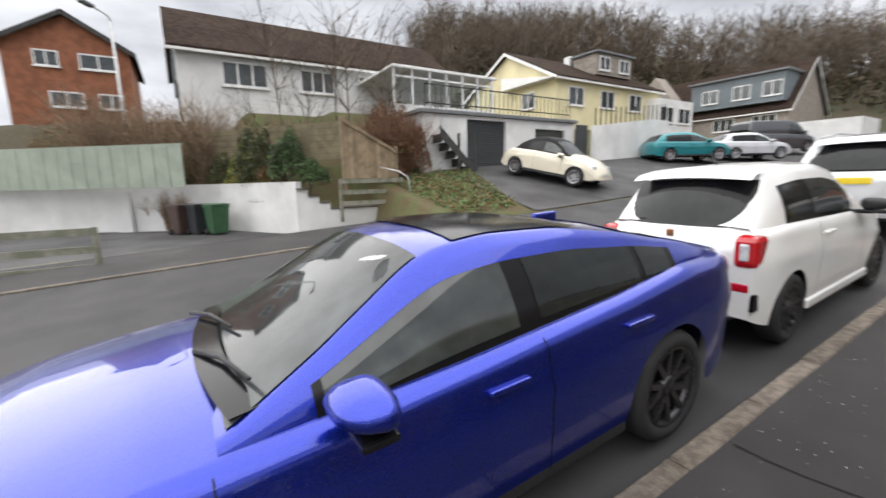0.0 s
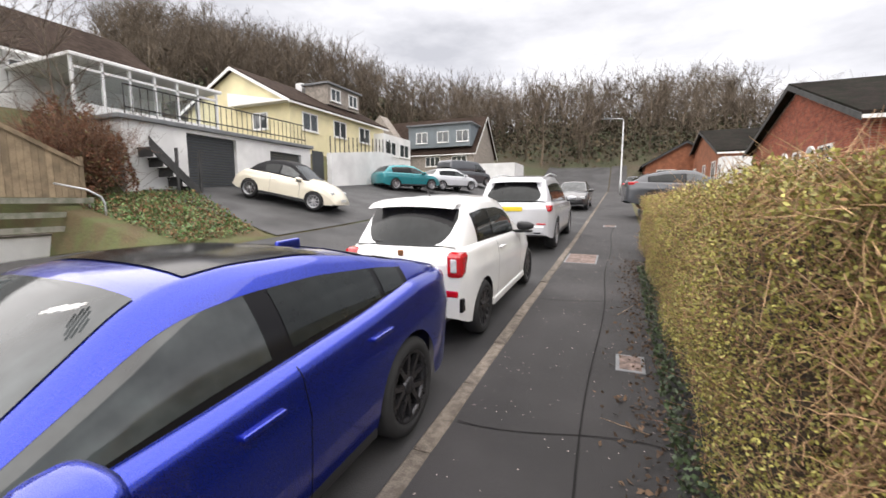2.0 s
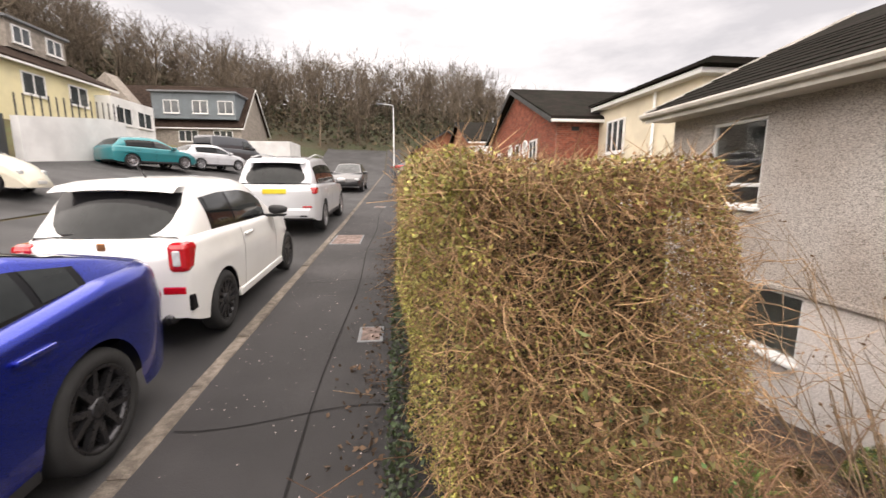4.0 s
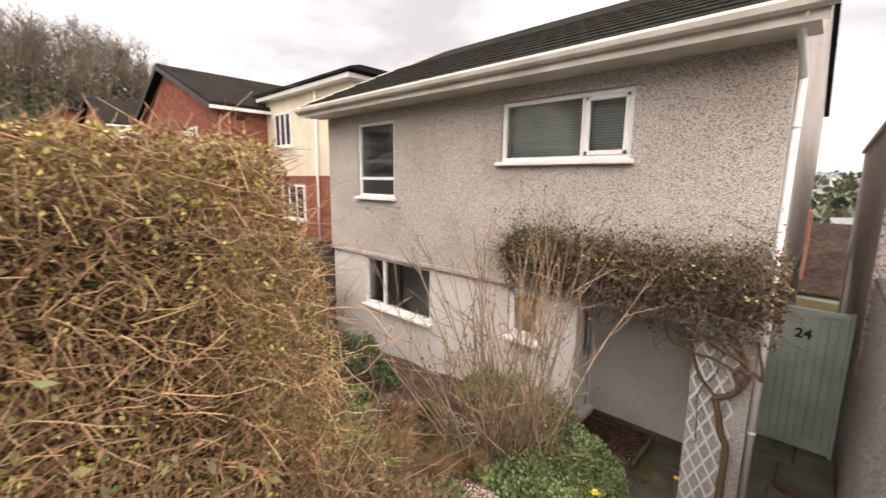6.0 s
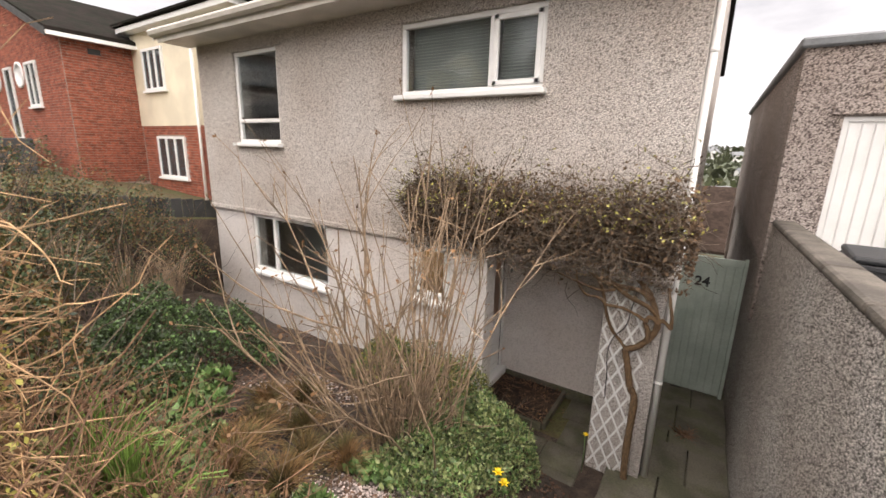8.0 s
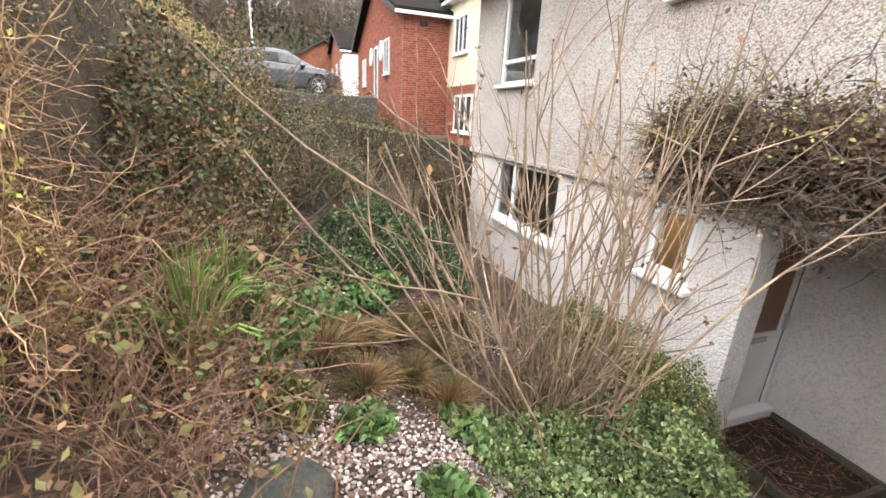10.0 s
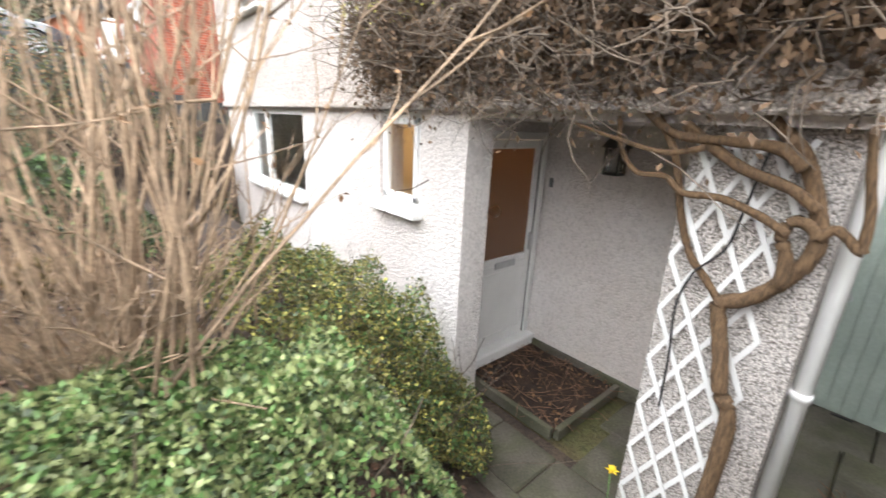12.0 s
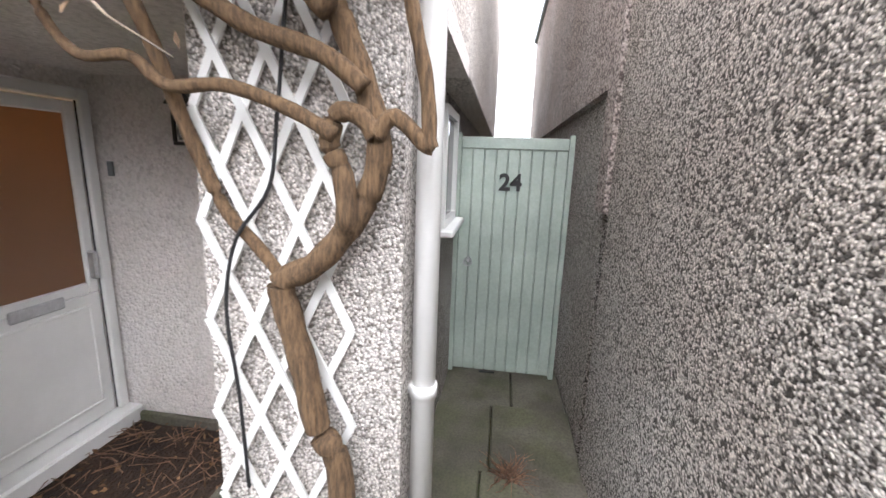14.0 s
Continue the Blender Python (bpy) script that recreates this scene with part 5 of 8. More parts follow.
def leaf_geo(P, size, up=0.3, long=1.5, lean=None):
    """Folded diamond leaves at the points P."""
    n = len(P)
    d = rng.normal(size=(n, 3))
    d[:, 2] += up
    if lean is not None:
        d += lean
    d = unit(d)
    s = unit(np.cross(d, rng.normal(size=(n, 3))))
    nrm = np.cross(d, s)
    sz = (size * rng.uniform(0.6, 1.3, size=n))[:, None]
    a = P
    b = P + d * sz * long * 0.5 + s * sz * 0.42 + nrm * sz * 0.12
    c = P + d * sz * long
    e = P + d * sz * long * 0.5 - s * sz * 0.42 + nrm * sz * 0.12
    V = np.stack([a, b, c, e], axis=1).reshape(-1, 3)
    Q = np.arange(4 * n).reshape(n, 4)
    return V, Q


def twig_geo(A, B, ra, rb):
    """Three-sided tapering sticks from A to B."""
    d = unit(B - A)
    ref = np.where(np.abs(d[:, 2:3]) < 0.9, np.array([[0, 0, 1.0]]), np.array([[1.0, 0, 0]]))
    s = unit(np.cross(d, ref))
    t = np.cross(s, d)
    ring = []
    for P, r in ((A, ra), (B, rb)):
        for k in range(3):
            a = 2 * math.pi * k / 3
            ring.append(P + (math.cos(a) * s + math.sin(a) * t) * np.asarray(r).reshape(-1, 1))
    V = np.stack(ring, axis=1).reshape(-1, 3)
    o = np.arange(len(A))[:, None] * 6
    Q = np.concatenate([o + np.array([[k, (k + 1) % 3, 3 + (k + 1) % 3, 3 + k]]) for k in range(3)])
    return V, Q


class Sticks:
    """Collects tapering branch pieces."""
    def __init__(self):
        self.a, self.b, self.ra, self.rb = [], [], [], []

    def line(self, pts, r0, r1):
        n = len(pts) - 1
        for i in range(n):
            self.a.append(pts[i])
            self.b.append(pts[i + 1])
            self.ra.append(r0 + (r1 - r0) * i / n)
            self.rb.append(r0 + (r1 - r0) * (i + 1) / n)

    def mesh(self, name, mat):
        V, Q = twig_geo(np.array(self.a), np.array(self.b), np.array(self.ra), np.array(self.rb))
        return fast_mesh(name, V, Q, mat, True)


def wander(p, d, length, n, curl, rise=0.0):
    pts = [np.array(p, float)]
    d = unit(np.array(d, float))
    for _ in range(n):
        d = unit(d + rng.normal(size=3) * curl + np.array([0, 0, rise]))
        pts.append(pts[-1] + d * length / n)
    return pts, d


def bush(sticks, root, count, height, spread, r0, forks=3, curl=0.10, rise=0.05, knobs=None):
    for _ in range(count):
        a = rng.uniform(0, 2 * math.pi)
        k = min(0.85, abs(rng.normal(0, 0.5)))
        p = np.array(root) + np.array([math.cos(a), math.sin(a), 0]) * rng.uniform(0, spread * 0.25)
        d = np.array([math.cos(a) * k * spread / height, math.sin(a) * k * spread / height, 1.0])
        h = height * rng.uniform(0.6, 1.05)
        pts, dd = wander(p, d, h, 7, curl, rise)
        r = r0 * rng.uniform(0.6, 1.2)
        sticks.line(pts, r, r * 0.45)
        for _ in range(forks):
            i = rng.integers(3, 7)
            dirn = unit(pts[i] - pts[i - 1]) + rng.normal(size=3) * 0.45
            sub, _d = wander(pts[i], dirn, h * rng.uniform(0.2, 0.45), 4, curl * 1.3, rise)
            sticks.line(sub, r * 0.55, r * 0.22)
            if knobs is not None:
                knobs.append(sub[-1])
            if rng.random() < 0.6:
                sub2, _d = wander(sub[2], unit(sub[2] - sub[1]) + rng.normal(size=3) * 0.6, h * rng.uniform(0.08, 0.2), 3, curl, rise)
                sticks.line(sub2, r * 0.35, r * 0.15)


def thing(name, label, category, parts, kind="", group=""):
    """A plant at top level with its parts: (name, mesh)."""
    ob = tagged(new(name), label, category, group, kind)
    for nm, me in parts:
        o = new(nm, me)
        o.parent = ob
        o["kind"] = "stuff"
    return ob


def ground_pts(n, x0, x1, y0, y1, z0=0.0, z1=0.1, clump=0.0):
    x, y = rng.uniform(x0, x1, n), rng.uniform(y0, y1, n)
    if clump:
        c = int(n / 40) + 1
        cx, cy = rng.uniform(x0, x1, c), rng.uniform(y0, y1, c)
        k = rng.integers(0, c, n)
        x, y = cx[k] + rng.normal(0, clump, n), cy[k] + rng.normal(0, clump, n)
    z = np.array([land(a, b) for a, b in zip(x, y)]) + rng.uniform(z0, z1, n)
    return np.stack([x, y, z], axis=1)


# the clipped front hedge: shell of leaves, twigs inside
HEX0, HEX1, HEY0, HEY1 = 0.78, 2.05, 2.15, 11.2


def hedge_top(y):
    return 2.10 + 0.09 * max(0.0, min(1.0, (5.5 - y) / 2.5)) - 0.05 * max(0.0, min(1.0, (2.5 - y) / 0.4))


def hedge_points(n, depth):
    """Points near the hedge's street face, top, near end and garden face."""
    out = []
    for _ in range(n):
        u = rng.random()
        y = HEY0 + (HEY1 - HEY0) * rng.random() ** 1.7
        base_z = street(y)
        e = abs(rng.normal(0, depth))
        if u < 0.42:
            z = base_z + 0.02 + (hedge_top(y) - base_z) * rng.random() ** 0.85
            p = (HEX0 + 0.02 + e - 0.04 * math.sin(5 * z + y * 2) - 0.04 * math.sin((z - base_z) * 1.8) + 0.22 * max(0.0, (2.9 - y) / 0.75), y, z)
        elif u < 0.66:
            x = rng.uniform(HEX0, HEX1)
            p = (x, y, hedge_top(y) - 0.06 - e + 0.05 * math.sin(4 * y) * math.sin(5 * x) + (0.05 * rng.random() ** 6))
        elif u < 0.88:
            z = rng.uniform(street(2) - 0.1, hedge_top(HEY0))
            x = rng.uniform(HEX0 + 0.2, HEX1 + 0.35 - 0.3 * max(0.0, z - 1.5))
            p = (x, HEY0 + e + 0.10 * math.sin(6 * x + 3 * z) + 0.35 * max(0.0, x - 1.9), z)
        else:
            z = rng.uniform(0.2, hedge_top(y))
            p = (HEX1 - e, y, z)
        out.append(p)
    return np.array(out)


P = hedge_points(125000, 0.085)
near_end = P[:, 1] < 3.0
green = rng.random(len(P)) < np.where(near_end & (P[:, 0] > 1.0), 0.34, 0.78)
Vg, Qg = leaf_geo(P[green], 0.0142)
brown = (~green) & (rng.random(len(P)) < np.where(near_end, 0.8, 0.6))
Vb, Qb = leaf_geo(P[brown], 0.0135)
T = hedge_points(19000, 0.14)
dirs = rng.normal(size=(len(T), 3)) * 0.6 + np.array([0.12, -0.2, 0.0])
lens = rng.uniform(0.06, 0.20, len(T))[:, None]
Vt, Qt = twig_geo(T, T + unit(dirs) * lens, np.full(len(T), 0.0026), np.full(len(T), 0.001))
long_s = Sticks()
for _ in range(900):
    p = (rng.uniform(0.95, 2.4), HEY0 + rng.uniform(-0.08, 0.5), rng.uniform(0.35, 1.65))
    pts, _d = wander(p, (0.15 + rng.normal(0, 0.5), -0.25 + rng.normal(0, 0.3), 0.3 + rng.normal(0, 0.5)), rng.uniform(0.2, 0.55), 7, 0.30, -0.06)
    long_s.line(pts, 0.0031, 0.0012)
# a dark sheet inside the hedge stands in for the shade between its twigs
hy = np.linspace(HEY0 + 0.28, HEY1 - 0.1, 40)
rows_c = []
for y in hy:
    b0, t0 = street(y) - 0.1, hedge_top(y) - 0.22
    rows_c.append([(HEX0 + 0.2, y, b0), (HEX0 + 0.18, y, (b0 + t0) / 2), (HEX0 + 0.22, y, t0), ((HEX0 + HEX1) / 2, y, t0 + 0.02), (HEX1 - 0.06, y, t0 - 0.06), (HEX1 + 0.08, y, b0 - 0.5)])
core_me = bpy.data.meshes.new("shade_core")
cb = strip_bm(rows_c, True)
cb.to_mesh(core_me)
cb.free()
M["core"] = material("hedge_inner_shade", (0.075, 0.052, 0.03), 0.95, 0.5, 12, 60, 0.9, bump_dist=0.05)
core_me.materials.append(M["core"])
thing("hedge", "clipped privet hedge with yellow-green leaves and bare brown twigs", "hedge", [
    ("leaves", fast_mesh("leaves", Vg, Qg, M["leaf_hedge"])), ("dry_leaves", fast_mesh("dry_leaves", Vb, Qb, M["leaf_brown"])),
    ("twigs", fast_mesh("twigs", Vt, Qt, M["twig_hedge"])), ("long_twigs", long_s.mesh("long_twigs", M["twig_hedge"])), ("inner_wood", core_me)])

# brambles and dead stems at the hedge's garden end
br = Sticks()
for _ in range(260):
    x, y = 1.35 + 1.8 * rng.random() ** 1.1, rng.uniform(1.6, 4.2)
    z = land(x, y)
    h = rng.uniform(0.4, 1.05) * (1.15 - 0.42 * (x - 1.3))
    pts, _d = wander((x, y, z), (rng.normal(0, 0.7), rng.normal(-0.15, 0.6), 1.0), h * 1.5, 7, 0.22, -0.10)
    br.line(pts, 0.005, 0.0015)
Pb = []
for _ in range(7000):
    x, y = 1.3 + 1.8 * rng.random() ** 1.2, rng.uniform(1.6, 4.4)
    Pb.append((x, y, land(x, y) + rng.uniform(0.05, 1.0) * (1.15 - 0.42 * (x - 1.3))))
Pb = np.array(Pb)
k = rng.random(len(Pb))
V1, Q1 = leaf_geo(Pb[k < 0.34], 0.022)
V2, Q2 = leaf_geo(Pb[(k >= 0.34) & (k < 0.62)], 0.03)
V3, Q3 = leaf_geo(Pb[k > 0.992], 0.04)
thing("bramble_thicket", "tangle of russet bramble stems with a few yellow-green leaves", "bramble", [
    ("stems", br.mesh("stems", M["twig_red"])), ("dry_leaves", fast_mesh("dry", V1, Q1, M["leaf_brown"])), ("leaves", fast_mesh("leaves", V2, Q2, M["leaf_olive"])), ("green_leaves", fast_mesh("green_leaves", *leaf_geo(Pb[(k >= 0.62) & (k < 0.69)], 0.02), M["leaf_green"])),
    ("yellow_leaves", fast_mesh("yellow", V3, Q3, M["leaf_pale"]))])

# russet heap of fine dead stems against the hedge
heap = Sticks()
for hx, hy, hh in ((2.2, 2.05, 1.15), (2.4, 2.4, 1.0), (2.6, 2.1, 0.75), (2.3, 2.9, 1.0), (2.75, 2.45, 0.7)):
    bush(heap, (hx, hy, land(hx, hy) - 0.03), 50, hh, 0.7, 0.0034, 4, 0.24, -0.03)
thing("russet_bush", "heap of fine russet dead stems beside the hedge", "shrub", [("stems", heap.mesh("stems", M["twig_red"]))])

# the tall bare shrub in front of the house
tips = []
shrub_stems = []
for i in range(60):
    one = Sticks()
    lx = 4.52 + rng.normal(0, 0.12)
    ends = []
    bush(one, (lx, 2.64 + rng.normal(0, 0.1), -0.66), 1, 2.35 if i % 3 else 1.7, 1.9, 0.0115, 3, 0.07, 0.035, ends)
    if min(p[1] for p in one.b) > 1.75:
        shrub_stems.append(one)
        tips += ends
for _ in range(3):
    one = Sticks()
    pts, _d = wander((4.5 + rng.uniform(-0.1, 0.2), 2.5 + rng.uniform(-0.15, 0.1), -0.66), (0.62 + rng.normal(0, 0.08), -0.2 + rng.normal(0, 0.12), 1.1), 2.3, 8, 0.06, 0.03)
    one.line(pts, 0.011, 0.005)
    for i in (4, 5, 6, 7):
        sub, _d = wander(pts[i], unit(pts[i] - pts[i - 1]) + rng.normal(size=3) * 0.5, 0.5, 4, 0.15, 0.03)
        one.line(sub, 0.007, 0.003)
        tips.append(sub[-1])
    if min(p[1] for p in one.b) > 1.5:
        shrub_stems.append(one)
low = Sticks()
bush(low, (4.52, 2.64, -0.70), 120, 0.85, 0.9, 0.006, 2, 0.16, 0.02)
tp = np.array(tips)
Vk, Qk = leaf_geo(np.repeat(tp, 2, axis=0), 0.022)
shrub_ob = thing("bare_shrub", "tall leafless shrub with many upright tan stems", "shrub", [("low_stems", low.mesh("low_stems", M["twig"])),
                                                                       ("buds", fast_mesh("buds", Vk, Qk, M["leaf_brown"]))])
for one in shrub_stems:
    new("stem", one.mesh("stem", M["twig"])).parent = shrub_ob

# climber over the porch, its woody stem on the trellis
cl = Sticks()
cp = []
for _ in range(1500):
    y = rng.uniform(0.95, 4.15)
    taper = min(1.0, (4.3 - y) / 0.7)
    x = 6.48 - abs(rng.normal(0, 0.22)) * taper
    z = 0.95 + rng.normal(0, 0.24) * taper + 0.10 * math.sin(2.2 * y)
    pts, _d = wander((x, y, z), (-0.4 + rng.normal(0, 0.4), rng.normal(0, 0.7), rng.normal(0.05, 0.6)), rng.uniform(0.2, 0.5), 4, 0.3)
    cl.line(pts, 0.005, 0.0015)
    cp += [np.array(q) for q in pts[1:]]
cp = np.array(cp)
cp = cp[cp[:, 0] < 6.49]
dense = np.stack([6.47 - np.abs(rng.normal(0, 0.14, 20000)), rng.uniform(0.85, 4.0, 20000), rng.normal(0.92, 0.20, 20000)], axis=1)
V1, Q1 = leaf_geo(dense, 0.03)
keep = cp[rng.random(len(cp)) < 0.5]
V2, Q2 = leaf_geo(keep[keep[:, 2] > 0.95], 0.022)
climber = thing("climber", "woody climber with a dark twiggy mass above the porch", "climbing plant", [
    ("twigs", cl.mesh("twigs", M["twig_grey"])), ("dead_leaves", fast_mesh("dead_leaves", V1, Q1, material("dark_dead_leaf", (0.15, 0.095, 0.055), 0.9, 0.4, 6, 40, 0.2, per_island=0.5))),
    ("leaves", fast_mesh("leaves", V2, Q2, M["leaf_hedge"]))])


def smooth_path(keys, n=6):
    out = []
    for i in range(len(keys) - 1):
        p0, p1, p2, p3 = (Vector(keys[max(0, min(len(keys) - 1, i + d))]) for d in (-1, 0, 1, 2))
        for j in range(n):
            t = j / n
            out.append(0.5 * ((2 * p1) + (p2 - p0) * t + (2 * p0 - 5 * p1 + 4 * p2 - p3) * t * t + (3 * p1 - p0 - 3 * p2 + p3) * t ** 3))
    return out + [Vector(keys[-1])]


def limb(nm, keys, r0, r1, n=10):
    pts = smooth_path(keys)
    rad = [0.9 * (r0 + (r1 - r0) * i / (len(pts) - 1)) * (1 + 0.05 * math.sin(i * 1.3)) for i in range(len(pts))]
    part(nm, tube_bm(pts, rad, n), M["bark"], climber, "twisted brown woody stem")


limb("stem", [(6.585, 1.16, -2.0), (6.58, 1.18, -1.5)] + [(6.575, 1.175, -0.906), (6.575, 1.236, -0.756), (6.575, 1.267, -0.598), (6.575, 1.307, -0.439), (6.575, 1.321, -0.351), (6.575, 1.236, -0.303), (6.575, 1.157, -0.219), (6.575, 1.095, -0.122), (6.575, 1.069, -0.017), (6.575, 1.095, 0.098), (6.575, 1.139, 0.212), (6.575, 1.188, 0.309), (6.575, 1.324, 0.45)], 0.042, 0.03)
limb("branch", [(6.575, 1.157, -0.219), (6.55, 1.139, -0.18), (6.55, 1.147, -0.077), (6.55, 1.177, -0.009), (6.55, 1.156, 0.055), (6.55, 1.104, 0.051), (6.55, 1.07, 0.008)], 0.03, 0.024)
limb("branch", [(6.55, 1.07, 0.008), (6.55, 1.027, 0.051), (6.55, 0.954, -0.009), (6.55, 0.95, 0.008), (6.55, 0.959, 0.12), (6.55, 0.989, 0.248), (6.55, 1.019, 0.394)], 0.022, 0.016)
limb("branch", [(6.53, 1.156, 0.007), (6.53, 1.257, 0.06), (6.53, 1.407, 0.108), (6.53, 1.554, 0.108), (6.53, 1.642, 0.17), (6.53, 1.776, 0.175), (6.53, 1.868, 0.284), (6.53, 1.902, 0.426)], 0.020, 0.012)
limb("branch", [(6.61, 1.325, -0.37), (6.62, 1.41, -0.275), (6.62, 1.49, -0.19), (6.615, 1.545, -0.07), (6.59, 1.575, 0.05), (6.56, 1.60, 0.186), (6.54, 1.643, 0.313), (6.54, 1.728, 0.431)], 0.019, 0.02)
limb("branch", [(6.54, 1.601, 0.397), (6.54, 1.457, 0.296), (6.54, 1.338, 0.228), (6.54, 1.186, 0.177), (6.54, 1.092, 0.109)], 0.026, 0.024)
limb("branch", [(6.52, 1.16, 0.255), (6.52, 1.251, 0.321), (6.52, 1.417, 0.338), (6.52, 1.624, 0.354), (6.52, 1.79, 0.462)], 0.03, 0.018)
limb("branch", [(6.45, 1.481, 0.308), (6.45, 1.633, 0.277), (6.45, 1.862, 0.323), (6.45, 2.091, 0.384)], 0.016, 0.008)
part("cable", tube_bm(smooth_path([(6.60, 1.47, -1.0), (6.60, 1.48, -0.7), (6.60, 1.50, -0.45), (6.60, 1.46, -0.26), (6.60, 1.36, -0.12), (6.60, 1.33, 0.05), (6.60, 1.29, 0.35)]), 0.0055, 6), M["black_plastic"], climber, "thin black cable")

# evergreen shrub and ground cover
def mound(name, label, cx, cy, rx, ry, h, n, size, mats, z=None, stems=None):
    a, r = rng.uniform(0, 2 * math.pi, n), np.sqrt(rng.random(n))
    x, y = cx + rx * r * np.cos(a), cy + ry * r * np.sin(a)
    lump = 0.72 + 0.2 * np.sin(5 * x + 2.1 * cy) * np.sin(6 * y + cx) + 0.16 * np.sin(13 * x + 3 * y) * np.sin(11 * y - 4 * x) + 0.10 * rng.random(n) ** 4
    zz = np.array([land(p, q) for p, q in zip(x, y)]) if z is None else np.full(n, z)
    P = np.stack([x, y, zz + h * lump * np.sqrt(np.maximum(0, 1 - r * r * 0.95)) * (1 - np.abs(rng.normal(0, 0.2, n)))], axis=1)
    parts = []
    k = rng.random(n)
    lo = 0.0
    for i, (m, share) in enumerate(mats):
        sel = (k >= lo) & (k < lo + share)
        lo += share
        V, Q = leaf_geo(P[sel], size, up=0.6)
        parts.append(("leaves", fast_mesh("leaves", V, Q, M[m])))
    s = Sticks()
    for _ in range(int(40 * rx * ry) + 12):
        aa, rr = rng.uniform(0, 6.28), math.sqrt(rng.random()) * 0.8
        p = (cx + rx * rr * math.cos(aa), cy + ry * rr * math.sin(aa))
        pts, _d = wander((p[0], p[1], (land(*p) if z is None else z) - 0.03), (rng.normal(0, 0.4), rng.normal(0, 0.4), 1), h * 0.9, 4, 0.2)
        s.line(pts, 0.006, 0.002)
    parts.append(("stems", s.mesh("stems", M["twig_grey"])))
    return thing(name, label, "shrub", parts)


mound("evergreen_shrub", "rounded shrub of small olive green leaves below the window", 5.75, 3.25, 0.85, 0.95, 0.80, 24000, 0.019, (("leaf_green", 0.2), ("leaf_hedge", 0.25), ("leaf_olive", 0.4), ("leaf_dark", 0.15)))
mound("evergreen_shrub", "low olive green shrub at the corner of the porch", 6.08, 2.78, 0.46, 0.55, 1.0, 12000, 0.019, (("leaf_green", 0.25), ("leaf_hedge", 0.2), ("leaf_olive", 0.35), ("leaf_dark", 0.2)))
mound("variegated_shrub", "low shrub of pale green variegated leaves beside the steps", 5.05, 2.25, 0.75, 0.55, 0.45, 13000, 0.022, (("leaf_green", 0.35), ("leaf_pale", 0.55), ("leaf_dark", 0.10)))
mound("variegated_shrub", "trailing pale green ground cover around the bare shrub", 4.55, 2.2, 0.7, 0.5, 0.28, 9500, 0.022, (("leaf_green", 0.35), ("leaf_pale", 0.55), ("leaf_dark", 0.10)))
mound("dark_shrub", "spreading dark green evergreen shrub on the slope", 4.15, 5.1, 0.85, 0.8, 0.72, 15000, 0.024, (("leaf_dark", 0.7), ("leaf_green", 0.3)))
mound("dark_shrub", "dark green conifer-like shrub by the garden boundary", 3.3, 6.9, 1.1, 1.0, 1.35, 16000, 0.026, (("leaf_dark", 0.65), ("leaf_olive", 0.15), ("leaf_brown", 0.2)))
mound("boundary_hedge", "brown-green hedge on the garden boundary", 4.3, 8.8, 2.3, 0.6, 2.3, 19000, 0.028, (("leaf_dark", 0.45), ("leaf_brown", 0.35), ("leaf_olive", 0.2)))
mound("brown_shrub", "dense twiggy brown and olive shrub behind the hedge", 2.45, 4.3, 0.6, 1.1, 1.75, 16000, 0.024, (("leaf_brown", 0.3), ("leaf_dark", 0.4), ("leaf_olive", 0.3)))
mound("brown_shrub", "tall brown twiggy growth along the back of the hedge", 2.5, 6.4, 0.55, 1.9, 2.15, 17000, 0.026, (("leaf_brown", 0.4), ("leaf_dark", 0.3), ("leaf_olive", 0.3)))
mound("dark_shrub", "low dark green shrub under the thicket", 3.45, 4.6, 0.4, 0.6, 0.5, 5000, 0.024, (("leaf_dark", 0.7), ("leaf_green", 0.3)))
for cx, cy, r, h in ((3.33, 2.35, 0.12, 0.13), (2.92, 3.0, 0.24, 0.3), (3.15, 3.5, 0.22, 0.25), (3.7, 4.2, 0.28, 0.22), (3.62, 1.9, 0.16, 0.2), (2.92, 2.8, 0.18, 0.2), (3.55, 3.85, 0.2, 0.18), (3.3, 3.3, 0.15, 0.14), (3.95, 2.45, 0.2, 0.15)):
    mound("leafy_plant", "clump of round fresh green leaves in the bed", cx, cy, r, r, h, 380, 0.05 * min(1.0, 0.5 + 2 * r), (("leaf_green", 0.8), ("leaf_pale", 0.2)))

for cx, cy, r, h in ((2.75, 3.1, 0.3, 0.4), (2.65, 3.75, 0.35, 0.45), (3.0, 2.45, 0.15, 0.2), (3.45, 4.25, 0.3, 0.3), (2.5, 2.75, 0.25, 0.4)):
    mound("leafy_plant", "clump of olive green and brown leaves in the bed", cx, cy, r, r, h, 900, 0.032, (("leaf_olive", 0.5), ("leaf_green", 0.25), ("leaf_brown", 0.25)))


M["sedge"] = material("bronze_sedge", (0.22, 0.125, 0.05), 0.8, 0.5, 6, 40, 0.1, color2=(0.12, 0.10, 0.035), per_island=0.45)
M["iris"] = material("iris_leaf", (0.16, 0.27, 0.05), 0.5, 0.35, 6, 40, 0.1, per_island=0.3)


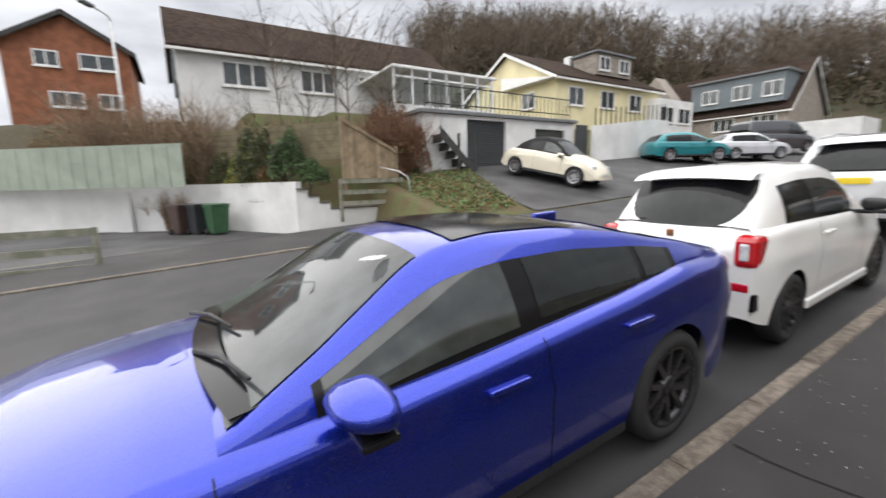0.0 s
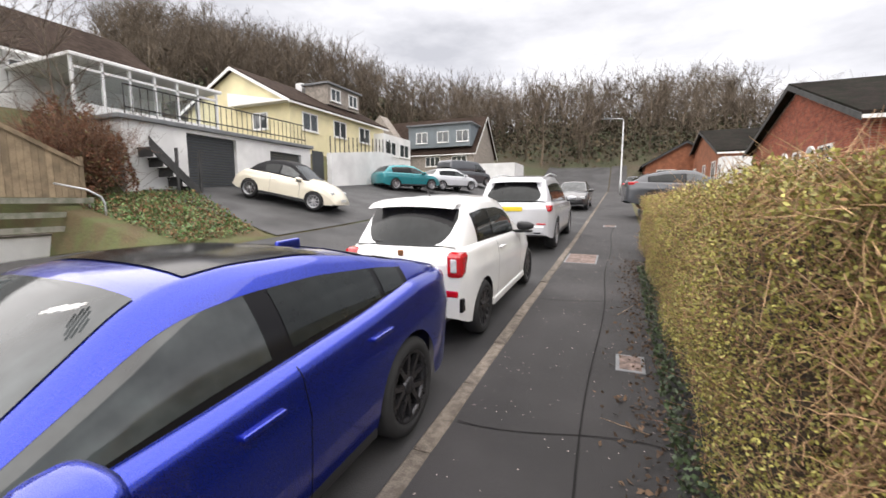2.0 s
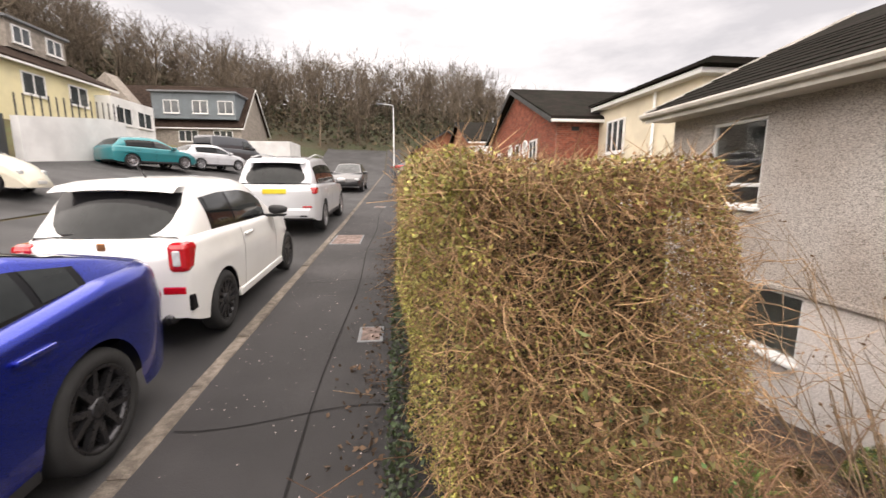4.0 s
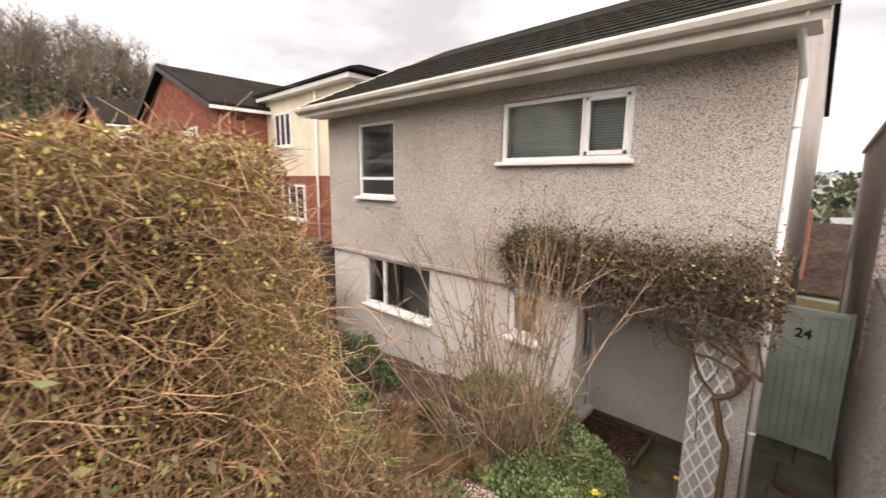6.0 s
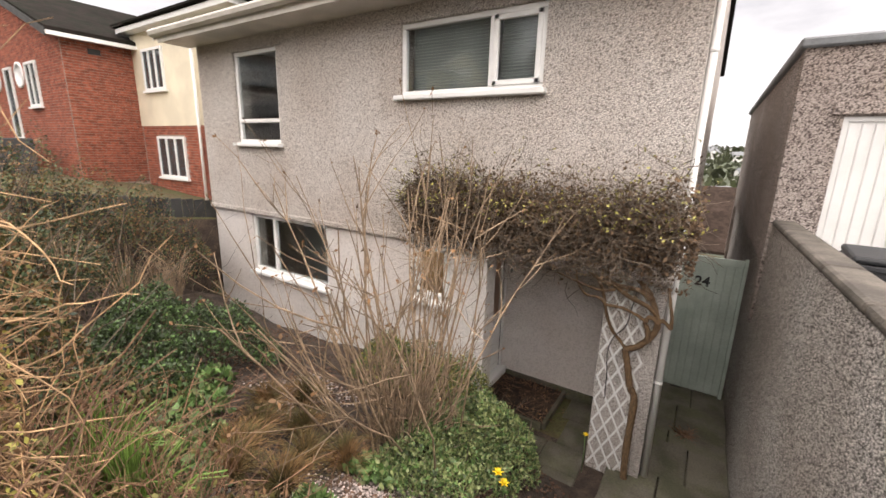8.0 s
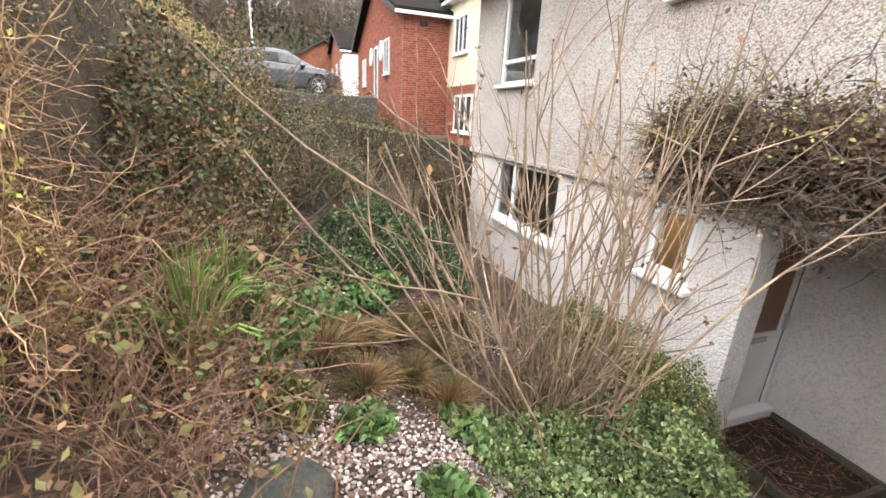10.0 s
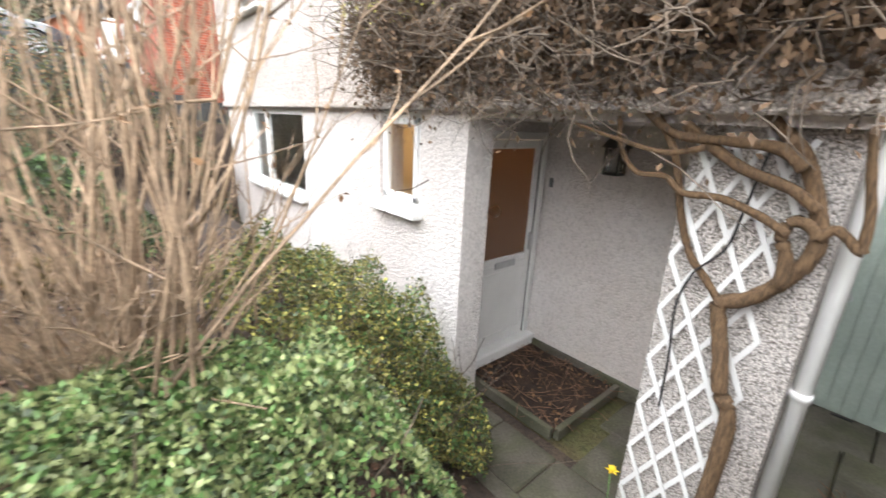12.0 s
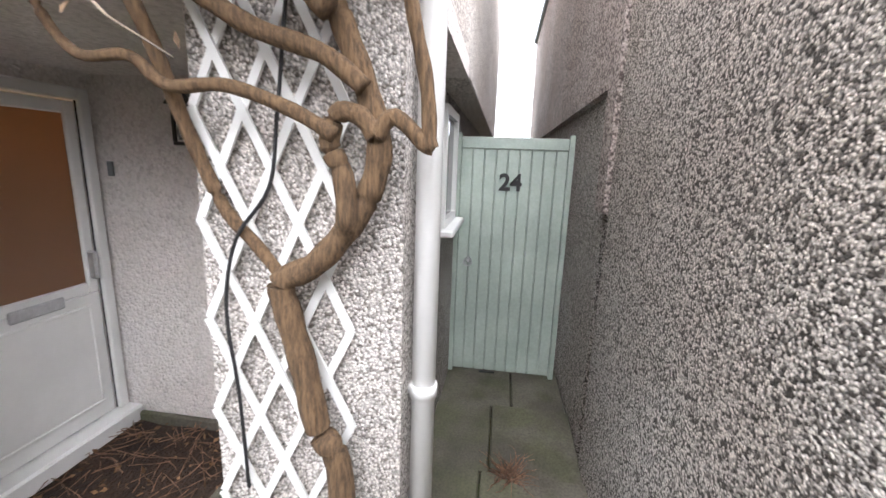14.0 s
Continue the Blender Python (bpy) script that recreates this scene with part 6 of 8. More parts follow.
def tuft(name, label, cx, cy, n, h, spread, mat, width=0.006):
    s = Sticks()
    z = land(cx, cy)
    for _ in range(n):
        a = rng.uniform(0, 6.28)
        k = rng.uniform(0.1, 1.0)
        p0 = np.array([cx + 0.05 * math.cos(a) * k, cy + 0.05 * math.sin(a) * k, z - 0.02])
        pts = [p0 + np.array([math.cos(a) * spread * k * t * t, math.sin(a) * spread * k * t * t, h * (t * 1.2 - 0.55 * k * t * t * t)]) * 1.0 for t in (0, 0.3, 0.55, 0.8, 1.0)]
        s.line(pts, width, width * 0.3)
    return thing(name, label, "grass", [("blades", s.mesh("blades", M[mat]))])


for cx, cy in ((3.45, 3.1), (3.66, 2.8), (3.36, 2.62), (3.72, 3.4), (3.18, 2.8), (3.82, 2.6), (3.3, 3.0), (4.0, 3.7), (4.25, 3.55), (3.95, 3.2)):
    tuft("sedge_tuft", "arching tuft of bronze sedge", cx, cy, 280, 0.21, 0.24, "sedge", 0.003)
for cx, cy in ((2.66, 2.55), (2.72, 2.95), (2.60, 2.75)):
    tuft("iris_leaves", "upright strap-shaped green leaves", cx, cy, 55, 0.55, 0.30, "iris", 0.012)
for i in range(5):
    tuft("dry_grass", "pale dry grass stems leaning over the bed", 3.2 + 0.35 * i, 6.2 + 0.3 * math.sin(i * 2), 60, 1.0, 0.5, "twig", 0.004)


def daffodil(x, y, h):
    z = land(x, y)
    d = base("daffodil", pose(x, y, z), "yellow daffodil in flower", "flower", "daffodils")
    part("stalk", tube_bm([(0, 0, -0.02), (0.01, 0, h * 0.6), (0.0, 0.01, h)], 0.005, 5), M["leaf_green"], d)
    for k in range(6):
        a = k * math.pi / 3
        bm = bmesh.new()
        v = [bm.verts.new(p) for p in ((0, 0, h), (0.02 * math.cos(a + 0.5), 0.02 * math.sin(a + 0.5), h + 0.01), (0.042 * math.cos(a), 0.042 * math.sin(a), h + 0.012), (0.02 * math.cos(a - 0.5), 0.02 * math.sin(a - 0.5), h + 0.01))]
        bm.faces.new(v)
        part("petal", bm, M["petal"], d)
    part("trumpet", tube_bm([(0, 0, h), (0, 0, h + 0.03)], [0.01, 0.018], 8), M["petal"], d)


for x, y, h in ((4.32, 1.72, 0.42), (4.36, 1.69, 0.38), (4.12, 1.62, 0.34), (6.52, 1.60, 0.50)):
    daffodil(x, y, h)

# stones, mulch and litter
def pebbles(name, label, pts, size, mat, kind="stuff"):
    n = len(pts)
    V, Q = [], []
    ico = bmesh.new()
    bmesh.ops.create_cube(ico, size=1.0)
    bmesh.ops.bevel(ico, geom=ico.edges[:], offset=0.25, segments=1, affect="EDGES")
    bmesh.ops.triangulate(ico, faces=ico.faces[:])
    ico.verts.ensure_lookup_table()
    bv = np.array([v.co[:] for v in ico.verts])
    bf = np.array([[v.index for v in f.verts] for f in ico.faces])
    ico.free()
    for i, p in enumerate(pts):
        s = size * rng.uniform(0.5, 1.5) * np.array([1, rng.uniform(0.6, 1.3), rng.uniform(0.3, 0.6)])
        a = rng.uniform(0, 6.28)
        R = np.array([[math.cos(a), -math.sin(a), 0], [math.sin(a), math.cos(a), 0], [0, 0, 1]])
        V.append((bv * s) @ R.T + p)
        Q.append(bf + i * len(bv))
    ob = new(name, fast_mesh(name, np.concatenate(V), np.concatenate(Q), mat))
    return tagged(ob, label, name.replace("_", " "), "", kind)


M["gravel"] = material("pale_shell_gravel", (0.42, 0.35, 0.325), 0.9, 0.3, 20, 80, 0.2, per_island=0.65)
M["rock"] = material("grey_rock", (0.07, 0.066, 0.058), 0.9, 0.5, 9, 50, 0.9, color2=(0.05, 0.055, 0.045), bump_dist=0.02)
M["mulch"] = material("bark_mulch", (0.13, 0.075, 0.05), 0.95, 0.4, 20, 80, 0.3, per_island=0.5)
pebbles("gravel", "pale pinkish gravel and shells on the bed", np.concatenate([ground_pts(7500, 2.7, 4.0, 1.45, 2.5, 0, 0.010, 0.12), ground_pts(700, 4.0, 4.8, 3.3, 4.1, 0, 0.012)]), 0.0125, M["gravel"])
pebbles("bark_mulch", "brown bark mulch on the garden bed", ground_pts(6500, 2.2, 6.0, 1.4, 6.0, 0, 0.014), 0.022, M["mulch"])
for x, y, s in ((3.0, 2.02, 0.16), (2.98, 2.62, 0.10)):
    bm = bmesh.new()
    bmesh.ops.create_icosphere(bm, subdivisions=3, radius=s)
    for v in bm.verts:
        v.co *= 1 + 0.25 * noise.noise(v.co * 6 + Vector((x, y, 0)))
        v.co.z *= 0.6
    ob = part("rock", bm, M["rock"], None, "", True)
    ob.location = (x, y, land(x, y) + 0.02)
    tagged(ob, "grey weathered rock set in the bed", "rock")
lit = Sticks()
for _ in range(160):
    x, y = rng.uniform(6.98, 7.9), rng.uniform(2.25, 3.3)
    pts, _d = wander((x, y, -1.885 + rng.uniform(0, 0.02)), (rng.normal(), rng.normal(), 0), rng.uniform(0.1, 0.3), 3, 0.2)
    for p in pts:
        p[2] = max(p[2], -1.895)
    lit.line(pts, 0.004, 0.002)
Pl = np.stack([rng.uniform(6.98, 7.9, 170), rng.uniform(2.25, 3.3, 170), rng.uniform(-1.90, -1.88, 170)], axis=1)
Vl, Ql = leaf_geo(Pl, 0.03, up=0.0)
tagged(thing("leaf_litter", "dead leaves and twigs on the porch bed", "leaf litter", [("sticks", lit.mesh("sticks", M["twig_red"])), ("leaves", fast_mesh("leaves", Vl, Ql, M["leaf_brown"]))]), kind="stuff")
# ivy and litter along the hedge foot
Pi = np.stack([0.66 + np.abs(rng.normal(0, 0.10, 3600)), HEY0 - 0.3 + 7 * rng.random(3600) ** 1.4, np.zeros(3600)], axis=1)
Pi[:, 2] = np.array([street(y) for y in Pi[:, 1]]) + np.abs(rng.normal(0, 0.07, 3600))
V1, Q1 = leaf_geo(Pi[:2200], 0.028, up=0.4)
Pd = np.stack([rng.normal(0.62, 0.13, 1500), HEY0 - 0.6 + 8 * rng.random(1500), np.zeros(1500)], axis=1)
Pd[:, 2] = np.array([street(y) for y in Pd[:, 1]]) + 0.012
V2, Q2 = leaf_geo(Pd, 0.028, up=0.0)
thing("ivy_edge", "dark ivy and dead leaves along the hedge foot", "ivy", [("leaves", fast_mesh("leaves", V1, Q1, M["leaf_dark"])), ("dead_leaves", fast_mesh("dead_leaves", V2, Q2, M["leaf_litter"]))], kind="stuff")
# ---- houses and walls across the street ----
def place(thing_, nm, bm, mat, label=""):
    return under(thing_, nm, bm, mat, label)


def small_window(thing_, axis, pos, a0, a1, z0, z1, out, lights=2, mat=None):
    """A framed window on a wall; out is the sign of its outward side."""
    w = base("window", pose(0, 0, 0), "white framed window", "")
    del w["label"]
    w.parent = thing_
    def b(n, u0, u1, v0, v1, d0, d1, m):
        x0, x1 = sorted((pos + out * d0, pos + out * d1))
        bm = box_bm(x0, x1, u0, u1, v0, v1) if axis == "x" else box_bm(u0, u1, x0, x1, v0, v1)
        bmesh.ops.translate(bm, verts=bm.verts, vec=-thing_.location)
        return part(n, bm, m, w)
    f = 0.07
    b("frame", a0, a1, z0, z0 + f, 0.0, 0.06, M["upvc"])
    b("frame", a0, a1, z1 - f, z1, 0.0, 0.06, M["upvc"])
    for i in range(lights + 1):
        u = a0 + (a1 - a0 - f) * i / lights
        b("frame", u, u + f, z0 + f, z1 - f, 0.0, 0.06, M["upvc"])
    for i in range(lights):
        u, v = a0 + (a1 - a0 - f) * i / lights + f, a0 + (a1 - a0 - f) * (i + 1) / lights
        b("pane", u, v, z0 + f, z1 - f, 0.01, 0.03, mat or M["far_glass"])
    b("sill", a0 - 0.05, a1 + 0.05, z0 - 0.06, z0, 0.0, 0.11, M["upvc"])
    return w


M["far_glass"] = material("far_window_glass", (0.05, 0.06, 0.065), 0.06, 0.3, 1.0, 5, 0.0, spec=0.8)
M["cladding"] = material("grey_blue_cladding", (0.16, 0.19, 0.21), 0.6, 0.15, 2, 40, 0.05)
M["shutter"] = material("charcoal_roller_shutter", (0.05, 0.055, 0.06), 0.5, 0.15, 2, 40, 0.05)
M["roof_brown"] = material("brown_roof_tile", (0.06, 0.043, 0.035), 0.92, 0.35, 4, 30, 0.3, spec=0.04, stain=0.25)
M["stone"] = material("buff_stone", (0.34, 0.30, 0.26), 0.9, 0.3, 5, 30, 0.4)
M["sage_fence"] = material("sage_fence_panel", (0.36, 0.41, 0.34), 0.8, 0.15, 2, 40, 0.1, stain=0.15)
M["fence_olive"] = material("old_olive_fence", (0.19, 0.16, 0.10), 0.9, 0.3, 3, 30, 0.2)


def gable_house(name, label, x0, x1, y0, y1, z0, eave, ridge, axis, wall, roof_mat, over=0.3):
    """A house with a pitched roof, ridge along axis."""
    h = base(name, pose((x0 + x1) / 2, (y0 + y1) / 2, z0), label, "house")
    verge = M["wood_dark"] if wall.name in ("mortar", "red_brick", "far_brick") else M["upvc"]
    if axis == "y":
        c = (x0 + x1) / 2
        place(h, "wall", prism_bm([(x0, z0 - 1.5), (x1, z0 - 1.5), (x1, eave), (c, ridge - 0.12), (x0, eave)], "y", y0, y1), wall)
        s = (ridge - eave) / ((x1 - x0) / 2)
        for a, b, nm in ((x0 - over, c, "roof"), (c, x1 + over, "roof")):
            za = eave - over * s if a < c else ridge
            zb = ridge if a < c else eave - over * s
            place(h, nm, prism_bm([(a, za), (b, zb), (b, zb + 0.12), (a, za + 0.12)], "y", y0 - over, y1 + over), roof_mat)
        for y in (y0 - over - 0.02, y1 + over):
            place(h, "barge_board", prism_bm([(x0 - over, eave - over * s - 0.14), (c, ridge - 0.14), (x1 + over, eave - over * s - 0.14), (x1 + over, eave - over * s + 0.05), (c, ridge + 0.06), (x0 - over, eave - over * s + 0.05)], "y", y, y + 0.03), verge)
        place(h, "gutter", box_bm(x1 + over - 0.05, x1 + over + 0.06, y0 - over, y1 + over, eave - over * s - 0.1, eave - over * s + 0.0), M["upvc"])
    else:
        c = (y0 + y1) / 2
        place(h, "wall", prism_bm([(y0, z0 - 1.5), (y1, z0 - 1.5), (y1, eave), (c, ridge - 0.12), (y0, eave)], "x", x0, x1), wall)
        s = (ridge - eave) / ((y1 - y0) / 2)
        for a, b in ((y0 - over, c), (c, y1 + over)):
            za = eave - over * s if a < c else ridge
            zb = ridge if a < c else eave - over * s
            place(h, "roof", prism_bm([(a, za), (b, zb), (b, zb + 0.12), (a, za + 0.12)], "x", x0 - over, x1 + over), roof_mat)
        for x in (x0 - over - 0.02, x1 + over):
            place(h, "barge_board", prism_bm([(y0 - over, eave - over * s - 0.14), (c, ridge - 0.14), (y1 + over, eave - over * s - 0.14), (y1 + over, eave - over * s + 0.05), (c, ridge + 0.06), (y0 - over, eave - over * s + 0.05)], "x", x, x + 0.03), verge)
        place(h, "gutter", box_bm(x0 - over, x1 + over, y0 - over - 0.06, y0 - over + 0.05, eave - over * s - 0.1, eave - over * s + 0.0), M["upvc"])
    return h


bung = gable_house("bungalow", "long white rendered bungalow with a dark tiled roof", -26.5, -20.0, 1.0, 14.0, 4.6, 7.55, 9.8, "y", M["white_paint"], M["roof_brown"])
for a, b, z0, z1, n in ((2.6, 4.4, 6.1, 7.1, 3), (5.8, 7.4, 6.1, 7.1, 3), (8.6, 10.0, 6.0, 7.1, 2), (11.0, 12.6, 6.1, 7.1, 2)):
    small_window(bung, "x", -20.0, a, b, z0, z1, 1, n)
place(bung, "cladding_panel", box_bm(-25.6, -21.2, 0.93, 1.0, 6.4, 7.6), M["cladding"], "blue-grey boarded gable")
place(bung, "chimney", box_bm(-23.6, -22.9, 8.3, 9.0, 8.0, 9.4, 0.02), M["white_paint"])
for i in range(9):
    place(bung, "cladding_board", box_bm(-25.6, -21.2, 0.90, 0.93, 6.4 + i * 0.133, 6.51 + i * 0.133), M["cladding"])
place(bung, "side_door", box_bm(-21.0, -20.2, 0.94, 1.0, 4.7, 6.1), M["shutter"])

brick_l = gable_house("brick_house", "tall brown brick house with white windows", -36, -29.5, -6.2, -1.0, 5.0, 9.3, 10.9, "x", M["brick_far"], M["roof_brown"])
for a, b, z0, z1 in ((-5.0, -4.0, 8.2, 9.0), (-3.2, -1.6, 8.2, 9.0), (-4.6, -3.2, 6.2, 7.0), (-2.6, -1.5, 6.2, 7.0)):
    small_window(brick_l, "x", -29.5, a, b, z0, z1, 1, 2)
place(brick_l, "chimney", box_bm(-34.5, -33.8, -5.6, -4.9, 9.5, 11.4, 0.02), M["brick_far"])

# garages with a terrace and a sun room
gar = base("garage_block", pose(-16.5, 13, 2.3), "white rendered double garage with charcoal roller doors", "garage")
place(gar, "front_wall", wall_bm("x", -14.25, 0.25, 8.75, 17.3, 1.6, 4.55, [(10.85, 12.95, 2.3, 4.42), (14.7, 16.65, 2.3, 4.2)]), M["white_paint"])
place(gar, "side_wall", wall_bm("y", 8.75, 0.25, -19.5, -14.25, 1.6, 4.55), M["white_paint"])
place(gar, "roof", box_bm(-20.0, -13.85, 8.6, 17.4, 4.55, 4.70, 0.02), M["lead"])
for a, b, z1 in ((10.85, 12.95, 4.42), (14.7, 16.65, 4.2)):
    d = base("roller_door", pose(-14.15, (a + b) / 2, 2.3), "charcoal slatted roller door", "")
    d.parent = gar
    d.location = Vector((-14.15, (a + b) / 2, 2.3)) - gar.location
    n = int((z1 - 2.0) / 0.1)
    for i in range(n):
        part("slat", box_bm(-0.03, 0.0, -(b - a) / 2, (b - a) / 2, -0.3 + i * 0.1, -0.3 + i * 0.1 + 0.09, 0.012), M["shutter"], d)
rail = base("terrace_railing", pose(-14.2, 13.5, 4.7), "black iron railing on the garage roof", "railing")
for z in (0.25, 0.95):
    place(rail, "rail", box_bm(-14.22, -14.18, 9.0, 17.2, 4.7 + z, 4.74 + z), M["black_metal"])
for i in range(34):
    y = 9.0 + i * 0.248
    place(rail, "baluster", box_bm(-14.21, -14.19, y, y + 0.02, 4.7, 5.66), M["black_metal"])
sun_room = base("sun_room", pose(-17.5, 11.3, 4.7), "white framed glass sun room on the terrace", "conservatory")
place(sun_room, "roof", box_bm(-20.0, -15.9, 8.5, 14.0, 6.62, 6.74, 0.02), M["upvc"])
place(sun_room, "base_wall", box_bm(-16.1, -16.0, 8.6, 13.8, 4.7, 5.2), M["white_paint"])
place(sun_room, "back_wall", box_bm(-20.0, -19.9, 8.6, 13.8, 4.7, 6.6), M["white_paint"])
for i in range(7):
    y = 8.6 + i * 0.866
    place(sun_room, "post", box_bm(-16.1, -16.0, y - 0.04, y + 0.04, 5.2, 6.62), M["upvc"])
    if i < 6:
        place(sun_room, "pane", box_bm(-16.06, -16.05, y + 0.04, y + 0.826, 5.2, 6.3), M["glass"])
place(sun_room, "transom", box_bm(-16.1, -16.0, 8.6, 13.8, 6.27, 6.35), M["upvc"])
for i in range(4):
    x = -19.8 + i * 1.26
    place(sun_room, "post", box_bm(x - 0.04, x + 0.04, 13.75, 13.83, 4.7, 6.62), M["upvc"])

gst = base("outdoor_steps", pose(-13.6, 9.9, 2.0), "dark grey timber steps beside the garage door", "steps")
for i in range(5):
    place(gst, "tread", box_bm(-14.05, -13.3, 10.35 - 0.3 * i, 10.68 - 0.3 * i, 2.45 + 0.3 * i, 2.51 + 0.3 * i, 0.006), M["wood_dark"])
    place(gst, "riser", box_bm(-14.05, -13.3, 10.38 - 0.3 * i, 10.41 - 0.3 * i, 2.2 + 0.3 * i, 2.44 + 0.3 * i, 0.006), M["wood_dark"])
for x in (-14.1, -13.3):
    place(gst, "stringer", prism_bm([(10.7, 2.1), (10.7, 2.42), (9.1, 4.0), (9.1, 3.6)], "x", x, x + 0.05), M["wood_dark"])
for y in (10.72, 9.9):
    place(gst, "post", box_bm(-13.32, -13.24, y, y + 0.08, 2.0, 3.75, 0.006), M["wood_dark"])

white_wall = base("white_garden_wall", pose(-13.6, 20.5, 1.8), "tall white rendered retaining wall with iron fence above", "wall", "", "structure")
place(white_wall, "wall", prism_bm([(18.2, 1.5), (24.5, 1.5), (24.5, 5.0), (22.9, 5.0), (18.2, 4.45)], "x", -13.7, -13.4), M["white_paint"])
place(white_wall, "wall", box_bm(-20, -13.7, 24.3, 24.55, 1.5, 4.6), M["white_paint"])
for i in range(16):
    y = 18.3 + i * 0.4
    place(white_wall, "fence_post", box_bm(-13.57, -13.53, y, y + 0.04, 4.4 + (y - 18.3) * 0.1, 5.3 + (y - 18.3) * 0.1), M["black_metal"])
ggate = base("side_gate", pose(-13.9, 17.8, 2.2), "charcoal boarded gate beside the garage", "gate")
for i in range(6):
    place(ggate, "board", box_bm(-13.95, -13.9, 17.35 + i * 0.14, 17.48 + i * 0.14, 2.0, 4.5), M["shutter"])

yel = gable_house("house", "pale yellow rendered house with a brown tiled roof", -26.4, -17.7, 20.0, 30.5, 5.6, 7.9, 10.1, "y", M["yellow_paint"], M["roof_brown"])
for a, b, z0, z1 in ((21.0, 22.4, 6.3, 7.4), (24.0, 25.4, 6.3, 7.4), (27.0, 28.4, 6.3, 7.4)):
    small_window(yel, "x", -17.7, a, b, z0, z1, 1, 2)
small_window(yel, "y", 20.0, -20.6, -19.4, 6.3, 7.3, -1, 2)
place(yel, "dormer", box_bm(-21.0, -19.0, 25.2, 29.0, 8.8, 10.2), M["stone"])
place(yel, "dormer_roof", box_bm(-21.2, -18.8, 25.0, 29.2, 10.2, 10.32), M["lead"])
for a in (25.5, 27.6):
    small_window(yel, "x", -19.0, a, a + 1.1, 9.1, 10.0, 1, 2)
place(yel, "chimney", box_bm(-21.9, -21.3, 25.2, 25.8, 9.2, 10.5, 0.02), M["white_paint"])
place(yel, "bay", box_bm(-17.7, -16.8, 29.0, 33.5, 4.6, 7.2), M["white_paint"])
place(yel, "porch_roof", prism_bm([(-22.0, 7.7), (-17.4, 7.7), (-22.0, 8.5)], "y", 19.4, 20.0), M["upvc"])
for a in (29.3, 31.5):
    small_window(yel, "x", -16.8, a, a + 1.6, 5.6, 6.7, 1, 2)

grey = gable_house("house", "house with a long grey dormer and pale gable", -27.0, -14.5, 44.0, 52.0, 5.0, 7.4, 11.6, "x", M["stone"], M["roof_brown"])
place(grey, "dormer", box_bm(-22.3, -14.8, 43.7, 48.0, 7.9, 10.3), M["cladding"])
place(grey, "dormer_roof", box_bm(-22.5, -14.6, 43.4, 48.2, 10.3, 10.45), M["lead"])
for a in (-21.3, -18.7, -16.4):
    small_window(grey, "y", 43.7, a, a + 1.4, 8.4, 9.6, -1, 2)
for a in (-20.3, -17.1):
    small_window(grey, "y", 44.0, a, a + 1.8, 5.8, 6.9, -1, 3)
place(grey, "gable_front", prism_bm([(-28.2, 4.8), (-22.4, 4.8), (-22.4, 7.9), (-25.2, 11.6), (-28.2, 8.6)], "y", 42.2, 44.0), M["stone"])
place(grey, "garage", box_bm(-14.0, -9.0, 40.0, 44.0, 3.2, 5.6), M["white_paint"])

# white forecourt wall in three runs, with stepped end
fw = base("forecourt_wall", pose(-16, 0, 0.3), "white painted forecourt wall stepping down to the road", "wall", "", "structure")


def wall_run(thing_, nm, p, q, z0, z1, z2, th, mat):
    d = (Vector((q[0] - p[0], q[1] - p[1], 0))).normalized()
    n = Vector((-d.y, d.x, 0)) * th
    bm = bmesh.new()
    vs = []
    for (x, y), zt in ((p, z1), (q, z2)):
        for o in (Vector((0, 0, 0)), n):
            for z in (z0, zt):
                vs.append(bm.verts.new((x + o.x, y + o.y, z)))
    bmesh.ops.convex_hull(bm, input=vs)
    return place(thing_, nm, bm, mat)


wall_run(fw, "wall", (-24.0, -9.5), (-16.6, 1.8), 0.0, 2.0, 2.02, 0.25, M["white_paint"])
wall_run(fw, "wall", (-16.6, 1.8), (-13.3, 3.7), 0.0, 2.02, 2.04, 0.25, M["white_paint"])
for i, (a, b, z) in enumerate(((3.7, 4.05, 1.78), (4.05, 4.4, 1.56), (4.4, 4.75, 1.34), (4.75, 6.9, 1.12))):
    wall_run(fw, "wall_step", (-13.3 + 0.02 * i, a), (-13.28 + 0.02 * i, b), 0.0, z, z, 0.25, M["white_paint"])
    place(fw, "coping", box_bm(-13.6, -13.2, a, b, z, z + 0.05, 0.01), M["coping"])
wall_run(fw, "buttress", (-18.6, -1.35), (-18.3, -0.9), 0.0, 1.8, 1.8, -0.12, M["white_paint"])
sf = base("panel_fence", pose(-18, -2, 2.0), "sage green close-boarded fence on the wall", "fence")
for i in range(26):
    t0, t1 = i / 26, (i + 0.94) / 26
    p = (-24.0 + 8.3 * t0 + 0.12 * 0, -9.5 + 10.3 * t0 * 1.0 + 0.0)
    q = (-24.0 + 8.3 * t1, -9.5 + 10.3 * t1)
    wall_run(sf, "board", p, q, 1.95, 3.28, 3.28, 0.03, M["sage_fence"])
wall_run(sf, "cap_rail", (-24.0, -9.5), (-15.7, 0.8), 3.28, 3.34, 3.34, 0.08, M["sage_fence"])

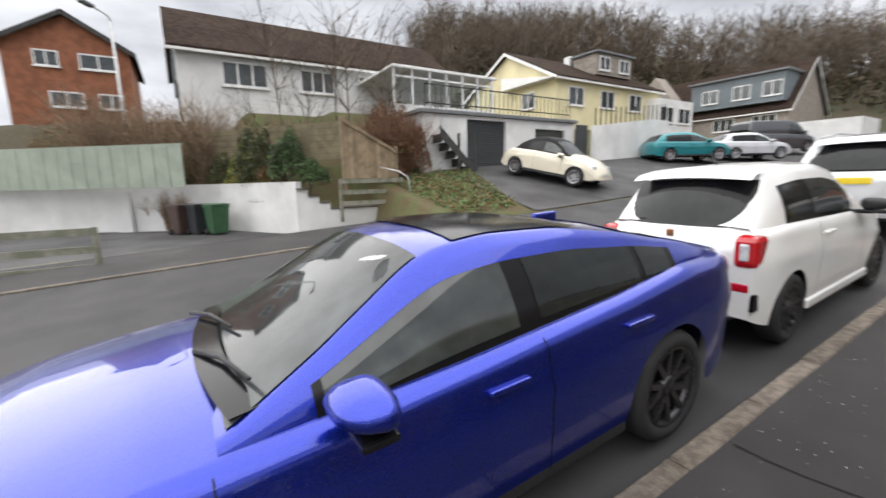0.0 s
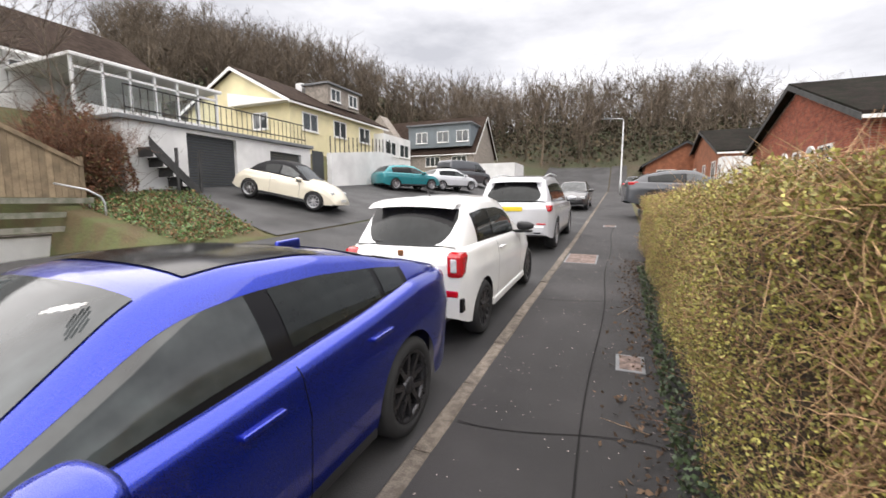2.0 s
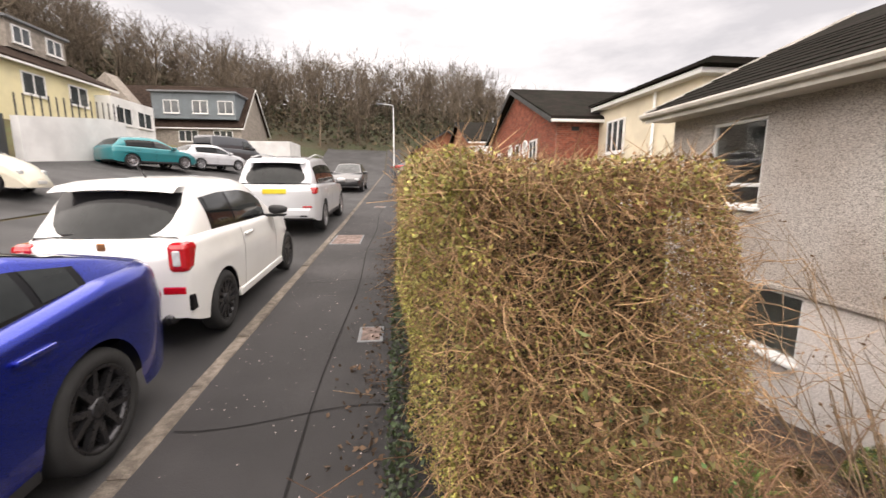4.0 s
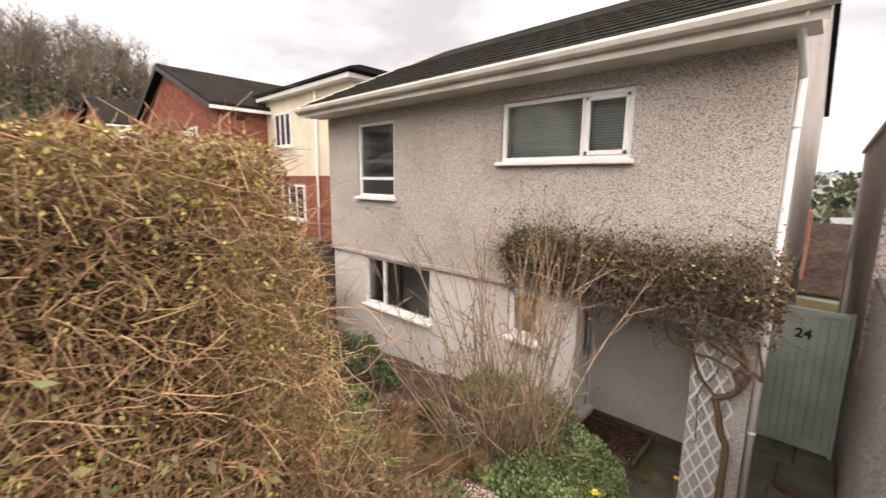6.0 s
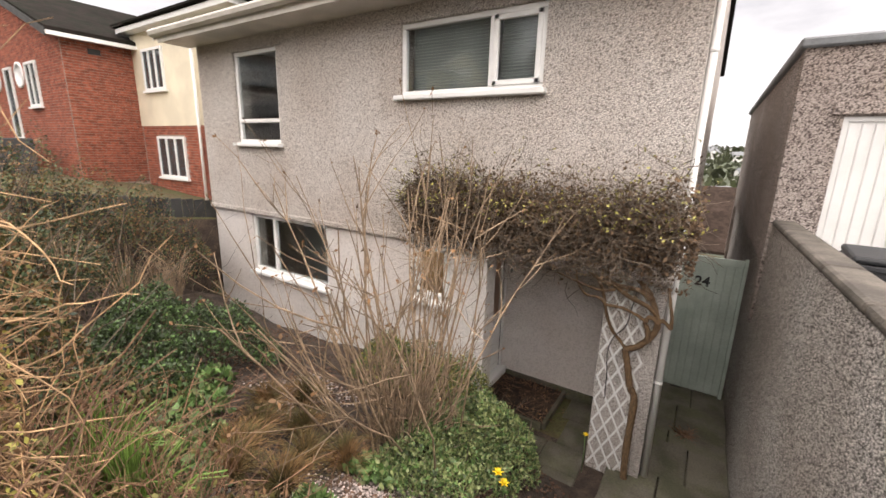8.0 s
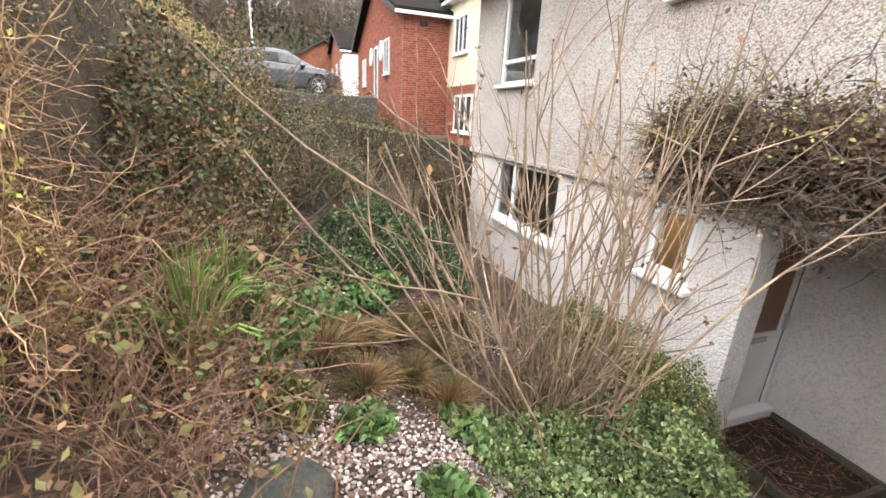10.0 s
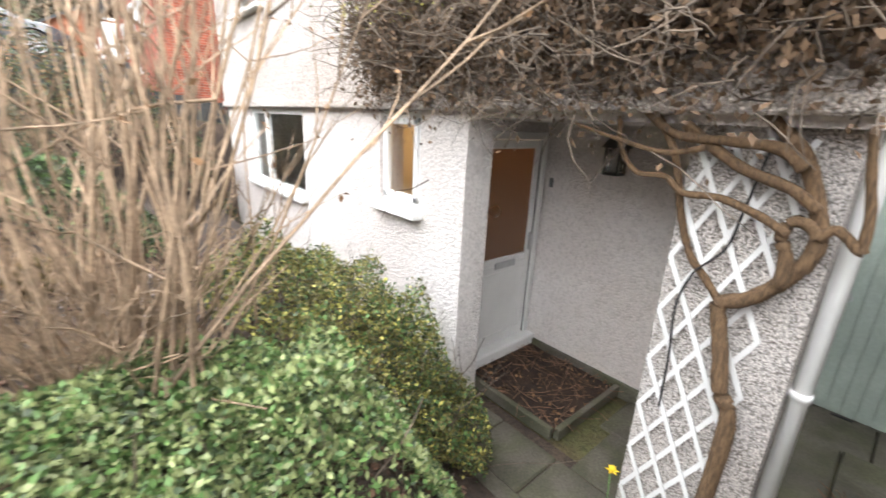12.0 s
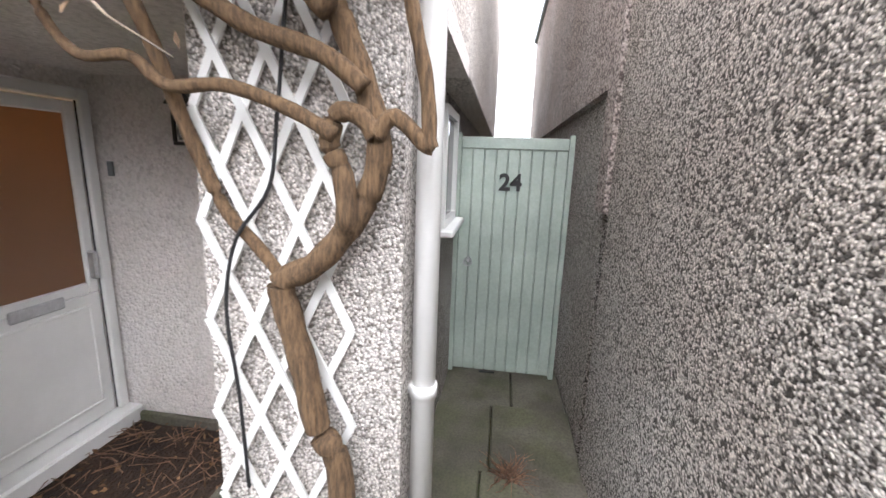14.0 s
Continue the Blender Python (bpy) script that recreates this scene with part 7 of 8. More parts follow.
tf = base("board_fence", pose(-13.2, 6.2, 2.0), "tan vertical board fence with a sloping top", "fence")
for i in range(13):
    y = 5.3 + i * 0.135
    z = 4.0 - (y - 5.3) * 0.52
    place(tf, "board", prism_bm([(y, 2.1), (y + 0.128, 2.1), (y + 0.128, z - 0.067), (y, z)], "x", -13.05, -13.02), M["wood_fence"])
place(tf, "post", box_bm(-13.16, -13.02, 5.18, 5.30, 1.6, 4.08, 0.01), M["wood_fence"])
place(tf, "post", box_bm(-13.16, -13.02, 7.06, 7.18, 1.4, 3.18, 0.01), M["wood_fence"])
place(tf, "rail", prism_bm([(5.3, 3.86), (7.1, 2.93), (7.1, 3.04), (5.3, 3.97)], "x", -13.0, -12.97), M["wood_fence"])
of = base("weathered_fence", pose(-16, 2, 2.5), "weathered olive horizontal board fence above the bank", "fence")
for i in range(6):
    wall_run(of, "board", (-21.0, -1.0), (-13.15, 5.2), 2.75 + i * 0.2, 2.93 + i * 0.2, 2.93 + i * 0.2, 0.03, M["fence_olive"])
for t in (0, 0.2, 0.4, 0.6, 0.8):
    x, y = -21.0 + 7.85 * t, -1.0 + 6.2 * t
    place(of, "post", box_bm(x, x + 0.1, y - 0.12, y - 0.02, 2.2, 4.1), M["fence_olive"])


def rail_fence(name, label, p, q, z0, z1, mat, posts=2, rails=3):
    f = base(name, pose((p[0] + q[0]) / 2, (p[1] + q[1]) / 2, z0), label, "fence")
    for i in range(posts):
        t = i / (posts - 1)
        x, y = p[0] + (q[0] - p[0]) * t, p[1] + (q[1] - p[1]) * t
        place(f, "post", box_bm(x - 0.05, x + 0.05, y - 0.05, y + 0.05, z0 - 0.4, z1 + 0.05, 0.01), mat)
    for i in range(rails):
        z = z0 + 0.12 + (z1 - z0 - 0.22) * i / (rails - 1)
        wall_run(f, "rail", (p[0] + 0.06, p[1]), (q[0] + 0.06, q[1]), z, z + 0.14, z + 0.14, 0.03, mat)
    return f


rail_fence("rail_fence", "pale grey-green three-rail fence beside the steps", (-12.7, 4.95), (-12.7, 7.1), 1.12, 2.05, M["wood_grey"])
rail_fence("rail_fence", "low weathered grey rail fence at the pavement", (-10.4, -6.5), (-10.0, -0.85), 0.28, 1.2, M["wood_grey"], 3)
hr = base("handrail", pose(-12.0, 6.9, 1.1), "bent galvanised handrail beside the steps", "handrail")
hb = tube_bm([(-12.6, 6.3, 2.45), (-12.15, 6.75, 2.30), (-12.0, 6.98, 2.12), (-11.98, 7.05, 1.95), (-11.98, 7.06, 0.9)], 0.025, 8)
place(hr, "rail", hb, M["galv"])
for i in range(5):
    st = base("stone_step", pose(-12.4 - 0.4 * i, 7.4, 1.0), "concrete step up the bank", "step", "bank steps")
    part("tread", box_bm(-0.25, 0.25, -0.35, 0.35, -0.3, 0.15 + 0.18 * i, 0.015), M["concrete"], st)


def wheelie_bin(x, y, z, rot, mat, label, sign=None):
    b = base("wheelie_bin", pose(x, y, z, 0, 0, rot), label, "bin", "wheelie bins")
    bm = bmesh.new()
    lo = [bm.verts.new((sx * 0.23, sy * 0.25, 0.06)) for sx, sy in ((-1, -1), (1, -1), (1, 1), (-1, 1))]
    hi = [bm.verts.new((sx * 0.28, sy * 0.33, 0.94)) for sx, sy in ((-1, -1), (1, -1), (1, 1), (-1, 1))]
    bm.faces.new(lo[::-1])
    bm.faces.new(hi)
    for i in range(4):
        bm.faces.new((lo[i], lo[(i + 1) % 4], hi[(i + 1) % 4], hi[i]))
    bmesh.ops.bevel(bm, geom=bm.edges[:], offset=0.03, segments=2, affect="EDGES")
    part("body", bm, mat, b)
    part("rim", box_bm(-0.30, 0.30, -0.35, 0.35, 0.90, 0.96, 0.015, 2), mat, b)
    bm = box_bm(-0.30, 0.30, -0.37, 0.36, 0.96, 1.02, 0.025, 2)
    for v in bm.verts:
        v.co.z += 0.04 * (1 - (v.co.x / 0.3) ** 2)
    part("lid", bm, mat, b)
    part("handle", tube_bm([(-0.22, 0.40, 0.97), (0.22, 0.40, 0.97)], 0.018, 8), mat, b)
    for s in (-1, 1):
        w = part("wheel", lathe_bm([(0.0, -0.03), (0.10, -0.03), (0.10, 0.03), (0.0, 0.03)], 16), M["rubber"], b)
        w.matrix_local = pose(s * 0.26, 0.24, 0.10, 0, 0, 90)
    if sign:
        part("label_plate", box_bm(-0.12, 0.12, -0.325, -0.318, 0.66, 0.80), M["black_plastic"], b)
        for a, c, d, e in ((-0.12, 0.12, 0.795, 0.80), (-0.12, 0.12, 0.66, 0.665), (-0.12, -0.115, 0.66, 0.80), (0.115, 0.12, 0.66, 0.80), (-0.03, 0.03, 0.725, 0.78), (-0.08, 0.08, 0.695, 0.712), (-0.05, 0.05, 0.675, 0.685)):
            part("label_print", box_bm(a, c, -0.328, -0.324, d, e), M["plate_white"], b)
    return b


M["bin_dark"] = material("dark_bin_plastic", (0.028, 0.03, 0.034), 0.55, 0.15, 4, 80, 0.05)
M["bin_green"] = material("green_bin_plastic", (0.035, 0.10, 0.045), 0.55, 0.15, 4, 80, 0.05)
M["bin_brown"] = material("brown_bin_plastic", (0.06, 0.035, 0.03), 0.55, 0.15, 4, 80, 0.05)
wheelie_bin(-16.15, 0.55, 0.36, 120, M["bin_brown"], "dark brown wheelie bin by the white wall")
wheelie_bin(-15.75, 1.05, 0.36, 115, M["bin_dark"], "dark grey wheelie bin by the white wall")
wheelie_bin(-15.2, 1.55, 0.36, 110, M["bin_green"], "green wheelie bin by the white wall")
wheelie_bin(7.35, -0.62, -0.19, -95, M["bin_dark"], "dark grey wheelie bin with a white council label", True)
wheelie_bin(7.45, -1.3, -0.19, -92, M["bin_brown"], "dark brown wheelie bin beside the garage door")


def street_lamp(x, y, z, h, turn, label):
    l = base("street_lamp", pose(x, y, z, 0, 0, turn), label, "street lamp")
    part("column", tube_bm([(0, 0, -0.3), (0, 0, 1.2), (0, 0, 1.25), (0, 0, h - 0.2)], [0.09, 0.09, 0.06, 0.045], 10), M["galv"], l)
    part("arm", tube_bm([(0, 0, h - 0.25), (-0.05, 0, h - 0.05), (-0.25, 0, h), (-0.9, 0, h + 0.03)], 0.035, 8), M["galv"], l)
    part("lantern", box_bm(-1.45, -0.85, -0.13, 0.13, h - 0.04, h + 0.09, 0.05, 2), M["lead"], l)
    return l


street_lamp(0.35, 37.0, street(37), 6.0, 10, "tall pale steel street lamp beside the pavement")
street_lamp(-22.0, -1.05, 4.2, 4.6, 150, "pale steel street lamp between the houses")

# ---- brick houses up the near side ----
def brick_wall(thing_, axis, pos, a0, a1, z0, z1, out, top=None, cut=(), limit=1500):
    """Bricks in courses, proud of a mortar face; top gives the wall's height along it, cut the openings."""
    V, F = [], []
    L_, H_ = 0.225, 0.075
    r = random.Random(3)
    j = 0
    z = z0
    while z < z1:
        a = a0 - (j % 2) * L_ / 2
        while a < a1:
            u0, u1 = max(a0, a), min(a1, a + L_ - 0.012)
            zt = z + H_ - 0.012
            mid = (u0 + u1) / 2
            if u1 - u0 > 0.04 and (top is None or zt < top(mid)) and not any(c[0] < mid < c[1] and c[2] < zt and z < c[3] for c in cut):
                d = pos + out * (0.012 + r.uniform(0, 0.003))
                k = len(V)
                if axis == "x":
                    V += [(d, u0, z), (d, u1, z), (d, u1, zt), (d, u0, zt), (pos, u0, z), (pos, u1, z), (pos, u1, zt), (pos, u0, zt)]
                else:
                    V += [(u0, d, z), (u1, d, z), (u1, d, zt), (u0, d, zt), (u0, pos, z), (u1, pos, z), (u1, pos, zt), (u0, pos, zt)]
                F += [(k, k + 1, k + 2, k + 3), (k, k + 1, k + 5, k + 4), (k + 3, k + 2, k + 6, k + 7), (k, k + 3, k + 7, k + 4), (k + 1, k + 2, k + 6, k + 5)]
            a += L_
        z += H_
        j += 1
    o = thing_.location
    V = [(x - o.x, y - o.y, zz - o.z) for x, y, zz in V]
    ob = new("bricks", mesh_from("bricks", V, F, M["brick"]))
    ob.parent = thing_
    ob["kind"] = "stuff"
    return ob


bh = gable_house("brick_house", "red brick house with a dark tiled gable roof", 6.7, 14.0, 16.2, 27.4, 0.5, 4.5, 6.55, "x", M["mortar"], M["tile_dark"], 0.35)
apex_y = (16.2 + 27.4) / 2
brick_wall(bh, "x", 6.7, 16.2, 27.4, 0.4, 6.7, -1, lambda y: 4.45 + 1.9 * (1 - abs(y - apex_y) / 5.6), ((18.3, 19.3, 2.6, 3.9), (20.8, 21.6, 1.6, 3.9), (24.3, 25.3, 2.4, 3.7)))
small_window(bh, "x", 6.69, 18.3, 19.3, 2.6, 3.9, -1, 2)
small_window(bh, "x", 6.69, 20.8, 21.6, 1.6, 3.9, -1, 1)
small_window(bh, "x", 6.69, 24.3, 25.3, 2.4, 3.7, -1, 2)
for y in (22.6, 20.0):
    rw = part("round_window", lathe_bm([(0.0, 0.02), (0.30, 0.02), (0.30, 0.05), (0.40, 0.05), (0.40, 0.0)], 20), M["upvc"], bh, "round white framed window")
    rw.matrix_local = pose(6.69 - bh.location.x, y - bh.location.y, 3.6 - bh.location.z, 0, 0, 90)
brick_wall(bh, "y", 16.2, 6.72, 8.5, 0.4, 4.5, -1)
place(bh, "vent", box_bm(7.3, 7.6, 16.17, 16.2, 4.0, 4.15), M["black_plastic"])
cream = base("cream_house", pose(10.5, 13.5, 0.0), "cream rendered wing over red brick with a hipped tiled roof", "house")
place(cream, "wall", box_bm(8.4, 14.0, 10.8, 16.2, 2.1, 4.75), M["cream_paint"])
place(cream, "base_wall", box_bm(8.42, 14.0, 10.82, 16.2, -1.5, 2.1), M["mortar"])
brick_wall(cream, "x", 8.42, 10.82, 16.1, -1.0, 2.1, -1, None, ((13.6, 15.2, 0.6, 1.8),))
small_window(cream, "x", 8.4, 14.3, 15.5, 3.1, 4.25, -1, 3)
small_window(cream, "x", 8.41, 13.6, 15.2, 0.6, 1.8, -1, 3)
place(cream, "fascia", box_bm(8.12, 14.3, 10.5, 16.4, 4.72, 4.86, 0.01), M["upvc"])
place(cream, "downpipe", tube_bm([(8.3, 12.6, -1.0), (8.3, 12.6, 4.7)], 0.04, 8), M["upvc"])
bm = bmesh.new()
e = [bm.verts.new(p) for p in ((8.05, 10.3, 4.88), (14.5, 10.3, 4.88), (14.5, 16.5, 4.88), (8.05, 16.5, 4.88))]
t = [bm.verts.new(p) for p in ((10.7, 13.5, 6.0), (14.5, 13.5, 6.0))]
for f in ((e[0], e[1], t[1], t[0]), (e[3], t[0], t[1], e[2]), (e[0], t[0], e[3]), (e[1], e[2], t[1]), (e[3], e[2], e[1], e[0])):
    bm.faces.new(f)
place(cream, "roof", bm, M["tile_dark"])
V, F = [], []
for i in range(9):
    k0, k1 = i / 9, (i + 0.96) / 9
    for q0, q1, a_, b_ in (((8.05, 10.3), (8.05, 16.5), (10.7, 13.5), (10.7, 13.5)), ((8.05, 10.3), (14.5, 10.3), (10.7, 13.5), (14.5, 13.5))):
        k = len(V)
        for (p, a), kk, dz in (((q0, a_), k0, 0.06), ((q1, b_), k0, 0.06), ((q1, b_), k1, 0.01), ((q0, a_), k1, 0.01)):
            V.append((p[0] + (a[0] - p[0]) * kk - 10.5, p[1] + (a[1] - p[1]) * kk - 13.5, 4.9 + 1.1 * kk + dz))
        F.append((k, k + 1, k + 2, k + 3))
        V += [(v[0], v[1], v[2] - 0.06) for v in V[k:k + 2]]
        F.append((k, k + 1, k + 5, k + 4))
co = new("tile_courses", mesh_from("tile_courses", V, F, M["tile_dark"]))
co.parent = cream
bh2 = gable_house("brick_house", "further red brick house with a dark roof", 6.7, 13.5, 34.8, 50.0, 2.0, 5.4, 7.8, "x", M["brick_far"], M["tile_dark"], 0.35)
small_window(bh2, "x", 6.69, 36.5, 37.9, 3.6, 4.9, -1, 2)
small_window(bh2, "x", 6.69, 40.5, 41.5, 3.0, 4.9, -1, 1)
small_window(bh2, "x", 6.69, 45.0, 46.4, 3.6, 4.9, -1, 2)
place(bh2, "wing", box_bm(6.5, 8.4, 33.3, 34.8, 1.6, 4.9), M["white_paint"])
small_window(bh2, "x", 6.49, 33.45, 34.6, 3.2, 4.5, -1, 2)
bh3 = gable_house("house", "brick bungalow with a dark roof up the street", 2.6, 9.5, 47.0, 55.0, 2.8, 5.6, 7.6, "y", M["brick_far"], M["tile_dark"], 0.4)
small_window(bh3, "y", 47.0, 3.6, 5.2, 3.8, 5.0, -1, 3)
fence_b = base("boundary_fence", pose(6.5, 10.0, 0.0), "dark timber fence between the gardens", "fence")
for i in range(20):
    place(fence_b, "board", box_bm(3.6 + i * 0.22, 3.8 + i * 0.22, 9.55, 9.58, land(3.6 + i * 0.22, 9.5) - 0.4, 0.9 - i * 0.03), M["wood_dark"])

# ---- woods ----
wood = Sticks()
tw_a, tw_b = [], []


def bare_tree(sticks, root, h, detail=1.0, girth=1.0):
    x, y, z = root
    pts, _d = wander((x, y, z - 0.3), (rng.normal(0, 0.06), rng.normal(0, 0.06), 1), h * 0.72, 5, 0.05, 0.05)
    r = h * 0.017 * girth
    sticks.line(pts, r, r * 0.45)
    ends = []
    for _ in range(int(9 * detail)):
        i = rng.integers(2, 6)
        a = rng.uniform(0, 6.28)
        d = np.array([math.cos(a) * 0.7, math.sin(a) * 0.7, 0.75])
        sub, _d = wander(pts[i], d, h * rng.uniform(0.25, 0.42), 4, 0.16, 0.08)
        sticks.line(sub, r * 0.4, r * 0.12)
        for q in range(int(5 * detail)):
            j = rng.integers(1, 5)
            s2, _d = wander(sub[j], unit(sub[j] - sub[j - 1]) + rng.normal(size=3) * 0.55, h * rng.uniform(0.08, 0.2), 3, 0.2, 0.05)
            sticks.line(s2, r * 0.16, r * 0.05)
            ends += s2[1:]
    return ends


ends_all = []
for _ in range(820):
    if rng.random() < 0.55:
        x, y = rng.uniform(-82, -40), rng.uniform(2, 78)
        if y < -0.52 * x + 2:
            continue
    else:
        x, y = rng.uniform(-40, 60), rng.uniform(56, 96)
    h = rng.uniform(8.0, 12.0) if x < -26 else rng.uniform(6.5, 10.5)
    ends_all += bare_tree(wood, (x, y, land(x, y)), h, 1.0)
E_ = np.array(ends_all)
dirs = rng.normal(size=(len(E_), 3)) + np.array([0, 0, 0.8])
Vt, Qt = twig_geo(E_, E_ + unit(dirs) * rng.uniform(0.5, 1.5, (len(E_), 1)), np.full(len(E_), 0.022), np.full(len(E_), 0.007))
wd = new("woods", wood.mesh("woods", M["wood_far"]))
tagged(wd, "leafless hillside woodland above the houses", "woods", "", "stuff")
wt = new("woods_twigs", fast_mesh("woods_twigs", Vt, Qt, M["wood_far"]))
tagged(wt, "fine bare twigs of the hillside woodland", "woods", "", "stuff")
# undergrowth: brown scrub and evergreen clumps on the slope
Pu = []
for _ in range(60000):
    if rng.random() < 0.5:
        x, y = rng.uniform(-82, -33), rng.uniform(0, 78)
    else:
        x, y = rng.uniform(-45, 62), rng.uniform(47, 96)
    if (-27 < x < 13 and y < 56) or y < -0.5 * x:
        continue
    Pu.append((x, y, land(x, y) + abs(rng.normal(0, 1.8))))
Pu = np.array(Pu)
k = rng.random(len(Pu))
M["scrub"] = material("brown_scrub", (0.085, 0.066, 0.038), 0.95, 0.4, 0.5, 5, 0.0, per_island=0.5)
M["scrub_green"] = material("ivy_scrub", (0.05, 0.06, 0.025), 0.9, 0.4, 0.5, 5, 0.0, per_island=0.5)
for nm, sel, m, sz in (("scrub", k < 0.7, "scrub", 0.45), ("ivy_scrub", k >= 0.7, "scrub_green", 0.4)):
    V, Q = leaf_geo(Pu[sel], sz, up=0.8, long=1.2)
    tagged(new(nm, fast_mesh(nm, V, Q, M[m])), "tangled winter scrub under the trees", "scrub", "", "stuff")

# ---- planting across the street ----
def twiggy(name, label, x, y, h, spread, count, mat, r0=0.02, forks=5):
    s = Sticks()
    bush(s, (x, y, land(x, y) - 0.05), count, h, spread, r0, forks, 0.16, 0.04)
    return thing(name, label, "shrub", [("stems", s.mesh("stems", M[mat]))])


M["leaf_russet"] = material("russet_leaf", (0.17, 0.07, 0.035), 0.85, 0.4, 3, 30, 0.1, per_island=0.5)
mound("russet_bush", "rounded bush of dry russet leaves behind the board fence", -14.25, 7.7, 1.35, 1.35, 2.7, 9000, 0.055, (("leaf_russet", 0.85), ("leaf_olive", 0.15)))
twiggy("russet_bush", "dense russet twiggy bush above the bank", -14.1, 7.55, 2.5, 2.0, 300, "twig_red", 0.010, 5)
for x, y, h in ((-15.2, 4.6, 5.0), (-15.6, 6.4, 5.4), (-14.6, 7.6, 4.0), (-16.6, 3.0, 3.6), (-14.2, 9.6, 3.2), (-16.0, 8.2, 5.2), (-17.4, 4.4, 5.2), (-17.2, 6.4, 5.6)):
    s = Sticks()
    bare_tree(s, (x, y, land(x, y)), h, 1.9, 0.5)
    thing("bare_tree", "small leafless ornamental tree on the bank", "tree", [("branches", s.mesh("branches", M["twig_grey"]))])
for cx, cy, r, h, m in ((-14.2, 3.75, 0.55, 1.5, (("leaf_dark", 0.6), ("leaf_green", 0.4))), (-15.55, 2.95, 0.6, 1.75, (("leaf_dark", 0.6), ("leaf_olive", 0.4))), (-16.5, 2.5, 0.4, 0.8, (("leaf_hedge", 0.6), ("leaf_green", 0.4))),
                        (-14.9, 3.35, 0.4, 0.7, (("leaf_olive", 0.5), ("leaf_brown", 0.5))), (-13.5, 4.4, 0.4, 0.7, (("leaf_green", 0.5), ("leaf_dark", 0.5))), (-17.2, 2.2, 0.6, 1.0, (("leaf_dark", 0.5), ("leaf_olive", 0.5))),
                        (-18.6, 0.9, 0.9, 2.0, (("leaf_brown", 0.5), ("leaf_olive", 0.5))), (-20.5, -0.6, 1.1, 2.2, (("leaf_brown", 0.6), ("leaf_dark", 0.4))), (-23.0, -3.2, 1.4, 2.4, (("leaf_brown", 0.6), ("leaf_olive", 0.4)))):
    mound("garden_shrub", "garden shrub on the bank behind the wall", cx, cy, r * 1.15, r * 1.15, h * 1.4, 4600, 0.06, m, 1.9)
for i in range(4):
    x, y = -14.75 - 0.16 * i, 3.2 - 0.1 * i
    tuft("pampas_grass", "pale dry ornamental grass plume", x, y, 70, 1.6, 0.35, "twig", 0.012)
for x, y in ((-18.0, 1.6), (-19.6, 0.2), (-21.6, -1.8)):
    twiggy("bare_bush", "bare grey-brown twiggy bush on the bank", x, y, 3.2, 2.0, 170, "twig", 0.018, 4)
for i in range(3):
    tuft("pampas_grass", "pale dry ornamental grass plume", -18.2 + 0.6 * i, -0.4 + 0.5 * i, 80, 1.3, 0.5, "twig", 0.012)
xs_ = rng.uniform(-13.6, -8.9, 9000)
ys_ = rng.uniform(7.0, 10.4, 9000)
ok = ys_ < 10.6 - 0.35 * (xs_ + 13.6)
Pg = np.stack([xs_[ok], ys_[ok], np.array([land(a, b) for a, b in zip(xs_[ok], ys_[ok])]) + np.abs(rng.normal(0.05, 0.06, ok.sum()))], axis=1)
k = rng.random(len(Pg))
bank = thing("bank_planting", "low leafy ground cover on the grass bank", "ground cover", [
    ("leaves", fast_mesh("l1", *leaf_geo(Pg[k < 0.5], 0.06), M["leaf_green"])), ("dry_leaves", fast_mesh("l2", *leaf_geo(Pg[(k >= 0.5) & (k < 0.85)], 0.06), M["leaf_brown"])),
    ("pale_leaves", fast_mesh("l3", *leaf_geo(Pg[k >= 0.85], 0.05), M["leaf_pale"]))], kind="stuff")

# ---- the town across the valley ----
fh = base("far_house", pose(300, -20, 0), "small pale house on the far hillside", "house", "town across the valley")
part("wall", prism_bm([(-4, 0), (4, 0), (4, 5), (0, 7.4), (-4, 5)], "x", -5, 5), M["white_paint"], fh)
part("roof", prism_bm([(-4.6, 4.8), (0, 7.6), (4.6, 4.8), (4.6, 5.1), (0, 7.95), (-4.6, 5.1)], "x", -5.3, 5.3), M["lead"], fh)
for i in range(70):
    x = rng.uniform(150, 520)
    y = rng.uniform(-90, 130)
    copy_thing(fh, pose(x, y, land(x, y) - 0.5, 0, 0, rng.uniform(0, 180)))
near_roof = gable_house("house", "house with a terracotta chimney below the garden", 24, 34, -2.0, 8.0, -4.5, -2.4, 0.0, "y", M["white_paint"], M["roof_brown"])
place(near_roof, "chimney", box_bm(24.5, 25.4, 1.2, 2.0, -2.5, 0.9), M["brick_far"])
Pt = np.stack([rng.uniform(120, 560, 5000), rng.uniform(-150, 180, 5000), np.zeros(5000)], axis=1)
Pt[:, 2] = np.array([land(a, b) for a, b, _ in Pt]) + rng.uniform(0, 4, 5000)
tagged(new("valley_trees", fast_mesh("valley_trees", *leaf_geo(Pt, 4.0, up=1.0), M["scrub_green"])), "trees and hedges across the valley", "trees", "", "stuff")
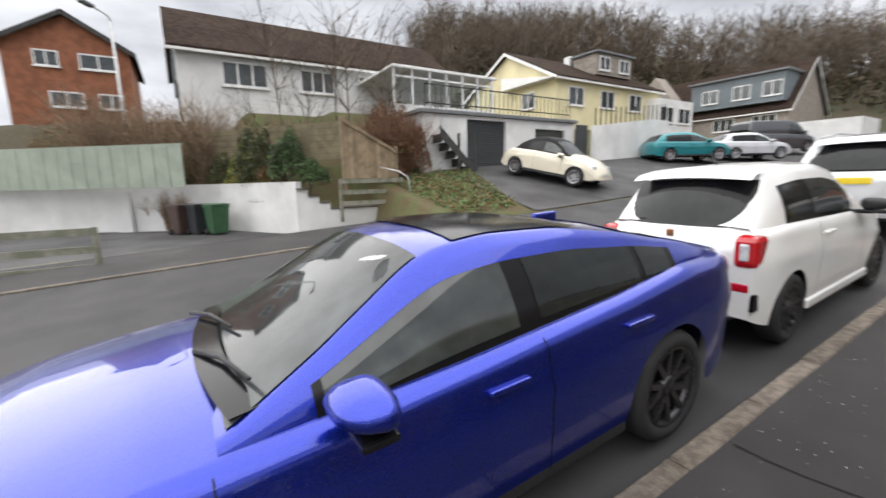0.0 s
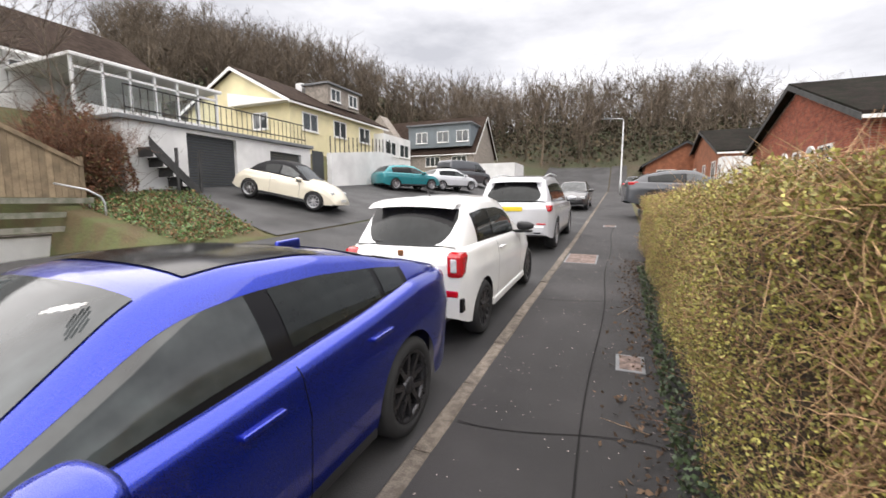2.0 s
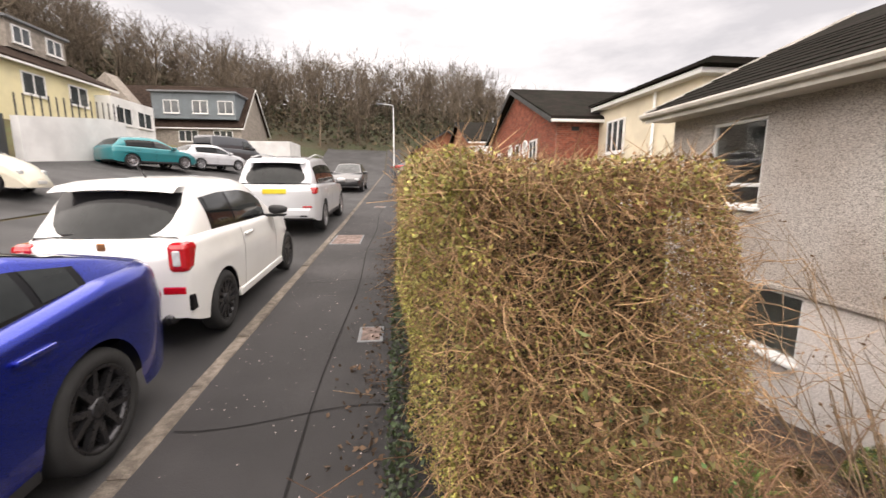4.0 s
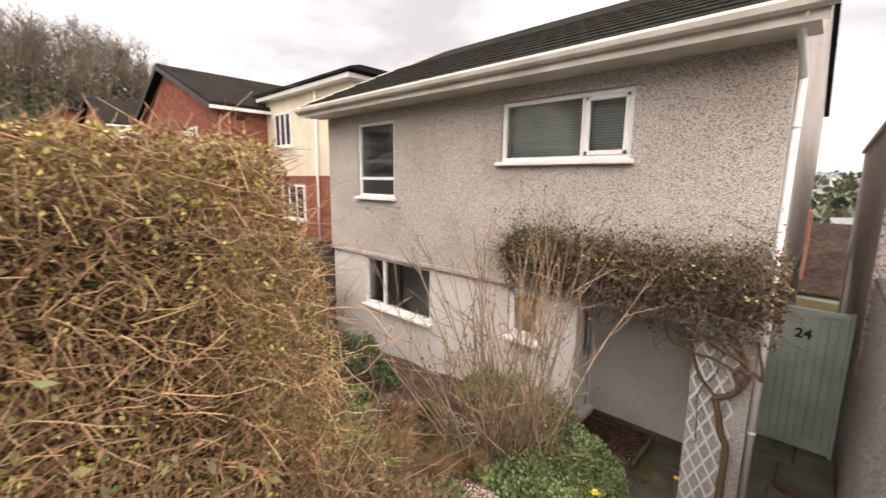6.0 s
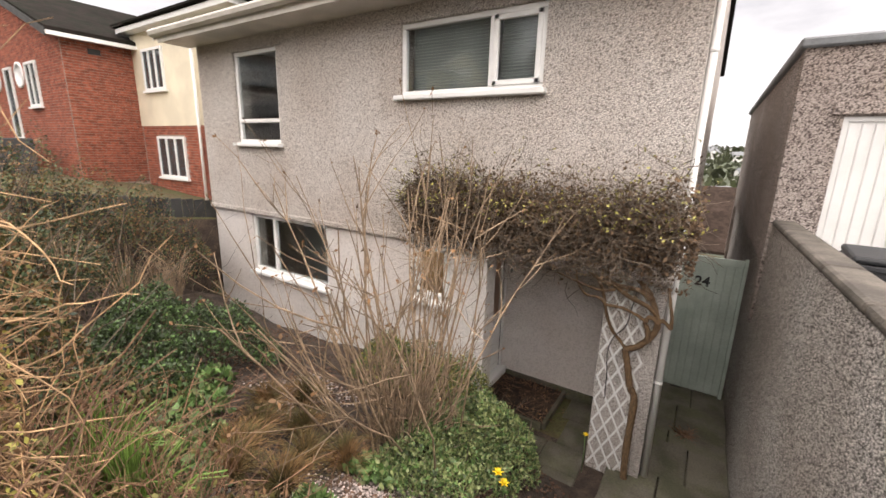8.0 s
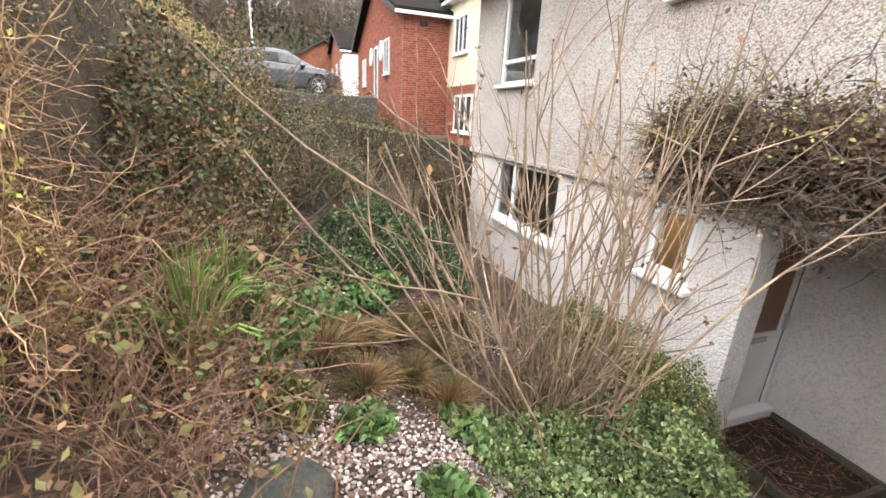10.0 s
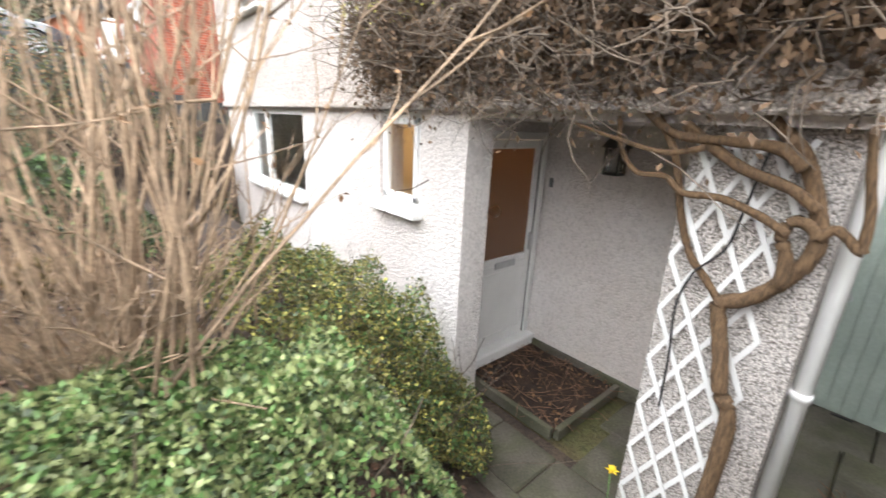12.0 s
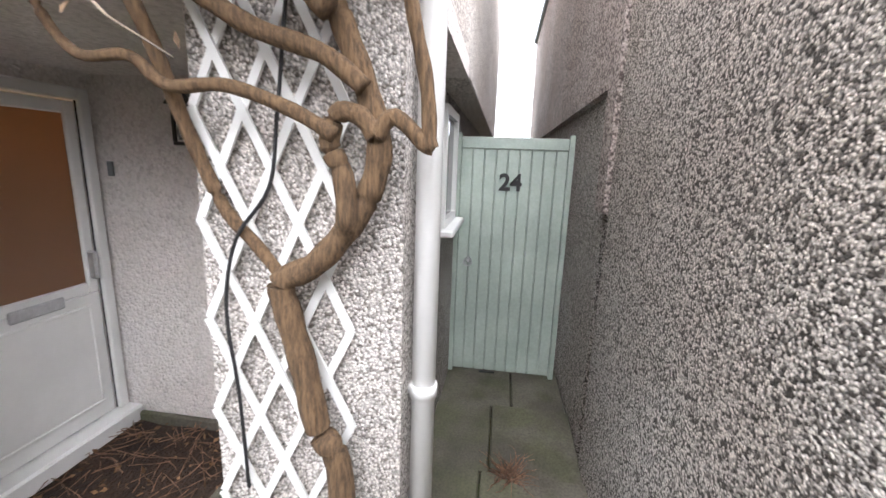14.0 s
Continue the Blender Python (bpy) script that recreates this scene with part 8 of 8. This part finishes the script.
# ---- kerbs, covers, marks and litter on the street ----
kerb_me = bpy.data.meshes.new("kerb_stone")
kb = box_bm(0, 0.125, 0.004, 0.906, -0.16, 0.0, 0.012)
kb.to_mesh(kerb_me)
kb.free()
kerb_me.materials.append(M["kerb"])
kerbs = base("kerb", pose(KERB_X, 0, 0), "row of worn stone kerbs along the pavement", "kerb", "", "structure")
for i in range(-12, 56):
    y = i * 0.91
    k = new("kerb_stone", kerb_me)
    k.parent = kerbs
    k.matrix_local = pose(random.uniform(-0.006, 0.006), y, (street(y) + hill(-0.8, y)) + 0.008 + random.uniform(-0.006, 0.006), math.degrees(math.atan(0.048)))
kerbs_f = base("kerb_far", pose(FAR_KERB_X, 0, 0), "row of stone kerbs across the road", "kerb", "", "structure")
for i in range(-14, 46):
    y = i * 0.91
    k = new("kerb_stone", kerb_me)
    k.parent = kerbs_f
    k.matrix_local = pose(-0.125, y, land(FAR_KERB_X + 0.05, y) + (0.15 if y < 7.5 else 0.09), math.degrees(math.atan(0.048)))


def cover(x, y, w, l, turn, mat, label):
    c = base("inspection_cover", pose(x, y, street(y) + 0.006, math.degrees(math.atan(0.048)), 0, turn), label, "cover")
    part("frame", box_bm(-w / 2, w / 2, -l / 2, l / 2, -0.03, 0.004, 0.004), M["lead"], c)
    part("lid", box_bm(-w / 2 + 0.03, w / 2 - 0.03, -l / 2 + 0.03, l / 2 - 0.03, -0.02, 0.008, 0.004), mat, c)
    return c


M["cover_pink"] = material("worn_concrete_cover", (0.26, 0.19, 0.165), 0.9, 0.4, 14, 70, 0.4, stain=0.4, stain_scale=6)
cover(-0.36, 9.55, 0.62, 1.05, 0, M["cover_pink"], "broken pinkish concrete inspection cover")
cover(0.46, 4.50, 0.24, 0.36, 0, M["cover_pink"], "small worn inspection cover by the hedge")
cover(0.05, 15.6, 0.4, 0.5, 0, M["cover_pink"], "small pale cover in the pavement")


def strip_mark(name, label, pts, w, mat, zf, lift=0.006):
    V, F = [], []
    for i, (x, y) in enumerate(pts):
        a, b = pts[max(0, i - 1)], pts[min(len(pts) - 1, i + 1)]
        d = Vector((b[0] - a[0], b[1] - a[1])).normalized()
        n = Vector((-d.y, d.x)) * w / 2
        for s in (1, -1):
            V.append((x + s * n.x, y + s * n.y, zf(x + s * n.x, y + s * n.y) + lift))
        if i:
            k = 2 * i
            F.append((k - 2, k - 1, k + 1, k))
    return tagged(new(name, mesh_from(name, V, F, mat)), label, "patch", "", "structure")


M["tar"] = material("tar_seam", (0.020, 0.019, 0.019), 0.9, 0.3, 8, 80, 0.3, spec=0.15)
M["edge_line"] = material("pale_edging", (0.36, 0.34, 0.30), 0.9, 0.4, 6, 60, 0.3)
strip_mark("tar_seam", "dark seam in the patched pavement", [(0.16 + 0.03 * math.sin(y * 1.3), y) for y in np.linspace(-2, 16, 60)], 0.014, M["tar"], lambda x, y: street(y))
for yy in (3.2, 6.4, 8.4, 11.6):
    strip_mark("tar_seam", "dark seam in the patched pavement", [(x, yy + 0.1 * math.sin(3 * x)) for x in np.linspace(-0.66, 0.7, 10)], 0.010, M["tar"], lambda x, y: street(y))
strip_mark("edging", "pale concrete edging behind the far pavement", [(-10.72, y) for y in np.linspace(-20, 6, 30)], 0.07, M["edge_line"], lambda x, y: land(x, y), 0.05)
# bits on the pavement
Pp = np.stack([rng.uniform(-0.65, 0.75, 900), rng.uniform(0.5, 14, 900), np.zeros(900)], axis=1)
Pp[:, 2] = [street(y) + 0.006 for y in Pp[:, 1]]
pebbles("pavement_grit", "pale grit and petals scattered on the pavement", Pp, 0.007, M["gravel"])
Pd = np.stack([rng.uniform(0.2, 0.8, 70), rng.uniform(1.5, 11, 70), np.zeros(70)], axis=1)
Pd[:, 2] = [street(y) + 0.012 for y in Pd[:, 1]]
tagged(new("dead_leaves", fast_mesh("dead_leaves", *leaf_geo(Pd, 0.035, up=0.0), M["leaf_litter"])), "dead brown leaves on the pavement", "leaves", "", "stuff")
for x, y, a, l in ((0.35, 5.9, 20, 0.35), (0.55, 3.4, 60, 0.3), (0.72, 2.9, 100, 0.4)):
    s = Sticks()
    pts, _d = wander((x, y, street(y) + 0.01), (math.cos(a), math.sin(a), 0.02), l, 5, 0.12)
    s.line(pts, 0.006, 0.003)
    thing("fallen_stick", "thin fallen stick on the pavement", "stick", [("stick", s.mesh("stick", M["twig"]))])
# weeds in the passage
wz = path_z(7.9)
wd_ = Sticks()
for _ in range(110):
    a = rng.uniform(0, 6.28)
    pts, _d = wander((7.92 + rng.normal(0, 0.03), 0.62 + rng.normal(0, 0.03), wz), (math.cos(a), math.sin(a), 0.35), rng.uniform(0.08, 0.24), 4, 0.2, -0.08)
    wd_.line(pts, 0.004, 0.0015)
thing("dead_weed", "small dead brown weed on the slabs", "weed", [("stalk", wd_.mesh("stalk", M["twig_red"]))])
